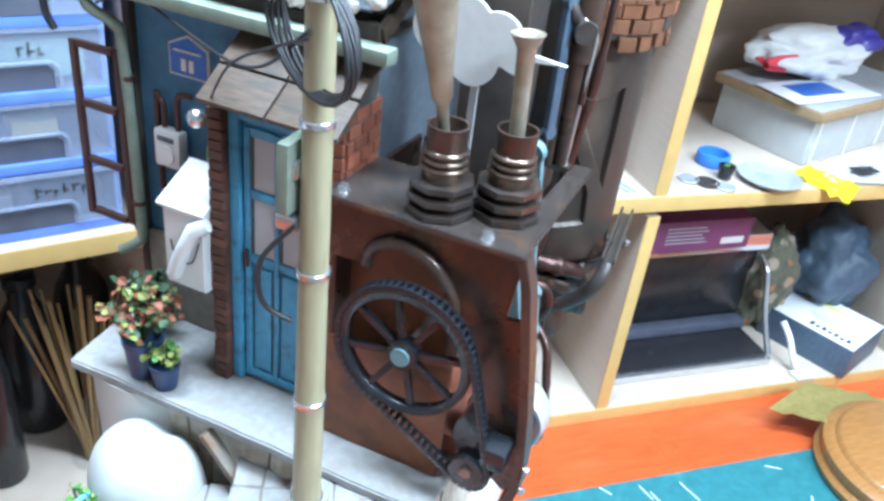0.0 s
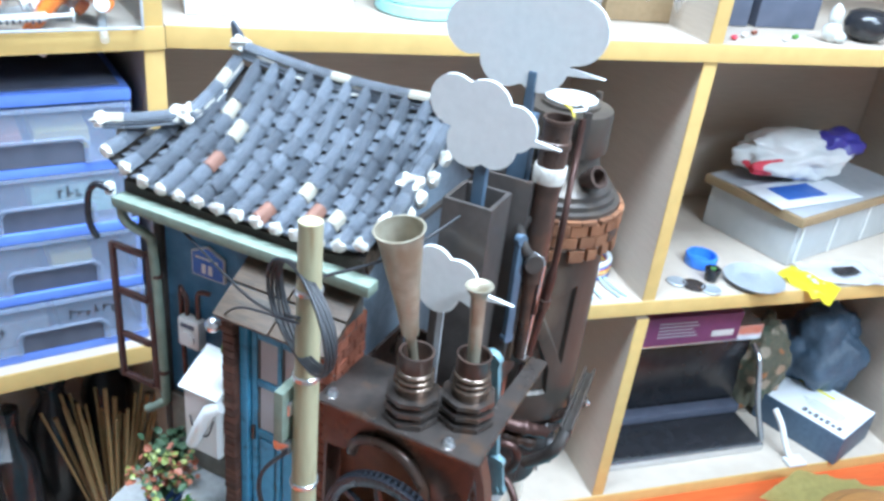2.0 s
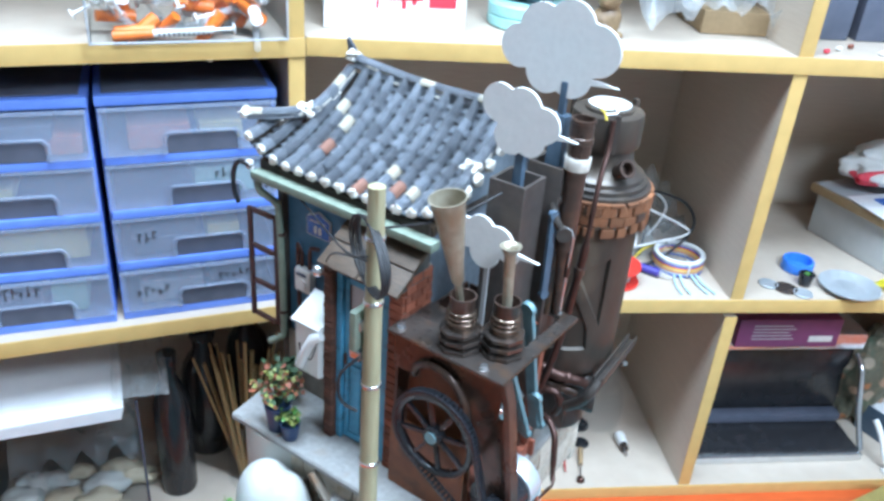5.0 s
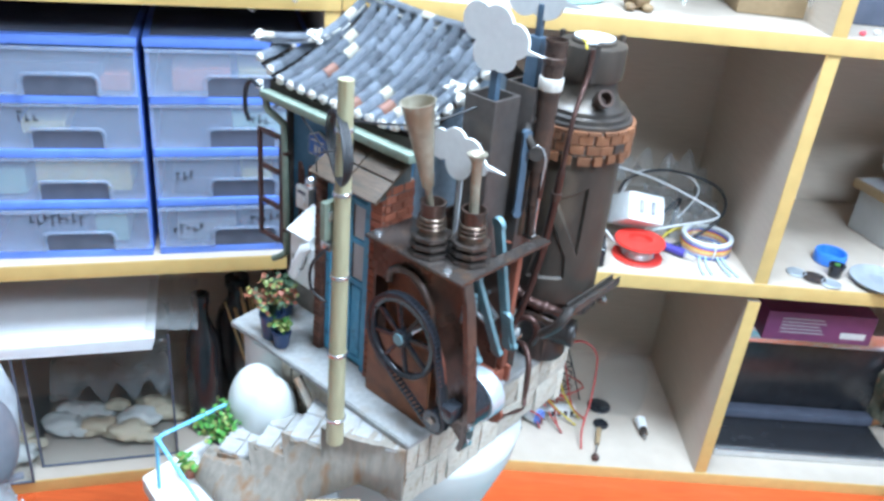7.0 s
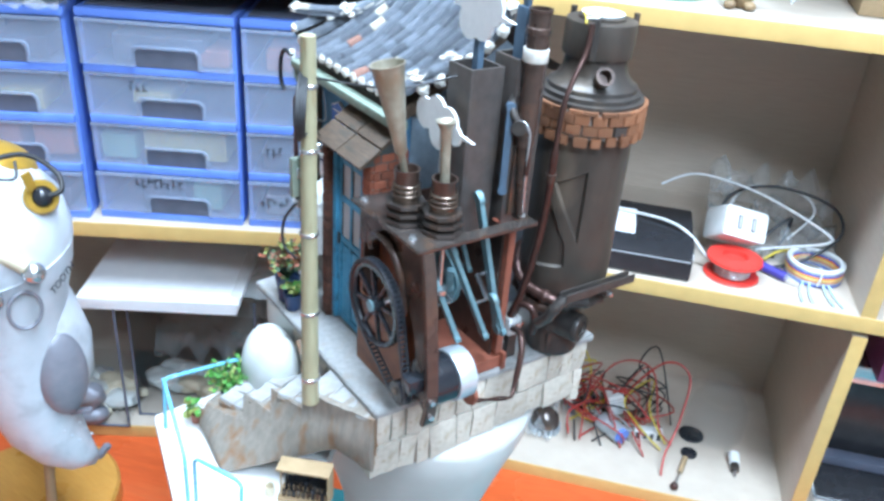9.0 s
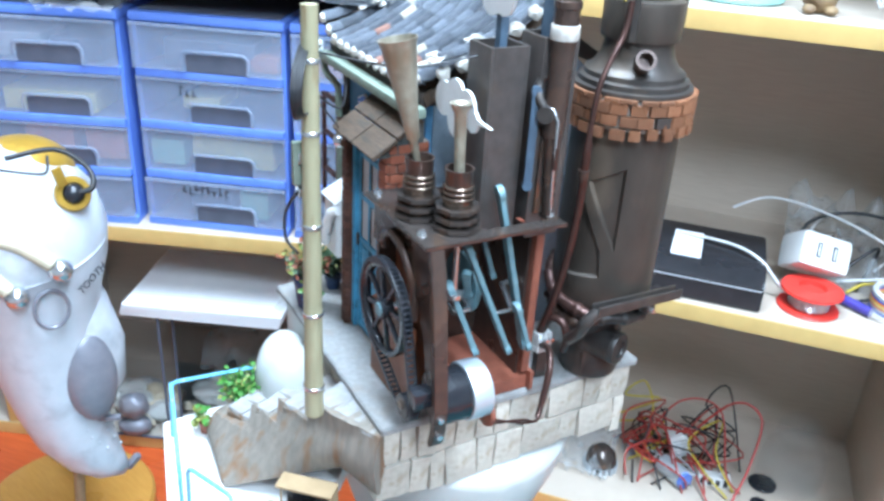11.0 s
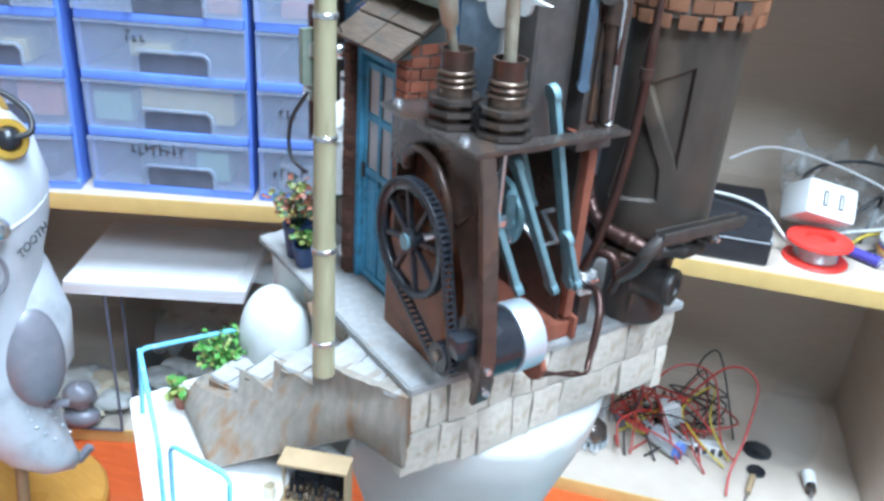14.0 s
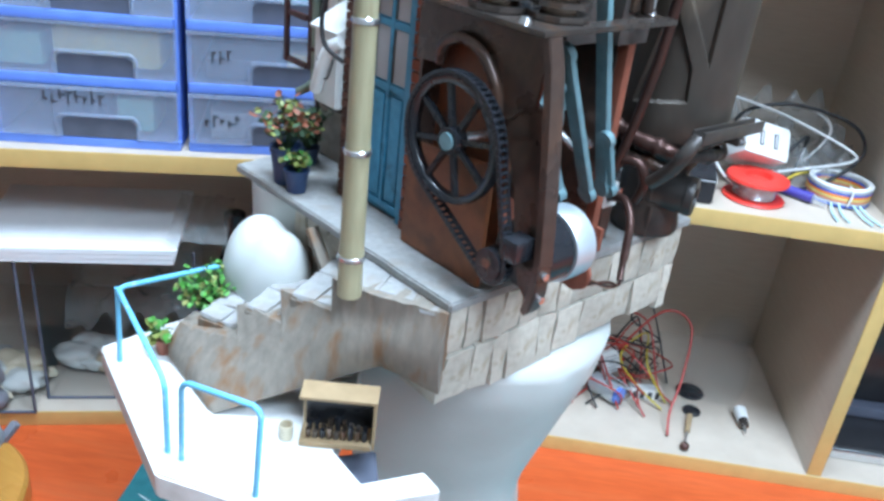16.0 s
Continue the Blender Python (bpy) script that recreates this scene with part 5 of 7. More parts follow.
# square chimneys with cloud sliders
def chimney(x0, x1, y0, y1, z0, z1):
    t = 0.0017
    c = part("chimney", box(x0, x1, y0, y0 + t, z0, z1, 0.0003), CHIMNEYM, engine, "square dark brown chimney")
    part("side", box(x0, x1, y1 - t, y1, z0, z1, 0.0003), CHIMNEYM, c)
    part("side", box(x0, x0 + t, y0 + t + 0.0001, y1 - t - 0.0001, z0, z1), CHIMNEYM, c)
    part("side", box(x1 - t, x1, y0 + t + 0.0001, y1 - t - 0.0001, z0, z1), CHIMNEYM, c)
    return c


def cloud(cx, cz, y, scale, lumps, tail=None, label="flat pale grey cloud cut-out"):
    """A flat cut-out: union of lumps, as an outline by angle."""
    out = []
    for i in range(96):
        a = 2 * math.pi * i / 96
        best = 0
        for lx, lz, lr in lumps:
            b = lx * math.cos(a) + lz * math.sin(a)
            disc = b * b - (lx * lx + lz * lz - lr * lr)
            if disc > 0:
                best = max(best, b + math.sqrt(disc))
        out.append([cx + scale * best * math.cos(a), cz + scale * best * math.sin(a)])
    if tail:
        out[tail[0]][0] += tail[1]
    return part("cloud", prism([tuple(p) for p in out], -y - 0.0008, -y + 0.0008, m=FACE_XZ), CLOUDM, engine, label)


chimney(-0.0285, -0.0075, 0.054, 0.0755, 0.1, 0.198)
chimney(-0.0205, -0.0005, 0.0785, 0.0985, 0.1, 0.203)
part("slider", box(-0.0205, -0.0155, 0.063, 0.067, 0.14, 0.213, 0.0006), SLIDEBLUE, engine, "blue-grey slider")
part("slider", box(-0.015, -0.0065, 0.0855, 0.092, 0.14, 0.228, 0.0006), SLIDEBLUE, engine, "blue-grey slider")
part("slider", box(-0.0125, -0.009, 0.087, 0.0905, 0.228, 0.245, 0.0006), SLIDEBLUE, engine)
cloud(-0.0195, 0.227, 0.0625, 0.7, [(0, 0, 0.014), (-0.0175, 0.011, 0.0145), (0.001, 0.0105, 0.0155), (0.019, 0.003, 0.013), (-0.006, -0.011, 0.0135), (0.009, -0.01, 0.0125)], (95, 0.011), "flat pale grey cloud cut-out with a pointed tail")
cloud(-0.0165, 0.259, 0.0885, 0.8, [(0, 0, 0.02), (-0.028, -0.002, 0.014), (-0.014, 0.012, 0.0155), (0.006, 0.016, 0.0165), (0.025, 0.005, 0.016), (0.01, -0.013, 0.0145), (-0.008, -0.014, 0.014)], (88, 0.015), "large flat pale cloud cut-out with a pointed tail")
cloud(-0.021, 0.165, 0.0465, 1.3, [(-0.0115, 0.002, 0.0068), (-0.0035, 0.005, 0.0066), (0.005, 0.0025, 0.0068), (-0.001, -0.004, 0.0068), (0.0105, -0.001, 0.0042)], (0, 0.012), "small flat pale cloud with a pointed tail")
part("cloud_stem", box(-0.0222, -0.0195, 0.0475, 0.0487, 0.114, 0.166), GREYPL, engine)
# blue bracket by the second chimney, plate and side channel
bar((-0.001, 0.077, 0.178), (0.0, 0.0765, 0.13), 0.0042, 0.003, SLIDEBLUE, engine)
part("side_channel", box(-0.0015, 0.0015, 0.0815, 0.0925, 0.114, 0.17, 0.0005), PLATE, engine)
# safety-valve pipe with white band
pipe = part("whistle_pipe", lathe([(0.0052, 0.156), (0.0056, 0.165), (0.0056, 0.2), (0.006, 0.2), (0.006, 0.217), (0.0066, 0.2175), (0.0066, 0.2205), (0.0058, 0.221), (0.0058, 0.228), (0.0064, 0.2285), (0.0064, 0.23), (0.0052, 0.23), (0.005, 0.215)], 26, m=Matrix.Translation((0.0035, 0.086, 0))), RUST, engine, "dark pipe with a white band", smooth=False)
part("white_band", lathe([(0.0066, 0.203), (0.0068, 0.2035), (0.0068, 0.2095), (0.0066, 0.21)], 26, m=Matrix.Translation((0.0035, 0.086, 0))), PLASTERW, pipe)
part("valve", tube([(0.0, 0.0835, 0.186), (-0.003, 0.08, 0.182), (0.0, 0.078, 0.175), (0.003, 0.08, 0.17)], 0.0026, 8, smooth_steps=4), DARKIRON, pipe, smooth=True)
part("valve_wheel", lathe([(0.0022, -0.001), (0.0042, -0.001), (0.0042, 0.001), (0.0022, 0.001)], 18, m=pose(0.006, 0.0785, 0.168, 90, 0, 40)), DARKIRON, pipe)
part("valve_rod", tube([(0.004, 0.081, 0.172), (0.008, 0.082, 0.17), (0.009, 0.084, 0.165), (0.0075, 0.086, 0.14), (0.006, 0.0885, 0.116)], 0.0009, 6), STEEL, pipe, smooth=True)
part("sleeve", rod((0.0078, 0.0855, 0.158), (0.0074, 0.0865, 0.14), 0.0016, n=12), COPPER, pipe)
part("lower_pipe", rod((0.0035, 0.086, 0.156), (0.004, 0.0885, 0.114), 0.004, 0.0025, n=16), RUST, pipe)

# ---------------------------------------------------------------- boiler
BX, BY = -0.008, 0.142
boiler = thing("model_boiler", DM, "dark bronze upright boiler with a brick ring and domed top", "boiler")
BM_ = Matrix.Translation((BX, BY, 0))


def inset(a, z, poly):
    """How far a spot on the shell lies inside an outline of (degrees, height); less than nothing outside."""
    best = 1.0
    for (a0, z0), (a1, z1) in zip(poly, poly[1:] + poly[:1]):
        dx, dz = (a1 - a0) * 0.0005, z1 - z0
        best = min(best, ((a - a0) * 0.0005 * dz - (z - z0) * dx) / math.hypot(dx, dz))
    return best


PANELS = ([(-76.5, 0.1185), (-48.0, 0.0895), (-45.0, 0.074), (-97.0, 0.0695)], [(-72.0, 0.1275), (-33.0, 0.1375), (-32.5, 0.09)])


def shell_mesh():
    """The round shell, with two slanted panels sunk into it."""
    bm = bmesh.new()
    angles = [-100 + 0.5 * i for i in range(150)] + [-25 + 5 * i for i in range(57)]
    heights = [0.054, 0.056] + [0.066 + 0.0007 * i for i in range(106)] + [0.144, 0.15, 0.158]
    rows = []
    for z in heights:
        row = []
        for a in angles:
            deep = max(inset(a, z, p) for p in PANELS) if a < -25 else -1.0
            r = 0.0285 - 0.0024 * min(1.0, max(0.0, deep / 0.0009)) - (0.0008 if z < 0.055 else 0)
            row.append(bm.verts.new((BX + r * math.cos(math.radians(a)), BY + r * math.sin(math.radians(a)), z)))
        rows.append(row)
    k = len(angles)
    for u, v in zip(rows, rows[1:]):
        for j in range(k):
            bm.faces.new((u[j], u[(j + 1) % k], v[(j + 1) % k], v[j]))
    bm.faces.new(rows[0][::-1])
    bm.faces.new(rows[-1])
    return bm


part("shell", shell_mesh(), BOILERM, boiler, "brushed dark bronze shell with sunken panels")
ring = part("brick_ring", lathe([(0.0278, 0.157), (0.0312, 0.158), (0.0312, 0.1725), (0.0278, 0.173)], 48, m=BM_), BRICKJOINT, boiler, "ring of small tan bricks")
bb = part("brick", box(-0.5, 0.5, -0.5, 0.5, -0.5, 0.5, 0.07), TANBRICK, ring, m=BM_ @ Matrix.LocRotScale((0.0315, 0, 0.16), None, (0.003, 0.0084, 0.0054)))
random.seed(31)
for r, (zc, hh) in enumerate(((0.1575, 0.0056), (0.1635, 0.0054), (0.1695, 0.0054), (0.1735, 0.0022))):
    for k in range(22):
        a = 360 / 22 * (k + (0.5 if r % 2 else 0)) + random.uniform(-1, 1)
        w = 0.0082 if r else random.uniform(0.0056, 0.0084)
        drop = random.uniform(-0.0014, 0.0004) if r == 0 else 0
        m = BM_ @ pose(0, 0, 0, 0, 0, a) @ Matrix.LocRotScale((0.0322 + random.uniform(-0.0003, 0.0004), 0, zc + drop), None, (0.0024, w, hh))
        o = again(bb, m)
        if random.random() < 0.06:
            o.data = o.data.copy()
            o.data.materials[0] = DARKIRON
dome = part("dome", lathe([(0.0305, 0.1742), (0.0312, 0.1748), (0.0312, 0.1765), (0.0285, 0.177), (0.0285, 0.1795), (0.0262, 0.1805), (0.026, 0.183), (0.0225, 0.185), (0.019, 0.1905), (0.0178, 0.1965), (0.0178, 0.199)], 56, m=BM_), DARKIRON, boiler, "stepped dark dome", smooth=False)
for f in dome.data.polygons:
    f.use_smooth = len(f.vertices) == 4
part("cap", lathe([(0.0178, 0.1992), (0.02, 0.1995), (0.0203, 0.201), (0.0203, 0.216), (0.0198, 0.2185), (0.0135, 0.219), (0.0135, 0.2205), (0.0128, 0.2208)], 48, m=BM_), BOILERM, boiler, "bronze cap drum")
part("lid", lathe([(0.0105, 0.2209), (0.0118, 0.2211), (0.012, 0.2222), (0.0035, 0.2226), (0.003, 0.222)], 40, m=BM_), WHITEPL, boiler, "white disc lid")
for k in range(3):
    a = math.radians(70 + 120 * k)
    part("clip", box(-0.0012, 0.0012, -0.002, 0.001, 0.2, 0.222, m=BM_ @ pose(0.0207 * math.cos(a), 0.0207 * math.sin(a), 0, 0, 0, math.degrees(a))), DARKIRON, boiler)
part("lid_wire", tube([(BX, BY, 0.223), (BX + 0.008, BY - 0.01, 0.2235), (BX + 0.011, BY - 0.015, 0.2225), (BX + 0.006, BY - 0.0185, 0.2215)], 0.0008, 6, smooth_steps=4), WHITEWIRE, boiler, smooth=True)
part("lid_wire", tube([(BX + 0.002, BY - 0.017, 0.2235), (BX + 0.006, BY - 0.0185, 0.222), (BX + 0.008, BY - 0.02, 0.219)], 0.0007, 6, smooth_steps=4), YELLOWWIRE, boiler, smooth=True)
part("nozzle", lathe([(0.0042, 0), (0.0042, 0.008), (0.0052, 0.0085), (0.0052, 0.012), (0.0038, 0.012), (0.0034, 0.006)], 20, m=look((0.006, 0.1325, 0.187), (-0.02, 0.146, 0.168))), RUST, boiler, "short dark spout")
part("nozzle_collar", rod((0.004, 0.134, 0.1845), (0.0, 0.137, 0.18), 0.0062, n=18), RUST, boiler)
part("copper_pipe", tube([(0.0035, 0.1235, 0.2195), (0.0045, 0.121, 0.205), (0.0065, 0.112, 0.19), (0.008, 0.1065, 0.176), (0.0075, 0.1055, 0.15), (0.004, 0.1085, 0.12), (0.0005, 0.1085, 0.085), (-0.005, 0.106, 0.05), (-0.01, 0.104, 0.032)], [0.0015] * 24 + [0.0024] * 40, 10, smooth_steps=6), COPPER, boiler, "long copper pipe", smooth=True)
part("pipe_collar", rod((0.0062, 0.1065, 0.137), (0.0056, 0.107, 0.132), 0.0032, n=14), RUST, boiler)


# foot, knotted brown pipes round the shell's lower rim, drum and lever
part("foot", lathe([(0.0165, 0.0006), (0.0175, 0.003), (0.016, 0.012), (0.0165, 0.034), (0.0225, 0.046), (0.0272, 0.0538)], 40, m=BM_), SOOT, boiler, "dark iron foot")


def rim_pipe(a0, a1, z0, z1, r, fat, material):
    """A lumpy pipe that follows the shell's rim, with knots."""
    n = 46
    pts, fatness = [], []
    for i in range(n + 1):
        f = i / n
        a = math.radians(a0 + (a1 - a0) * f)
        pts.append((BX + r * math.cos(a), BY + r * math.sin(a), z0 + (z1 - z0) * f + 0.0012 * math.sin(9 * f)))
        fatness.append(fat * (1 + 0.16 * noise.noise(Vector((f * 14, z0 * 90, 0))) + (0.28 if i % 11 in (4, 5) else 0)))
    return part("rim_pipe", tube(pts, fatness, 12), material, boiler, "knotted brown pipe", smooth=True)


rim_pipe(-165, -38, 0.066, 0.0475, 0.0295, 0.0036, COPPER)
rim_pipe(-150, -48, 0.052, 0.0395, 0.0275, 0.0038, RUST)
rim_pipe(-45, 70, 0.047, 0.05, 0.0272, 0.0034, SOOT)
part("drum", lathe([(0.008, -0.001), (0.0094, 0), (0.0098, 0.003), (0.0094, 0.0036), (0.0094, 0.018), (0.0098, 0.0186), (0.0098, 0.0216), (0.0092, 0.0226), (0.0055, 0.0228), (0.005, 0.0215)], 32, m=pose(-0.0045, 0.135, 0.0245) @ Vector((0.0226, 0.0085, 0.0005)).to_track_quat("Z", "Y").to_matrix().to_4x4()), SOOT, boiler, "short dark drum")
part("saddle", box(-0.008, 0.003, 0.128, 0.148, 0.0004, 0.0175, 0.0012), SOOT, boiler)
LVM = pose(0.0285, 0.109, 0.0652, -4.2, 0, 5)
lever = part("lever", box(-0.0018, 0.0018, 0, 0.0645, -0.0022, -0.0008, 0.0004, m=LVM), DARKIRON, boiler, "dark channel lever")
for x in (-0.0032, 0.0019):
    part("cheek", box(x, x + 0.0013, 0, 0.0645, -0.0032, 0.0026, 0.0004, m=LVM), DARKIRON, lever)
part("clip", box(-0.0042, 0.0042, 0.037, 0.043, -0.0075, -0.0033, 0.0008, m=LVM), PLATE, lever)
part("pin", rod(LVM @ Vector((-0.005, 0.04, -0.0055)), LVM @ Vector((0.006, 0.04, -0.0055)), 0.0014, n=10), STEEL, lever)
part("hook", tube([LVM @ Vector((0, 0.002, -0.001)), LVM @ Vector((-0.002, -0.003, -0.008)), (0.0215, 0.106, 0.048), (0.012, 0.1075, 0.038)], 0.0034, 8, smooth_steps=4), DARKIRON, lever, smooth=True)
part("arm", tube([(0.012, 0.13, 0.05), (0.02, 0.132, 0.056), (0.0265, 0.133, 0.061)], 0.003, 8, smooth_steps=3), RUST, lever, smooth=True)

# ---------------------------------------------------------------- drawer units on the corner shelf


def drawer_unit(m, label, w, marks, contents):
    """Blue frame with four frosted drawers; x from 0 to w, front at y 0."""
    u = thing("drawer_unit", m, label, "drawer unit", "drawer units")
    h, d = 0.0552, 0.2
    part("base", box(0, w, -0.004, d, 0.0, 0.0084, 0.002), BLUEPL, u)
    part("side", box(0, 0.004, 0.004, d, 0.0082, 4 * h), BLUEPL, u)
    part("side", box(w - 0.004, w, 0.004, d, 0.0082, 4 * h), BLUEPL, u)
    part("back", box(0.0045, w - 0.0045, d - 0.003, d, 0.0082, 4 * h), BLUEPL, u)
    part("top", box(-0.001, w + 0.001, -0.002, d, 4 * h + 0.0002, 4 * h + 0.0095, 0.003), BLUEPL, u)
    # thin dark navy panel added to make the unit's top darker
    part("lid_panel", box(0.006, w - 0.006, 0.008, d - 0.004, 4 * h + 0.0097, 4 * h + 0.0112, 0.0005), DARKIN, u, "dark navy panel added on the top")
    for k in range(4):
        z = 0.0085 + h * k
        if k:
            part("shelf_rail", box(0.002, w - 0.002, -0.0035, d - 0.004, z - 0.0083, z + 0.0002, 0.002), BLUEPL, u)
        pull = -0.006 if (k + len(marks)) % 3 == 1 else -0.002
        cx = w * 0.56
        hw, hh = w * 0.2, 0.019
        zt = z + h - 0.0085
        front = [(0.0012, z + 0.0005), (cx - hw, z + 0.0005), (cx - hw, z + hh - 0.004), (cx - hw + 0.004, z + hh), (cx + hw - 0.004, z + hh), (cx + hw, z + hh - 0.004), (cx + hw, z + 0.0005), (w - 0.0012, z + 0.0005), (w - 0.0012, zt), (0.0012, zt)]
        dr = part("drawer", prism(front, -pull - 0.002, -pull, m=FACE_XZ), FROST, u, "frosted clear drawer")
        part("bottom", box(0.006, w - 0.006, pull + 0.0025, d - 0.01, z + 0.0005, z + 0.002), FROST, dr)
        part("rim", box(0.0012, w - 0.0012, pull - 0.0022, pull, zt - 0.003, zt, 0.0008), FROST, dr)
        rim = [(cx - hw - 0.0035, pull - 0.001, z + 0.001), (cx - hw - 0.0035, pull - 0.001, z + hh - 0.002), (cx - hw + 0.001, pull - 0.001, z + hh + 0.003), (cx + hw - 0.001, pull - 0.001, z + hh + 0.003), (cx + hw + 0.0035, pull - 0.001, z + hh - 0.002), (cx + hw + 0.0035, pull - 0.001, z + 0.001)]
        part("handle_rim", tube(rim, 0.0014, 6), FROST, dr, smooth=True)
        # thin dark sheet behind the cut-out: the shade inside it, put into colour
        part("handle_recess", box(cx - hw, cx + hw, pull + 0.0022, pull + 0.0028, z + 0.0005, z + hh), DARKIN, dr, "dark sheet standing in for shade in the handle cut-out")
        for x0, x1, z0, z1, mt in contents[k]:
            part("content", box(x0 * w, x1 * w, 0.003, 0.06, z + 0.003 + z0 * h, z + 0.003 + z1 * h, 0.003), mt, dr)
        for x0, x1, z0, z1 in marks[k]:
            part("mark", box(x0 * w, x1 * w, pull - 0.0007, pull - 0.0002, z + z0 * h, z + z1 * h), INK, dr, "dark handwritten mark")
    return u


def strokes(x, z, n, rnd):
    """Unreadable handwriting: short bars."""
    out = []
    for i in range(n):
        x0 = x + i * 0.042
        out.append((x0, x0 + 0.009, z + rnd.uniform(-0.05, 0.05), z + rnd.uniform(0.08, 0.2)))
        zz = z + rnd.uniform(-0.02, 0.14)
        out.append((x0 - 0.004, x0 + rnd.uniform(0.02, 0.036), zz, zz + 0.025))
    return out


rnd = random.Random(4)
FULL = [(0.12, 0.5, 0.0, 0.45, GREYPL), (0.55, 0.88, 0.0, 0.4, DARKIN)]
drawer_unit(LM @ pose(-0.1985, 0.017, MID), "blue and frosted plastic drawer unit with marked drawers", 0.158,
            [strokes(0.1, 0.35, 5, rnd) + strokes(0.6, 0.5, 6, rnd), strokes(0.14, 0.4, 3, rnd), strokes(0.62, 0.5, 3, rnd), []],
            [FULL, [(0.1, 0.5, 0, 0.35, DARKIN), (0.55, 0.75, 0.1, 0.5, YELLOWC)], [(0.5, 0.9, 0.1, 0.6, GREENC)], [(0.15, 0.5, 0, 0.4, REDC), (0.55, 0.8, 0.1, 0.4, YELLOWC)]])
drawer_unit(LM @ pose(-0.363, 0.021, MID, 0, 0, -2), "blue and frosted plastic drawer unit with green and yellow contents", 0.158,
            [strokes(0.28, 0.6, 8, rnd), [], strokes(0.3, 0.55, 3, rnd), []],
            [[(0.3, 0.6, 0, 0.5, DARKIN), (0.65, 0.85, 0.05, 0.6, GREENC)], [(0.05, 0.28, 0.05, 0.55, GREENC), (0.34, 0.9, 0.1, 0.72, YELLOWC)], [(0.3, 0.55, 0.2, 0.45, YELLOWC)], [(0.2, 0.8, 0, 0.5, DARKIN), (0.7, 0.95, 0, 0.3, REDC)]])
drawer_unit(LM @ pose(-0.535, 0.006, MID, 0, 0, 3), "blue and frosted plastic drawer unit with orange contents", 0.162,
            [[], [], [], []], [FULL, [(0.3, 0.62, 0.1, 0.75, REDC), (0.7, 0.95, 0.1, 0.7, REDC)], [(0.2, 0.8, 0, 0.4, YELLOWC)], FULL])
film_sheet = thing("plastic_sleeve", LM, "crumpled clear plastic sleeve lying on the drawer unit", "plastic bag")
part("film", sheet(((-0.46, 0.0, 1.2875), (-0.37, -0.01, 1.2875), (-0.375, 0.09, 1.292), (-0.455, 0.1, 1.292)), 12, 12, 0.012), FILMBAG, film_sheet)
dark_tools = thing("black_case", LM, "small black case on top of the drawer unit", "case")
part("case", box(-0.52, -0.4, 0.03, 0.12, 1.2875, 1.2975, 0.002), BLACKPL, dark_tools)

# syringe case on the upper corner shelf
case = thing("syringe_box", LM, "clear plastic box full of syringes and orange caps", "box")
cx0, cx1, cy0, cy1, cz0, cz1 = -0.195, -0.033, -0.008, 0.11, TOP + 0.0005, TOP + 0.085
part("front", box(cx0, cx1, cy0, cy0 + 0.0015, cz0, cz1), GLASS, case)
part("base", box(cx0, cx1, cy0 + 0.0016, cy1, cz0, cz0 + 0.0015), GLASS, case)
part("side", box(cx0, cx0 + 0.0015, cy0 + 0.0016, cy1, cz0 + 0.0016, cz1), GLASS, case)
part("side", box(cx1 - 0.0015, cx1, cy0 + 0.0016, cy1, cz0 + 0.0016, cz1), GLASS, case)
for p, q in (((cx0, cy0 - 0.0005, cz0 + 0.001), (cx1, cy0 - 0.0005, cz0 + 0.001)), ((cx0, cy0 - 0.0005, cz0), (cx0, cy0 - 0.0005, cz1)), ((cx1, cy0 - 0.0005, cz0), (cx1, cy0 - 0.0005, cz1))):
    part("edge", rod(p, q, 0.0011, n=6), GREYPL, case, "dull grey edge")
random.seed(44)
for i in range(70):
    c = Vector((random.uniform(cx0 + 0.02, cx1 - 0.02), random.uniform(cy0 + 0.008, cy0 + 0.05), random.uniform(cz0 + 0.006, cz1 - 0.012)))
    if i == 0:
        c = Vector((-0.115, cy0 + 0.007, cz0 + 0.008))
    a = Vector((random.uniform(-1, 1), random.uniform(-0.3, 0.3), random.uniform(-0.7, 0.7))).normalized() if i else Vector((1, 0, 0.04)).normalized()
    s = new("syringe")
    s.matrix_world = LM
    if i % 3 == 0 or i == 0:
        tagged(s, "clear syringe with a white plunger in the box", "syringe", "syringes")
        part("barrel", rod(c - a * 0.03, c + a * 0.02, 0.0032, n=10), FILMBAG if i else WHITEPL, s)
        part("plunger", rod(c + a * 0.02, c + a * 0.036, 0.0016, n=8), WHITEPL, s)
        part("thumb_disc", rod(c + a * 0.036, c + a * 0.0375, 0.0052, n=12), WHITEPL, s)
        if i == 0:
            part("cap", rod(c - a * 0.062, c - a * 0.03, 0.0045, 0.0038, n=12), ORANGEPL, s, "orange cap")
            for k in range(11):
                part("tick", box(c.x - 0.026 + 0.004 * k, c.x - 0.0245 + 0.004 * k, c.y - 0.0038, c.y - 0.0032, c.z - 0.003, c.z - 0.0005), INK, s)
    elif i % 3 == 1:
        s.name = "needle_cap"
        tagged(s, "bright orange needle cap in the box", "cap", "orange caps")
        part("cap", rod(c - a * 0.016, c + a * 0.016, 0.0062, 0.0046, n=12), ORANGEPL, s)
    else:
        s.name = "plunger_disc"
        tagged(s, "round white plunger end in the box", "disc", "plunger ends")
        part("disc", rod(c, c + Vector((0.1, -1, 0.3)).normalized() * 0.002, 0.0056, n=16), WHITEPL, s)

# ---------------------------------------------------------------- lower corner shelf: glass tanks, paper, bottles, sticks


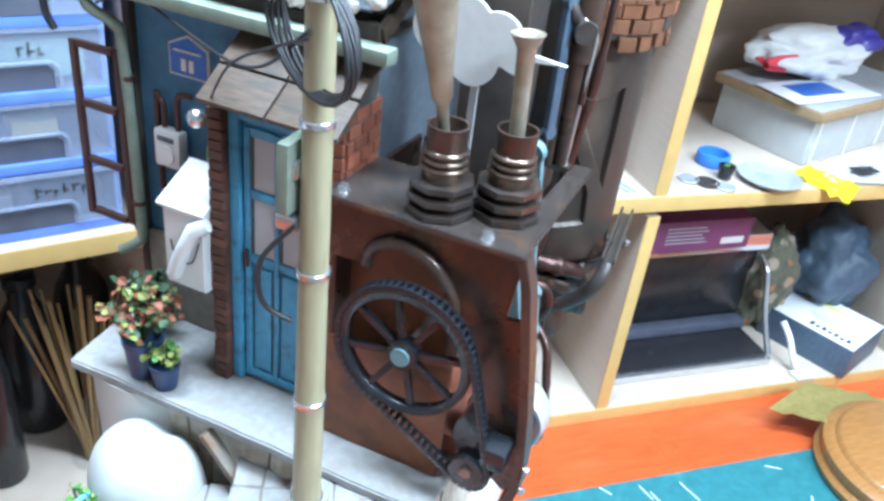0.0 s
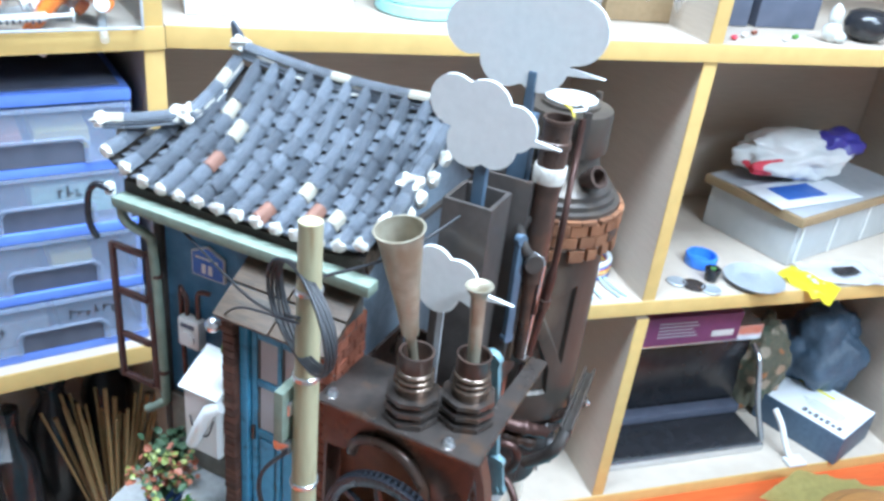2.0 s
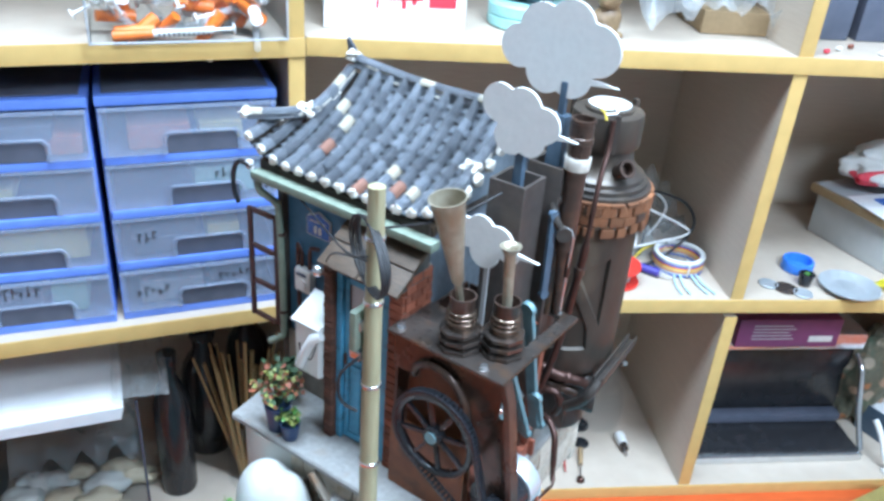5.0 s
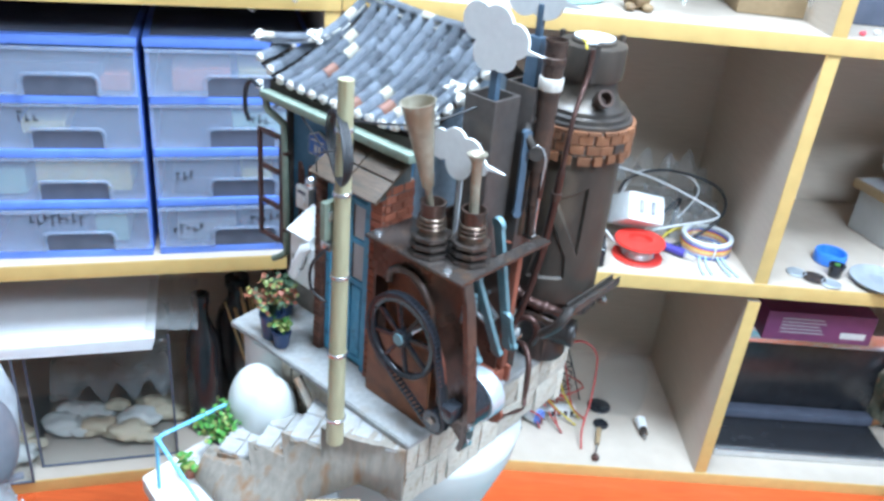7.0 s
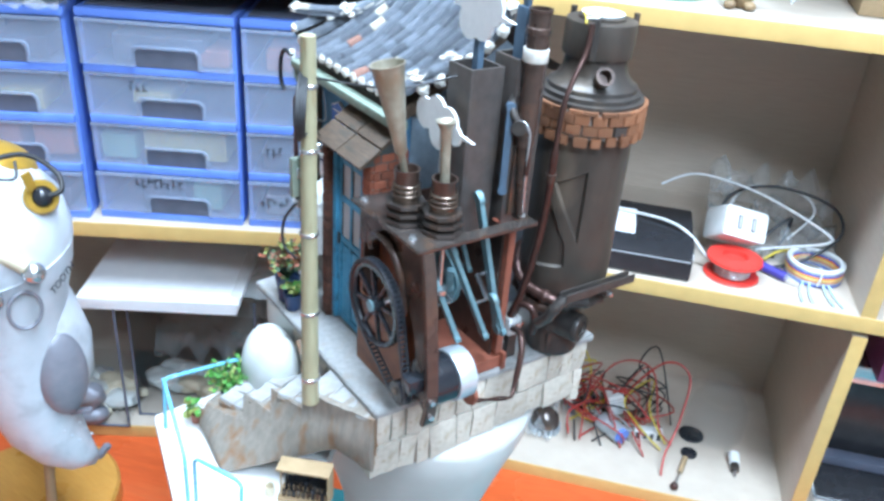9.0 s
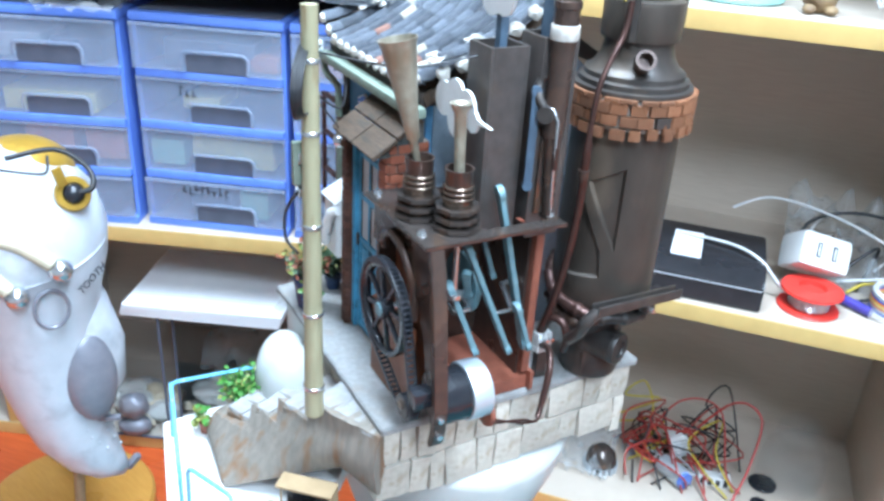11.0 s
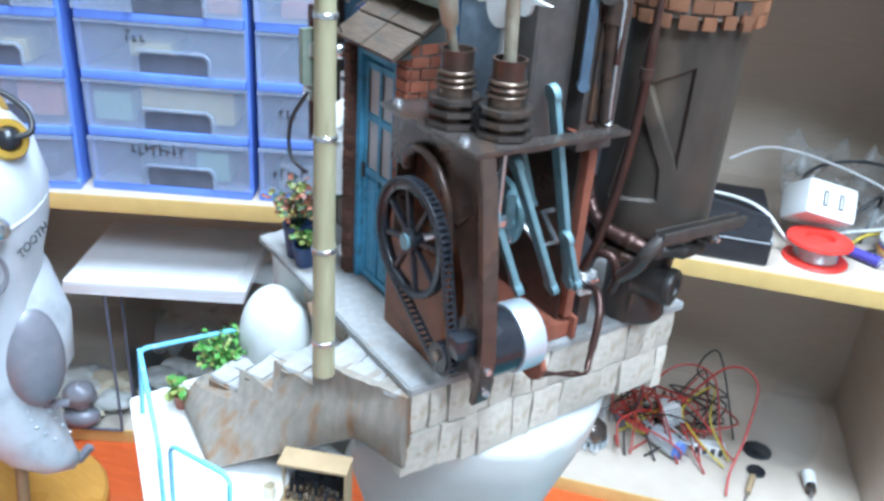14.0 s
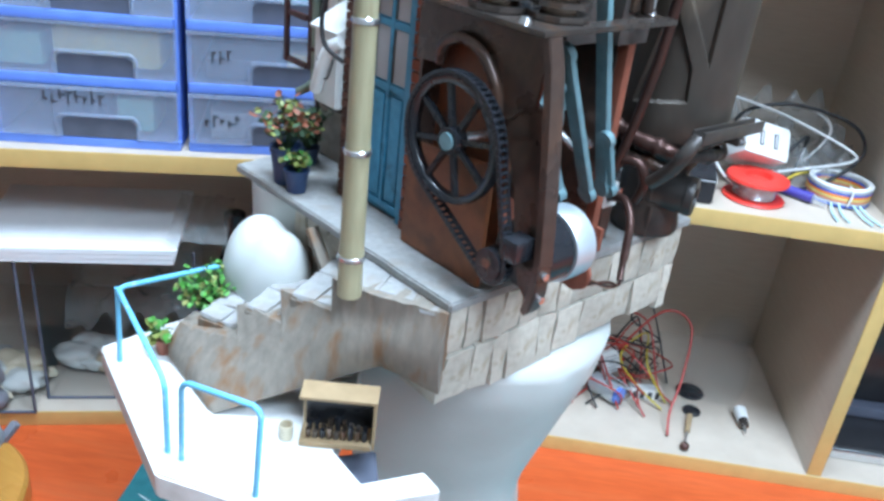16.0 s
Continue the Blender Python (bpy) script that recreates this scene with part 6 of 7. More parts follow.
def tank(x0, x1, y0):
    t = thing("glass_tank", LM, "small glass tank with dusty panes and pale shells", "tank", "glass tanks")
    y1, z0, z1 = y0 + 0.16, LOW + 0.0005, LOW + 0.178
    part("pane", box(x0, x1, y0, y0 + 0.002, z0, z1), GLASS, t)
    part("pane", box(x0, x0 + 0.002, y0 + 0.0022, y1, z0, z1), GLASS, t)
    part("pane", box(x1 - 0.002, x1, y0 + 0.0022, y1, z0, z1), GLASS, t)
    part("base", box(x0 + 0.0021, x1 - 0.0021, y0 + 0.0022, y1, z0, z0 + 0.002), GLASS, t)
    for p, q in (((x0, y0, z0), (x0, y0, z1)), ((x1, y0, z0), (x1, y0, z1)), ((x0, y0, z0 + 0.001), (x1, y0, z0 + 0.001))):
        part("edge", rod(p, q, 0.0016, n=6), DARKIN, t, "dark glass edge")
    return t


tank(-0.3515, -0.199, 0.022)
tank(-0.51, -0.358, -0.002)
random.seed(17)
for i in range(16):
    x = -0.335 + 0.125 * ((i * 0.618) % 1) if i < 9 else -0.44 + 0.075 * ((i * 0.618) % 1)
    y, z = (0.045 if i < 9 else 0.02) + random.uniform(0, 0.07), LOW + 0.0025
    s = thing("shell", LM, "knobbly pale shell lying in the tank", "shell", "shells")
    bm = bmesh.new()
    r = random.uniform(0.012, 0.021)
    blob(bm, (x, y, z + r * 0.62), r, (1.3, 0.9, 0.62), 3, 0.5)
    blob(bm, (x + r * random.choice((-1.1, 1.1)), y - r * 0.6, z + r * 0.42), r * 0.55, (1.5, 0.7, 0.62), 3, 0.5)
    part("shell_body", bm, random.choice((BONE, BONE, TOOTH, GREYPL)), s, smooth=True)
bag = thing("plastic_bag", LM, "clear crumpled plastic bag over the shells", "plastic bag")
part("film", sheet(((-0.345, 0.075, 0.83), (-0.205, 0.075, 0.83), (-0.205, 0.17, 0.9), (-0.345, 0.17, 0.9)), 18, 14, 0.03, seed=3.0), FILMBAG, bag, smooth=True)
stack = thing("paper_stack", LM, "stack of white paper on the glass tanks", "paper")
for k in range(3):
    part("sheet", box(-0.4 + 0.002 * k, -0.214 + 0.0015 * k, -0.006 + 0.001 * k, 0.14, 0.9462 + 0.0052 * k, 0.951 + 0.0052 * k, m=pose(0, 0, 0, 0, 0, 0.3 * (k % 3))), PAPERW, stack)
clearbag = thing("zip_bag", LM, "flat clear zip bag on the paper stack", "plastic bag")
part("film", sheet(((-0.22, -0.004, 0.972), (-0.165, -0.004, 0.967), (-0.165, 0.1, 0.972), (-0.22, 0.1, 0.974)), 10, 10, 0.006, seed=8.0), FILMBAG, clearbag)
for x, y, r, h in ((-0.163, 0.07, 0.021, 0.2), (-0.118, 0.14, 0.03, 0.18), (-0.06, 0.17, 0.028, 0.19)):
    b = thing("dark_bottle", LM @ pose(x, y, LOW + 0.0005), "dark brown glass bottle on the lower shelf", "bottle", "dark bottles")
    part("body", lathe([(r * 0.95, 0), (r, 0.004), (r, h * 0.62), (r * 0.85, h * 0.72), (r * 0.42, h * 0.84), (r * 0.42, h * 0.93)], 28), TRAYBLACK, b, smooth=True)
    part("cap", lathe([(r * 0.5, h * 0.93 + 0.0003), (r * 0.52, h * 0.94), (r * 0.52, h), (r * 0.46, h + 0.001)], 24), BLACKPL, b)
jar = thing("stick_jar", LM @ pose(-0.082, 0.056, LOW + 0.0005), "glass jar holding bamboo sticks", "jar")
part("glass", lathe([(0.022, 0), (0.024, 0.003), (0.024, 0.1), (0.0228, 0.1), (0.0225, 0.004)], 28), GLASS, jar, smooth=True)
random.seed(9)
for k in range(24):
    a, r = random.uniform(0, 6.28), 0.017 * math.sqrt(random.random())
    s = thing("bamboo_stick", LM @ pose(-0.082, 0.056, LOW + 0.0035), "thin brown bamboo stick in the jar", "stick", "bamboo sticks")
    lean = random.uniform(0.4, 1.5) * 0.03
    p, q = Vector((r * math.cos(a) * 0.5, r * math.sin(a) * 0.5, 0)), Vector((r * math.cos(a) + lean * math.cos(a), r * math.sin(a) * 0.8, random.uniform(0.16, 0.215)))
    part("cane", rod(p, q, random.uniform(0.0014, 0.0026), n=7), BAMBOOSTICK, s)

# ---------------------------------------------------------------- long shelf, middle board
bx = thing("black_adapter_box", RM, "glossy black box with a white paper label on the shelf", "box")
part("body", prism([(0.01, 0), (0.125, 0), (0.125, 0.034), (0.03, 0.034), (0.012, 0.024)], 0.178, 0.29, m=Matrix.Translation((0, 0, MID + 0.0005)) @ FACE_YZ, bevel=0.0015), TRAYBLACK, bx)
part("seam", box(0.18, 0.288, 0.0105, 0.0115, MID + 0.0225, MID + 0.0235), GREYPL, bx)
part("paper", box(0.196, 0.226, 0.036, 0.1, MID + 0.0348, MID + 0.0356, m=pose(0, 0, 0)), PAPERW, bx, "white paper label")
heap = thing("plastic_bag", RM, "crumpled clear plastic bag behind the cables", "plastic bag")
part("film", sheet(((0.31, 0.09, MID + 0.004), (0.455, 0.09, MID + 0.004), (0.455, 0.22, MID + 0.05), (0.31, 0.22, MID + 0.06)), 22, 16, 0.035, seed=5.0), FILMBAG, heap, smooth=True)
ch = thing("usb_charger", RM @ pose(0.338, 0.08, MID + 0.045, -34, 14, 18), "white plug-in charger with two dark sockets lying on cables", "charger")
part("body", box(-0.027, 0.027, -0.014, 0.03, -0.018, 0.018, 0.007), WHITEPL, ch)
for dx in (-0.0085, 0.0085):
    part("socket", box(dx - 0.0024, dx + 0.0024, -0.01435, -0.0139, -0.0075, 0.0075), INK, ch, "dark socket")
    part("tongue", box(dx - 0.0008, dx + 0.0008, -0.0147, -0.0144, -0.006, 0.006), WHITEPL, ch)


def cable(name, pts, r, material, label, steps=8, m=None):
    c = thing(name, m or RM, label, "cable")
    part("wire", tube(pts, r, 8, smooth_steps=steps), material, c, smooth=True)
    return c


Z = MID
cable("white_cable", [(0.2, 0.09, Z + 0.037), (0.255, 0.075, Z + 0.04), (0.285, 0.055, Z + 0.036), (0.312, 0.05, Z + 0.012), (0.345, 0.06, Z + 0.003)], 0.0016, WHITEWIRE, "white cable running over the black box")
cable("white_cable", [(0.25, 0.13, Z + 0.06), (0.29, 0.14, Z + 0.075), (0.36, 0.13, Z + 0.066), (0.43, 0.1, Z + 0.045), (0.437, 0.095, Z + 0.034), (0.4, 0.1, Z + 0.02), (0.365, 0.1, Z + 0.01)], 0.0015, WHITEWIRE, "white cable in loose loops on the shelf")
cable("white_cable", [(0.33, 0.15, Z + 0.03), (0.35, 0.16, Z + 0.06), (0.4, 0.15, Z + 0.068), (0.425, 0.14, Z + 0.05), (0.4, 0.12, Z + 0.02)], 0.0015, WHITEWIRE, "white cable in loose loops on the shelf")
cable("black_cable", [(0.318, 0.11, Z + 0.02), (0.33, 0.14, Z + 0.055), (0.38, 0.15, Z + 0.07), (0.44, 0.135, Z + 0.062), (0.452, 0.11, Z + 0.04), (0.42, 0.09, Z + 0.014), (0.38, 0.075, Z + 0.003), (0.34, 0.078, Z + 0.003)], 0.0018, BLACKWIRE, "black cable looped behind the charger")
cable("black_cable", [(0.365, 0.1, Z + 0.02), (0.395, 0.12, Z + 0.045), (0.4, 0.13, Z + 0.03), (0.385, 0.1, Z + 0.003)], 0.0018, BLACKWIRE, "black cable looped behind the charger")
cable("yellow_cable", [(0.375, 0.09, Z + 0.004), (0.39, 0.1, Z + 0.012), (0.41, 0.105, Z + 0.016)], 0.0016, YELLOWWIRE, "short yellow wire beside the charger")
sp = thing("solder_spool", RM @ pose(0.336, 0.046, MID + 0.0005), "red plastic spool wound with solder wire", "spool")
part("flange", lathe([(0.008, 0), (0.029, 0), (0.0298, 0.001), (0.029, 0.0022), (0.008, 0.0024)], 36), REDPL, sp)
part("flange", lathe([(0.013, 0.0185), (0.0292, 0.0185), (0.03, 0.0195), (0.0292, 0.022), (0.0135, 0.0235), (0.012, 0.012)], 36), REDPL, sp)
for k in range(7):
    part("solder_turn", tube([(0.019 * math.cos(a), 0.019 * math.sin(a), 0.0038 + 0.0022 * k) for a in [2 * math.pi * j / 28 for j in range(28)]], 0.0011, 6, closed=True), STEEL, sp, "bright solder turn", smooth=True)
part("core", rod((0, 0, 0.0026), (0, 0, 0.0184), 0.0185, n=28), STEEL, sp)
kn = thing("marker_pen", RM @ pose(0.384, 0.057, MID + 0.0062, 0, 0, -38), "short violet pen with a clear tip", "pen")
part("barrel", rod((-0.024, 0, 0), (0.012, 0, 0), 0.0052, n=14), VIOLETPL, kn)
part("tip", rod((0.012, 0, 0), (0.026, 0, -0.001), 0.0046, 0.003, n=12), FILMBAG, kn)
rb = thing("ribbon_cable_roll", RM @ pose(0.426, 0.078, MID + 0.0008), "roll of rainbow ribbon cable tied with white wire", "cable roll")
cols = (BLUEWIRE, GREYPL, REDC, YELLOWC, ORANGEPL, BLUEWIRE, GREYPL, WHITEWIRE)
for k, c in enumerate(cols):
    for j, rr in enumerate((0.0295, 0.0265)):
        part("strand", tube([(rr * math.cos(a), rr * math.sin(a), 0.0016 + 0.0024 * k) for a in [2 * math.pi * i / 32 for i in range(32)]], 0.00135, 6, closed=True), c, rb, smooth=True)
part("tie", tube([(0.0, -0.032, 0.003), (0.001, -0.0325, 0.018), (0.0, -0.024, 0.021)], 0.001, 6, smooth_steps=3), WHITEWIRE, rb)
for dx in (-0.015, -0.008, 0.006, 0.012):
    part("loose_end", tube([(dx, -0.03, 0.004), (dx * 1.3, -0.05, 0.002), (dx * 1.5 + 0.003, -0.068, 0.0015)], 0.0012, 6, smooth_steps=4), clear_mat("pale_blue_wire", (0.5, 0.75, 0.85), 0.4, 0.1) if dx == -0.015 else bpy.data.materials["pale_blue_wire"], rb)
# right-hand bay
cap = thing("bottle_cap", RM @ pose(0.579, 0.072, MID + 0.0005), "bright blue plastic screw cap on the shelf", "cap")
part("ring", lathe([(0.0185, 0), (0.019, 0.001), (0.019, 0.012), (0.0182, 0.0135), (0.0155, 0.0135), (0.0152, 0.003)], 36), CYANPL, cap)
tp = thing("tiny_pot", RM @ pose(0.569, 0.034, MID + 0.0005), "tiny dark brown pot with a green sprout", "pot")
part("pot", lathe([(0.0068, 0), (0.009, 0.013), (0.0095, 0.0132), (0.0095, 0.0155), (0.0078, 0.0155), (0.007, 0.01)], 22), BLACKPL, tp)
part("sprout", blob(bmesh.new(), (0, 0, 0.0155), 0.003, (1.2, 1, 0.7), 2, 0.4), LEAF, tp)
for x, y, r in ((0.524, 0.034, 0.0115), (0.541, 0.024, 0.0135), (0.556, 0.012, 0.0115)):
    c = thing("metal_disc", RM @ pose(x, y, MID + 0.0005), "flat dull steel disc on the shelf", "disc", "metal discs")
    part("disc", lathe([(r * 0.9, 0), (r, 0.0008), (r, 0.002), (r * 0.92, 0.0026), (r * 0.6, 0.0022)], 28), PLATE if r > 0.012 else ZINC, c)
dish = thing("foil_dish", RM @ pose(0.619, 0.022, MID + 0.0005), "shallow shiny foil dish on the shelf", "dish")
part("rim", lathe([(0.02, 0), (0.026, 0.0006), (0.033, 0.006), (0.0355, 0.0068), (0.0355, 0.0075), (0.0325, 0.0068), (0.0255, 0.0014), (0.0195, 0.001)], 40), ZINC, dish, smooth=True)
part("glass_piece", box(-0.006, 0.006, -0.003, 0.018, 0.0012, 0.014, 0.002), GLASS, dish)
yb = thing("yellow_packet", RM, "yellow and white crumpled packet hanging over the shelf edge", "packet")
part("film", sheet(((0.655, 0.03, MID + 0.006), (0.688, -0.03, MID - 0.004), (0.715, -0.012, MID + 0.008), (0.69, 0.045, MID + 0.007)), 10, 10, 0.006, 0.001, 2.0), YELLOWBAG, yb, smooth=True)
part("white_film", sheet(((0.69, 0.005, MID + 0.006), (0.79, -0.008, MID + 0.004), (0.79, 0.05, MID + 0.006), (0.695, 0.05, MID + 0.008)), 10, 10, 0.006, 0.001, 6.0), PAPERW, yb, smooth=True)
part("dark_print", box(0.732, 0.765, 0.012, 0.028, MID + 0.0105, MID + 0.011, m=pose(0, 0, 0)), BLACKPL, yb)
gb = thing("storage_box", RM @ pose(0.69, 0.055, MID + 0.0005, 0, 0, 18), "milky clear storage box with a wood-edged lid", "box")
part("body", box(0, 0.235, 0, 0.13, 0, 0.056, 0.003), clear_mat("milky_box", (0.55, 0.56, 0.55), 0.4, 0.15), gb)
for x in (0.012, 0.085, 0.16, 0.225):
    part("rib", box(x - 0.0022, x + 0.0022, -0.0022, -0.0002, 0.002, 0.054, 0.001), WHITEPL, gb)
part("lid", box(-0.008, 0.243, -0.008, 0.138, 0.0565, 0.0675, 0.001), CARD, gb, "wood-edged lid")
part("lid_top", box(-0.004, 0.239, -0.004, 0.134, 0.0677, 0.0685), GREYPL, gb, "grey lid top")
pp = thing("printed_sheet", RM @ pose(0.67, 0.075, MID + 0.0703, 0, 0, 10), "white printed sheet with a blue picture on the box", "paper")
part("sheet", box(0, 0.145, -0.005, 0.06, 0, 0.001), PAPERW, pp)
part("picture", box(0.03, 0.1, 0.012, 0.048, 0.0011, 0.0014), SIGNBLUE, pp, "blue printed picture")
bagm = thing("shopping_bag", RM @ pose(0.755, 0.17, MID + 0.0705), "crumpled white plastic bag with red and blue print", "plastic bag")
bm = bmesh.new()
blob(bm, (0, 0, 0.03), 0.06, (1.35, 0.75, 0.5), 5, 0.3, folds=0.12)
part("bag", bm, WHITEPL, bagm, smooth=True)
part("red_print", blob(bmesh.new(), (-0.05, -0.022, 0.022), 0.021, (1.6, 0.75, 0.5), 4, 0.5), PRINTRED, bagm, smooth=True)
part("blue_print", blob(bmesh.new(), (0.05, -0.012, 0.046), 0.03, (1.2, 0.75, 0.62), 4, 0.5), VIOLETPL, bagm, smooth=True)

# ---------------------------------------------------------------- long shelf, lowest board
tray = thing("toaster_tray", RM, "black enamel tray box with bright steel rims on the lower shelf", "tray")
part("base", box(0.497, 0.742, 0.036, 0.21, LOW + 0.0005, LOW + 0.012, 0.004), STEEL, tray, "bright steel rim")
part("floor", box(0.502, 0.737, 0.042, 0.2, LOW + 0.0122, LOW + 0.016), TRAYBLACK, tray)
part("back", box(0.5, 0.74, 0.12, 0.2, LOW + 0.0165, LOW + 0.14, 0.004), TRAYBLACK, tray)
part("front_lip", box(0.5, 0.74, 0.1, 0.119, LOW + 0.0165, LOW + 0.03, 0.004), DARKIN, tray)
part("top_band", box(0.499, 0.741, 0.105, 0.2, LOW + 0.1405, LOW + 0.166, 0.006), STEEL, tray, "bright steel top band")
part("side_arm", tube([(0.742, 0.045, LOW + 0.012), (0.742, 0.075, LOW + 0.06), (0.742, 0.095, LOW + 0.11), (0.742, 0.115, LOW + 0.125)], 0.004, 8, smooth_steps=5), STEEL, tray, smooth=True)
pb = thing("purple_carton", RM @ pose(0.53, 0.075, LOW + 0.168), "flat purple carton with faint white print", "carton")
part("body", box(0, 0.142, 0, 0.11, 0, 0.042, 0.001), PURPLE, pb)
for k in range(5):
    part("print_line", box(0.02, 0.078 - 0.004 * (k % 3), -0.0006, -0.0001, 0.012 + 0.005 * k, 0.0135 + 0.005 * k), GREYPL, pb)
part("logo", box(0.1, 0.133, -0.0006, -0.0001, 0.008, 0.017, 0.0002), WHITEPL, pb, "white logo shape")
tin = thing("floral_pouch", RM @ pose(0.775, 0.13, LOW + 0.0005), "slumped cloth pouch with a faded floral print", "pouch")
bm = bmesh.new()
blob(bm, (0, 0, 0.078), 0.078, (0.52, 0.42, 1.0), 5, 0.25, folds=0.18)
part("cloth", bm, CLOTH, tin, smooth=True)
ct = thing("paper_carton", RM @ pose(0.826, -0.008, LOW + 0.0005, 0, 0, 24), "grey-sided carton with a white printed top on the lower shelf", "carton")
part("body", box(0, 0.1, 0.0, 0.128, 0, 0.045, 0.001), SLIDEBLUE, ct)
part("top_sheet", box(0.001, 0.099, 0.001, 0.127, 0.0452, 0.0458), PAPERW, ct, "white printed top")
for k in range(7):
    part("print_bar", box(0.011, 0.021 - 0.003 * (k % 2), 0.012 + 0.0085 * k, 0.0175 + 0.0085 * k, 0.046, 0.0462), INK, ct)
for k in range(4):
    part("print_line", box(0.03 + 0.006 * k, 0.032 + 0.006 * k, 0.02, 0.07 + 0.006 * (k % 3), 0.046, 0.0462), GREYPL, ct)
part("yellow_stripe", box(0.074, 0.08, 0.05, 0.125, 0.046, 0.0462), YELLOWBAG, ct)
db = thing("dark_film_bag", RM @ pose(0.885, 0.14, LOW + 0.0005), "crumpled dark grey-blue plastic bag behind the cartons", "plastic bag")
part("bag", blob(bmesh.new(), (0, 0, 0.085), 0.08, (0.75, 0.7, 1.0), 5, 0.3, folds=0.14), SLIDEBLUE, db, smooth=True)
clip = thing("white_clip", RM, "white plastic clip lying before the tray", "clip")
part("body", tube([(0.752, 0.05, LOW + 0.062), (0.757, 0.034, LOW + 0.045), (0.764, 0.018, LOW + 0.014), (0.772, 0.008, LOW + 0.004)], 0.0042, 8, smooth_steps=4), WHITEPL, clip, smooth=True)
part("jaw", box(0.758, 0.786, -0.002, 0.016, LOW + 0.0006, LOW + 0.006, 0.002), WHITEPL, clip)
lf = thing("dry_leaf", RM, "large dull yellow leaf lying on the table by the shelf", "leaf")
part("blade", sheet(((0.66, -0.06, 0.79), (0.74, -0.105, 0.785), (0.88, -0.06, 0.765), (0.74, -0.03, 0.795)), 10, 8, 0.01, 0.001, 4.0), mat("dull_yellow_leaf", (0.46, 0.39, 0.14), (0.38, 0.32, 0.11), 0.6), lf, smooth=True)
wd = thing("turned_wood_base", RM, "round turned wooden base on the cutting mat", "stand")
part("disc", lathe([(0.1, 0.7537), (0.108, 0.756), (0.11, 0.764), (0.106, 0.768), (0.104, 0.77), (0.106, 0.775), (0.106, 0.784), (0.102, 0.787), (0.094, 0.789), (0.091, 0.794), (0.088, 0.7955)], 64, m=Matrix.Translation((0.79, -0.17, 0))), WOODP, wd)

# clutter under the middle board
random.seed(77)
for k in range(20):
    mt = random.choice((REDWIRE, BLACKWIRE, REDWIRE, COPPER, REDWIRE, REDWIRE, YELLOWWIRE, COPPER, BLACKWIRE, GREYPL))
    c = Vector((random.uniform(0.19, 0.29), random.uniform(0.09, 0.17), LOW))
    pts = []
    for j in range(6):
        pts.append(c + Vector((random.uniform(-0.04, 0.05), random.uniform(-0.045, 0.04), 0.003 + (random.uniform(0.006, 0.06) * (1.5 - k / 20) if 0 < j < 5 else 0))))
    w = thing("loose_wire", RM, "thin loose coloured wire in a tangle on the lower shelf", "wire", "tangled wires")
    part("wire", tube(pts, 0.0012, 6, smooth_steps=6), mt, w, smooth=True)
cable("red_wire", [(0.25, 0.12, LOW + 0.03), (0.3, 0.13, LOW + 0.1), (0.335, 0.12, LOW + 0.095), (0.33, 0.08, LOW + 0.05), (0.318, 0.05, LOW + 0.02), (0.316, 0.028, LOW + 0.003)], 0.0015, REDWIRE, "red test lead standing in an arc")
cable("red_wire", [(0.2, 0.1, LOW + 0.02), (0.24, 0.13, LOW + 0.085), (0.29, 0.14, LOW + 0.08), (0.31, 0.1, LOW + 0.02), (0.33, 0.09, LOW + 0.003)], 0.0012, REDWIRE, "red wire arching over the clutter")
tb = thing("terminal_strip", RM @ pose(0.298, 0.1, LOW + 0.0005, 0, 0, 6), "white terminal strip with dark slots", "terminal strip")
part("body", box(-0.019, 0.019, -0.007, 0.007, 0, 0.013, 0.001), WHITEPL, tb)
for k in range(4):
    part("slot", box(-0.016 + 0.009 * k, -0.011 + 0.009 * k, -0.0074, -0.0068, 0.002, 0.011), INK, tb)
mb = thing("small_motor", RM @ pose(0.25, 0.088, LOW + 0.0125, 0, 0, -40), "small steel motor on the lower shelf", "motor")
part("can", rod((-0.018, 0, 0), (0.016, 0, 0), 0.012, n=24), ZINC, mb)
part("end", rod((0.0162, 0, 0), (0.021, 0, 0), 0.0105, n=24), BLUEPL, mb)
part("shaft", rod((0.021, 0, 0), (0.03, 0, 0), 0.0014, n=8), STEEL, mb)
cn = thing("connector_block", RM @ pose(0.262, 0.12, LOW + 0.0005, 0, -20, 15), "white connector block among the wires", "connector")
part("body", box(-0.012, 0.012, -0.008, 0.008, 0.02, 0.052, 0.002), WHITEPL, cn)
for k in range(5):
    part("line", box(-0.01, 0.01, -0.0086, -0.0081, 0.024 + 0.005 * k, 0.0255 + 0.005 * k), GREYPL, cn)
gear = thing("crown_gear", RM @ pose(0.163, 0.075, LOW + 0.0005), "dull metal crown gear with many teeth", "gear")
part("cap", lathe([(0.018, 0.008), (0.0195, 0.01), (0.017, 0.022), (0.009, 0.03), (0.004, 0.031)], 30), PLATE, gear, smooth=True)
for k in range(18):
    a = 20 * k
    part("tooth", box(0.0165, 0.0215, -0.0018, 0.0018, 0, 0.0095, 0.0006, m=pose(0, 0, 0, 0, 0, a)), ZINC, gear)
pen = thing("thin_probe", RM, "thin dark steel probe on the lower shelf", "probe")
part("needle", rod((0.205, 0.06, LOW + 0.0025), (0.2, 0.085, LOW + 0.016), 0.0016, n=8), DARKIRON, pen)
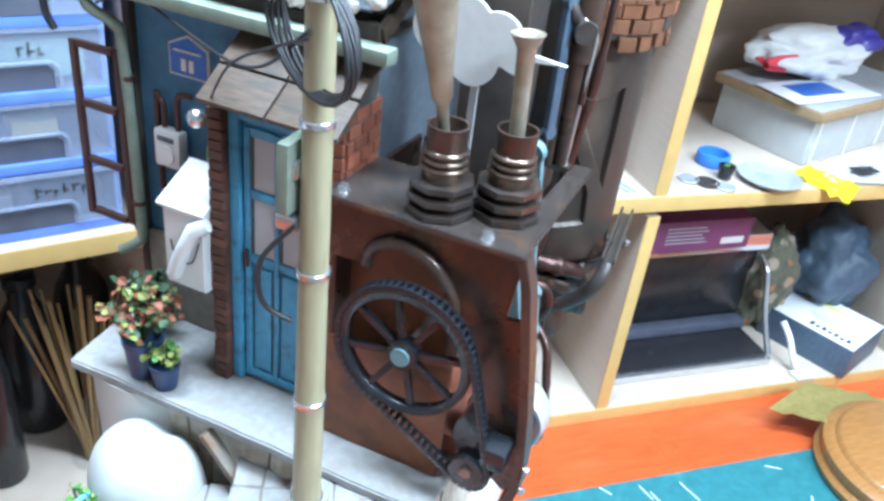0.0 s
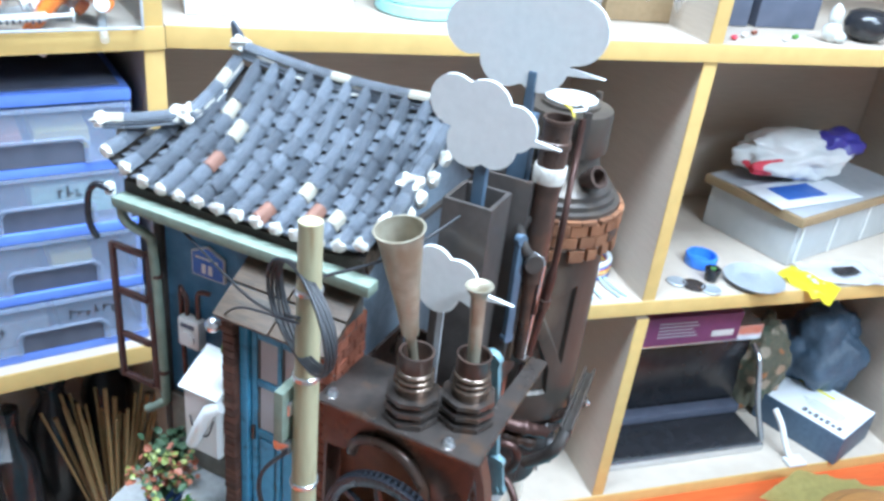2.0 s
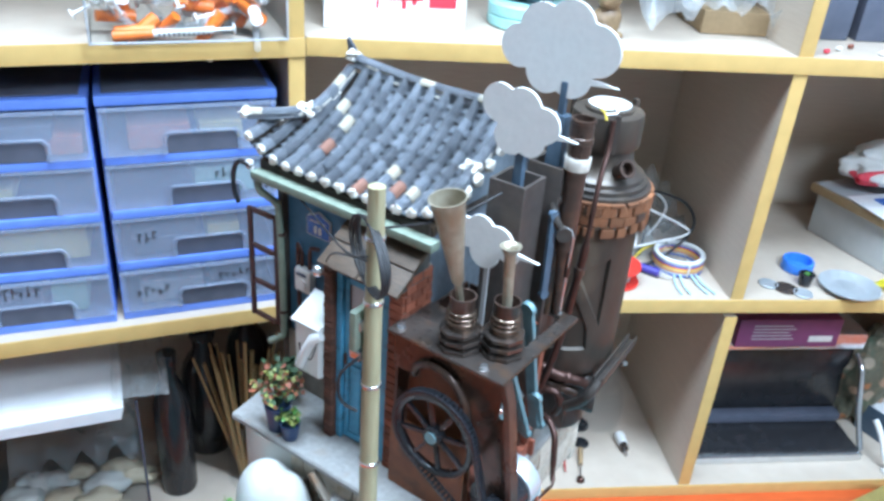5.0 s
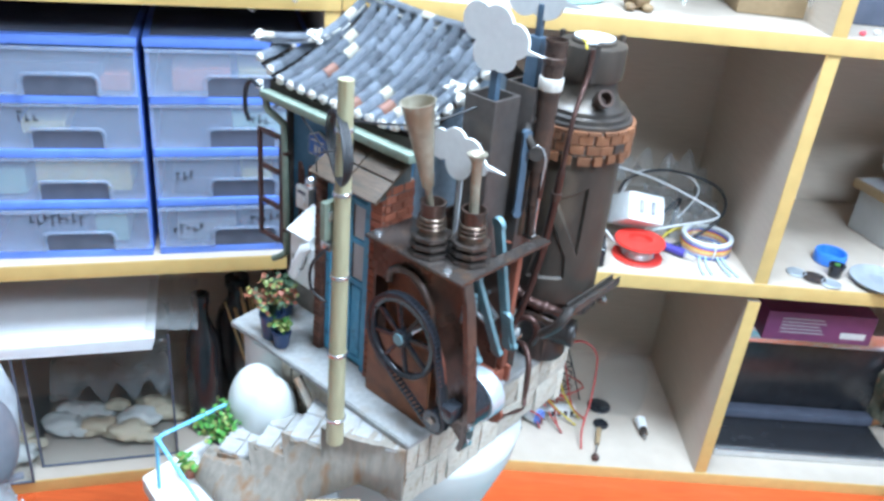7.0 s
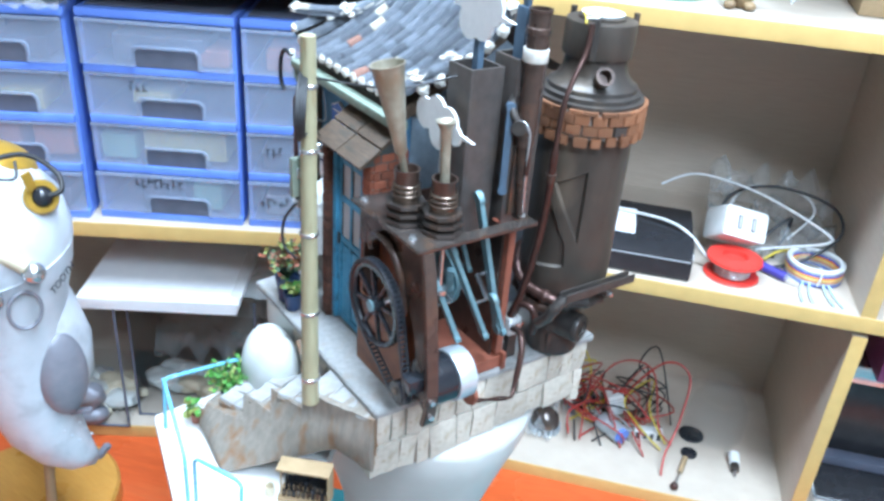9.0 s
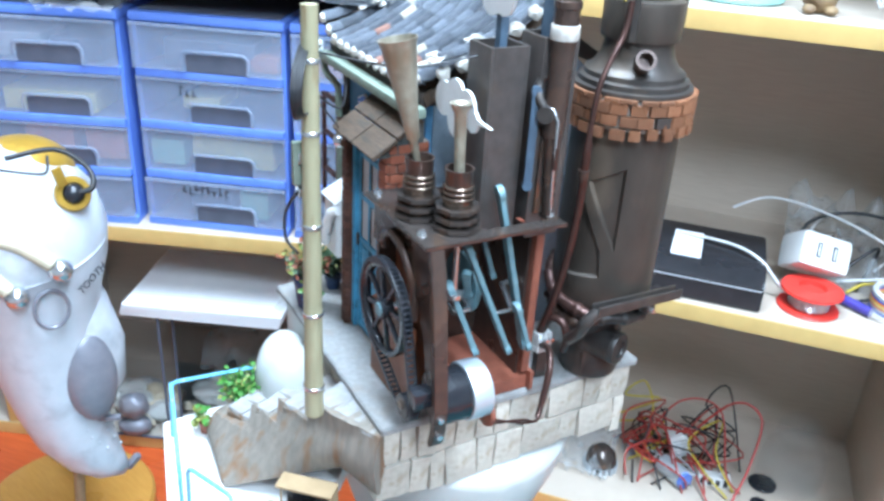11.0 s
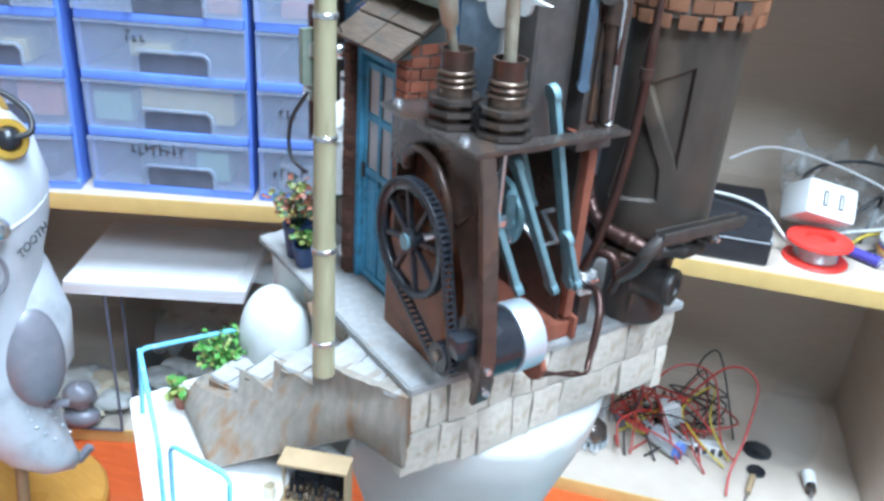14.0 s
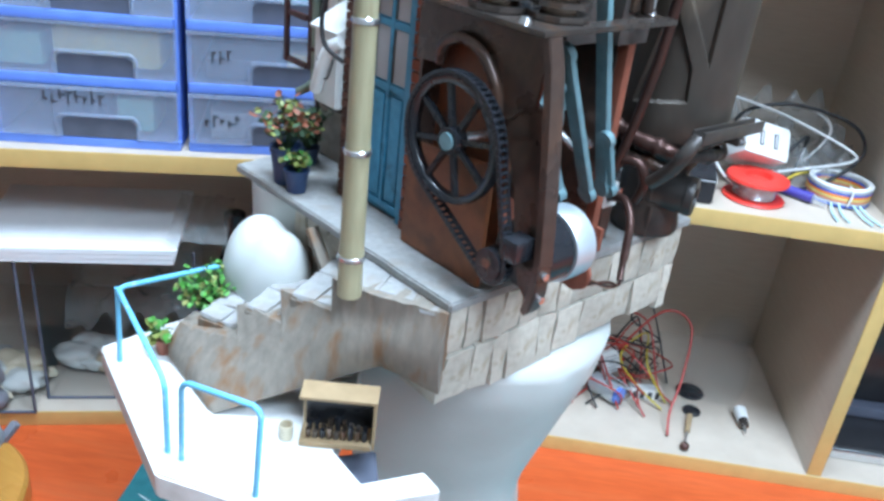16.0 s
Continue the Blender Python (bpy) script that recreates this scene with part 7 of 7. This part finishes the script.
for x, y, r, lean in ((0.356, 0.122, 0.0165, 12), (0.352, 0.083, 0.0105, 6)):
    d = thing("black_disc", RM @ pose(x, y, LOW + 0.0008, lean * 0, 0, 0), "flat black rubber disc on the lower shelf", "disc", "black discs")
    part("disc", lathe([(r * 0.95, 0), (r, 0.0006), (r, 0.002), (r * 0.95, 0.0026), (r * 0.3, 0.0024)], 30), BLACKPL, d)
pr = thing("mounted_point", RM, "small tool with a pale handle and round steel head", "tool")
part("handle", rod((0.346, 0.066, LOW + 0.007), (0.339, 0.038, LOW + 0.005), 0.0036, 0.003, n=12), CARD, pr)
part("shank", rod((0.339, 0.038, LOW + 0.005), (0.333, 0.016, LOW + 0.005), 0.0014, n=8), STEEL, pr)
part("head", blob(bmesh.new(), (0.332, 0.011, LOW + 0.0052), 0.0052, detail=3), COPPER, pr, smooth=True)
pl = thing("jack_plug", RM @ pose(0.408, 0.072, LOW + 0.0005, 0, 0, 5), "white and steel jack plug lying on the shelf", "plug")
part("body", rod((0.001, 0.018, 0.008), (0.0, 0.0, 0.007), 0.0075, 0.0065, n=16), WHITEPL, pl)
part("collar", rod((0.0, 0.0, 0.007), (-0.001, -0.009, 0.006), 0.0055, n=14), PLATE, pl)
part("pin", rod((-0.001, -0.009, 0.006), (-0.002, -0.019, 0.004), 0.0016, n=8), STEEL, pl)
zb = thing("plastic_bag", RM, "small clear bag of metal parts lying by the gear", "plastic bag")
part("film", sheet(((0.105, 0.05, LOW + 0.012), (0.175, 0.045, LOW + 0.01), (0.18, 0.12, LOW + 0.035), (0.11, 0.125, LOW + 0.04)), 14, 14, 0.022, seed=11.0), FILMBAG, zb, smooth=True)
part("seal", tube([(0.105, 0.05, LOW + 0.012), (0.14, 0.046, LOW + 0.014), (0.175, 0.045, LOW + 0.01)], 0.001, 6, smooth_steps=4), FILMBAG, zb, smooth=True)
for x, y, a, w in ((0.205, 0.125, 20, 0.03), (0.225, 0.15, -35, 0.036), (0.235, 0.11, 60, 0.022)):
    pcb = thing("circuit_board", RM @ pose(x, y, LOW + 0.003, 14, 0, a), "small grey circuit board under the tangled wires", "circuit board", "circuit boards")
    part("board", box(-w / 2, w / 2, -0.011, 0.011, 0, 0.0016), GREYPAINT, pcb)
    part("chip", box(-0.006, 0.005, -0.004, 0.004, 0.0018, 0.0042, 0.0004), BLACKPL, pcb)
    part("header", box(-w / 2 + 0.003, w / 2 - 0.003, 0.0065, 0.0095, 0.0018, 0.0085, 0.0004), WHITEPL, pcb)
gj = thing("glass_jar", RM @ pose(0.384, 0.138, LOW + 0.0005), "empty clear round-topped glass jar on the lower shelf", "jar")
part("glass", lathe([(0.036, 0), (0.039, 0.004), (0.04, 0.03), (0.037, 0.05), (0.029, 0.06), (0.0285, 0.062), (0.0275, 0.06), (0.0355, 0.049), (0.038, 0.03), (0.037, 0.006)], 40), JARGLASS, gj, smooth=True)
part("dome", lathe([(0.026, 0.0622), (0.0285, 0.068), (0.028, 0.08), (0.0225, 0.092), (0.012, 0.0995), (0.003, 0.101)], 36), JARGLASS, gj, "clear domed stopper", smooth=True)

# ---------------------------------------------------------------- long shelf, upper board
rbx = thing("printed_carton", RM @ pose(-0.0005, 0.036, TOP + 0.0005, 0, 0, 2), "white carton with red printed shapes on the upper shelf", "carton")
part("body", box(0.001, 0.136, 0, 0.1, 0, 0.075, 0.001), PAPERW, rbx)
part("red_panel", box(0.1, 0.126, -0.0006, -0.0001, 0.022, 0.06), PRINTRED, rbx)
for x0, x1, z0, z1 in ((0.058, 0.094, 0.046, 0.05), (0.062, 0.09, 0.037, 0.041), (0.058, 0.094, 0.028, 0.032), (0.074, 0.078, 0.02, 0.054), (0.05, 0.052, 0.02, 0.05), (0.084, 0.088, 0.024, 0.036)):
    part("red_bar", box(x0, x1, -0.0006, -0.0001, z0, z1), PRINTRED, rbx)
part("grey_print", box(0.018, 0.032, -0.0006, -0.0001, 0.03, 0.04), BONE, rbx)
lid = thing("mint_jar_lid", RM @ pose(0.208, 0.085, TOP + 0.0005), "stepped mint-green plastic jar lid", "lid")
part("lid", lathe([(0.041, 0), (0.043, 0.002), (0.043, 0.01), (0.0415, 0.0115), (0.043, 0.013), (0.043, 0.022), (0.0405, 0.0245), (0.03, 0.025)], 48), MINT, lid, smooth=False)
rk = thing("grey_rock_piece", RM @ pose(0.208, 0.085, TOP + 0.0262), "craggy blue-grey rock piece on the mint lid", "rock")
bm = bmesh.new()
for k in range(7):
    blob(bm, (0.02 * math.cos(k * 0.9), 0.016 * math.sin(k * 0.9), 0.011), 0.013, (1, 1, 0.8), 2, 0.7)
part("rock", bm, SLIDEBLUE, rk)
fg = thing("dog_figurine", RM @ pose(0.278, 0.05, TOP + 0.0005), "small seated brown and tan figurine", "figurine")
bm = bmesh.new()
blob(bm, (0, 0, 0.016), 0.016, (1, 0.9, 1), 3, 0.2)
blob(bm, (0, -0.004, 0.038), 0.012, (1, 0.95, 1), 3, 0.15)
blob(bm, (-0.009, -0.012, 0.004), 0.006, (1, 1.3, 0.7), 2)
blob(bm, (0.009, -0.012, 0.004), 0.006, (1, 1.3, 0.7), 2)
part("figure", bm, FIGURE, fg, smooth=True)
wb = thing("wooden_tray", RM @ pose(0.392, 0.08, TOP + 0.0005, 0, 0, -4), "small wooden tray under clear plastic film", "tray")
part("body", box(0, 0.078, 0, 0.1, 0, 0.024, 0.002), CARD, wb)
fb2 = thing("plastic_bag", RM, "large crumpled clear plastic bag on the upper shelf", "plastic bag")
part("film", sheet(((0.31, 0.03, TOP + 0.03), (0.46, 0.05, TOP + 0.035), (0.46, 0.2, TOP + 0.1), (0.3, 0.2, TOP + 0.1)), 20, 14, 0.04, seed=9.0), FILMBAG, fb2, smooth=True)
for x0, x1 in ((0.49, 0.555), (0.565, 0.64)):
    bb2 = thing("grey_box", RM @ pose(x0, 0.075, TOP + 0.0005), "dark blue-grey plastic box on the upper shelf", "box", "grey boxes")
    part("body", box(0, x1 - x0, 0, 0.12, 0, 0.05, 0.002), DARKIN, bb2)
    part("lid", box(-0.002, x1 - x0 + 0.002, -0.002, 0.122, 0.0502, 0.056, 0.001), GREYPL, bb2)
wf = thing("white_figurine", RM @ pose(0.617, 0.025, TOP + 0.0005), "small white figurine standing on the upper shelf", "figurine")
bm = bmesh.new()
blob(bm, (0, 0, 0.01), 0.011, (0.8, 0.8, 0.9), 3, 0.2)
blob(bm, (0, 0, 0.026), 0.008, (0.8, 0.8, 1.4), 3, 0.2)
blob(bm, (0.006, -0.004, 0.006), 0.007, (1.2, 1, 0.8), 2, 0.3)
part("figure", bm, TOOTH, wf, smooth=True)
bf = thing("black_pot", RM @ pose(0.668, 0.035, TOP + 0.0005), "round black pot on the upper shelf", "pot")
part("pot", lathe([(0.012, 0), (0.02, 0.006), (0.023, 0.016), (0.02, 0.027), (0.012, 0.031)], 28), TRAYBLACK, bf, smooth=True)
random.seed(12)
for k in range(5):
    bd = thing("bead", RM @ pose(0.5 + 0.02 * k, 0.018 + 0.012 * (k % 3), TOP + 0.003), "tiny coloured bead on the upper shelf", "bead", "beads")
    part("bead", blob(bmesh.new(), (0, 0, 0), 0.0027, (1.3, 1, 0.9), 2, 0.3), (PRINTRED, WHITEPL, TERRA, WHITEPL, LEAF)[k], bd, smooth=True)

# ---------------------------------------------------------------- silver sculpture
sc = thing("silver_sculpture", Matrix.Translation((-0.017, -0.0145, 0)) @ pose(-0.392, 0.222, 0, 0, 0, 18) @ pose(0.392, -0.222, 0), "pale silver riveted tooth-shaped sculpture with a yellow port", "sculpture")
SKIN = [(1.2185, 0.004, -0.392, 0.222), (1.214, 0.024, -0.392, 0.222), (1.2, 0.044, -0.392, 0.222), (1.175, 0.062, -0.392, 0.222), (1.145, 0.068, -0.392, 0.222), (1.115, 0.064, -0.391, 0.222), (1.085, 0.055, -0.389, 0.221),
        (1.05, 0.048, -0.386, 0.22), (1.01, 0.043, -0.384, 0.22), (0.975, 0.038, -0.381, 0.222), (0.943, 0.034, -0.376, 0.226), (0.914, 0.027, -0.366, 0.234), (0.895, 0.018, -0.356, 0.243), (0.884, 0.007, -0.346, 0.252)]
part("body", tube([(x, y, z) for z, r, x, y in SKIN], [r for z, r, x, y in SKIN], 32), SILVERPAINT, sc, smooth=True)
part("hip", tube([(-0.389, 0.226, 1.09), (-0.377, 0.236, 1.055), (-0.367, 0.244, 1.02), (-0.361, 0.247, 0.985), (-0.358, 0.248, 0.965)], [0.044, 0.042, 0.037, 0.027, 0.01], 24), SILVERPAINT, sc, smooth=True)
out = Vector((0.86, -0.36, 0.36)).normalized()
face = out.to_track_quat("Z", "Y").to_matrix().to_4x4()
bm = bmesh.new()
blob(bm, (0, 0, 0), 1, (0.022, 0.043, 0.012), 4)
part("grey_panel", bm, GREYPAINT, sc, "mid-grey oval panel", smooth=True, m=Matrix.Translation((-0.338, 0.222, 1.012)) @ Vector((0.9, -0.44, 0.05)).to_track_quat("Z", "Y").to_matrix().to_4x4())
pm = Matrix.Translation((-0.331, 0.226, 1.187)) @ face
part("port_ring", lathe([(0.0085, -0.004), (0.0135, -0.003), (0.0142, 0.001), (0.0128, 0.0035), (0.009, 0.0035), (0.0075, 0.0)], 28, m=pm), GOLD, sc, "yellow port ring")
part("port_glass", blob(bmesh.new(), tuple(pm @ Vector((0, 0, 0.001))), 0.0085, (1, 1, 1), 3), BLACKPL, sc, smooth=True)
part("port_cover", box(-0.004, 0.004, 0.01, 0.026, 0.001, 0.003, 0.001, m=pm @ pose(-0.006, 0, 0.002, 25, 0, 15)), GOLD, sc)
part("helmet", blob(bmesh.new(), (-0.392, 0.232, 1.19), 0.042, (1, 1, 0.72), 4), GOLD, sc, smooth=True)
part("hose", tube([tuple(pm @ Vector((0, 0, 0.006))), tuple(pm @ Vector((0.012, 0.002, 0.012))), tuple(pm @ Vector((0.014, 0.018, 0.006))), tuple(pm @ Vector((-0.004, 0.036, 0.0))), tuple(pm @ Vector((-0.04, 0.036, 0.0)))], 0.0022, 8, smooth_steps=6), BLACKWIRE, sc, "black rubber hose", smooth=True)
part("hose", tube([tuple(pm @ Vector((-0.012, 0.032, 0.004))), tuple(pm @ Vector((-0.018, 0.02, 0.01))), tuple(pm @ Vector((-0.03, 0.022, 0.008))), tuple(pm @ Vector((-0.05, 0.03, 0.0)))], 0.0011, 8, smooth_steps=6), BLACKWIRE, sc, smooth=True)
for p, q in (((-0.365, 0.165, 1.165), (-0.328, 0.193, 1.14)), ((-0.375, 0.15, 1.15), (-0.35, 0.168, 1.122))):
    part("arm", tube([p, (Vector(p) + Vector(q)) / 2 + Vector((0, 0, 0.006)), q], 0.0062, 12, smooth_steps=4), BONE, sc, "cream arm", smooth=True)
    part("fist", blob(bmesh.new(), (q[0] + 0.004, q[1] + 0.004, q[2] - 0.006), 0.0092, detail=3), STEEL, sc, "round steel fist", smooth=True)
lm = Matrix.Translation((-0.333, 0.19, 1.1)) @ Vector((0.86, -0.5, 0.05)).to_track_quat("Z", "Y").to_matrix().to_4x4()
part("painted_ring", tube([tuple(lm @ Vector((0.0128 * math.cos(math.tau * k / 28), 0.0165 * math.sin(math.tau * k / 28), 0.0004))) for k in range(28)], 0.0016, 8, closed=True), GREYPAINT, sc, "painted grey ring mark")
tm = Matrix.Translation((-0.3253, 0.2263, 1.113)) @ Vector((0.997, 0.068, 0.1)).to_track_quat("Z", "Y").to_matrix().to_4x4() @ pose(0, 0, 0.0012, 0, 0, 18)
label_text("TOOTH", 0.0095, INK, sc, tm)
part("seam", tube([(-0.391 + 0.0655 * math.cos(a), 0.222 + 0.0655 * math.sin(a), 1.13 + 0.012 * math.sin(a)) for a in [2 * math.pi * k / 40 for k in range(40)]], 0.0009, 6, closed=True), SILVERPAINT, sc)
random.seed(15)
for k in range(46):
    f = k / 46
    z = 1.06 - 0.14 * f
    base = Vector((np.interp(z, [0.919, 0.949, 0.992, 1.06], [-0.356, -0.374, -0.381, -0.386]), np.interp(z, [0.919, 0.949, 0.992, 1.06], [0.242, 0.227, 0.221, 0.22]), z))
    r = np.interp(z, [0.919, 0.949, 0.992, 1.06], [0.021, 0.032, 0.038, 0.046])
    a = math.radians((-75, -20, 10)[k % 3])
    part("rivet", blob(bmesh.new(), (base.x + r * math.cos(a), base.y + r * math.sin(a), z), 0.0015, detail=1), SILVERPAINT, sc, smooth=True)
part("clamp", box(-0.006, 0.012, -0.003, 0.003, -0.003, 0.003, 0.001, m=pose(-0.342, 0.256, 0.888, 30, -50, 40)), GREYPAINT, sc, "grey hinged clamp")
part("clamp", box(-0.012, 0.012, -0.003, 0.003, -0.002, 0.002, 0.001, m=pose(-0.338, 0.232, 0.962, 0, 0, 30)), GREYPAINT, sc)
stand = thing("round_wood_stand", pose(-0.487, 0.235, 0), "yellow varnished round wooden stand under the sculpture", "stand")
part("disc", lathe([(0.084, 0.7505), (0.09, 0.754), (0.09, 0.776), (0.087, 0.78), (0.08, 0.7815)], 64), YELLOWWOOD, stand)
part("peg", rod((0.07, -0.02, 0.7816), (0.09, -0.015, 0.95), 0.005, n=14), CARD, stand)
st = thing("grey_pebble_figure", LM @ pose(-0.405, -0.035, LOW + 0.0), "smooth grey pebble shapes beside the tank", "ornament")
bm = bmesh.new()
blob(bm, (0, 0.04, 0.013), 0.019, (1.1, 0.8, 0.68), 3)
blob(bm, (0, 0.042, 0.04), 0.019, (0.95, 0.8, 0.95), 3, 0.2)
part("pebble", bm, GREYPAINT, st, smooth=True)
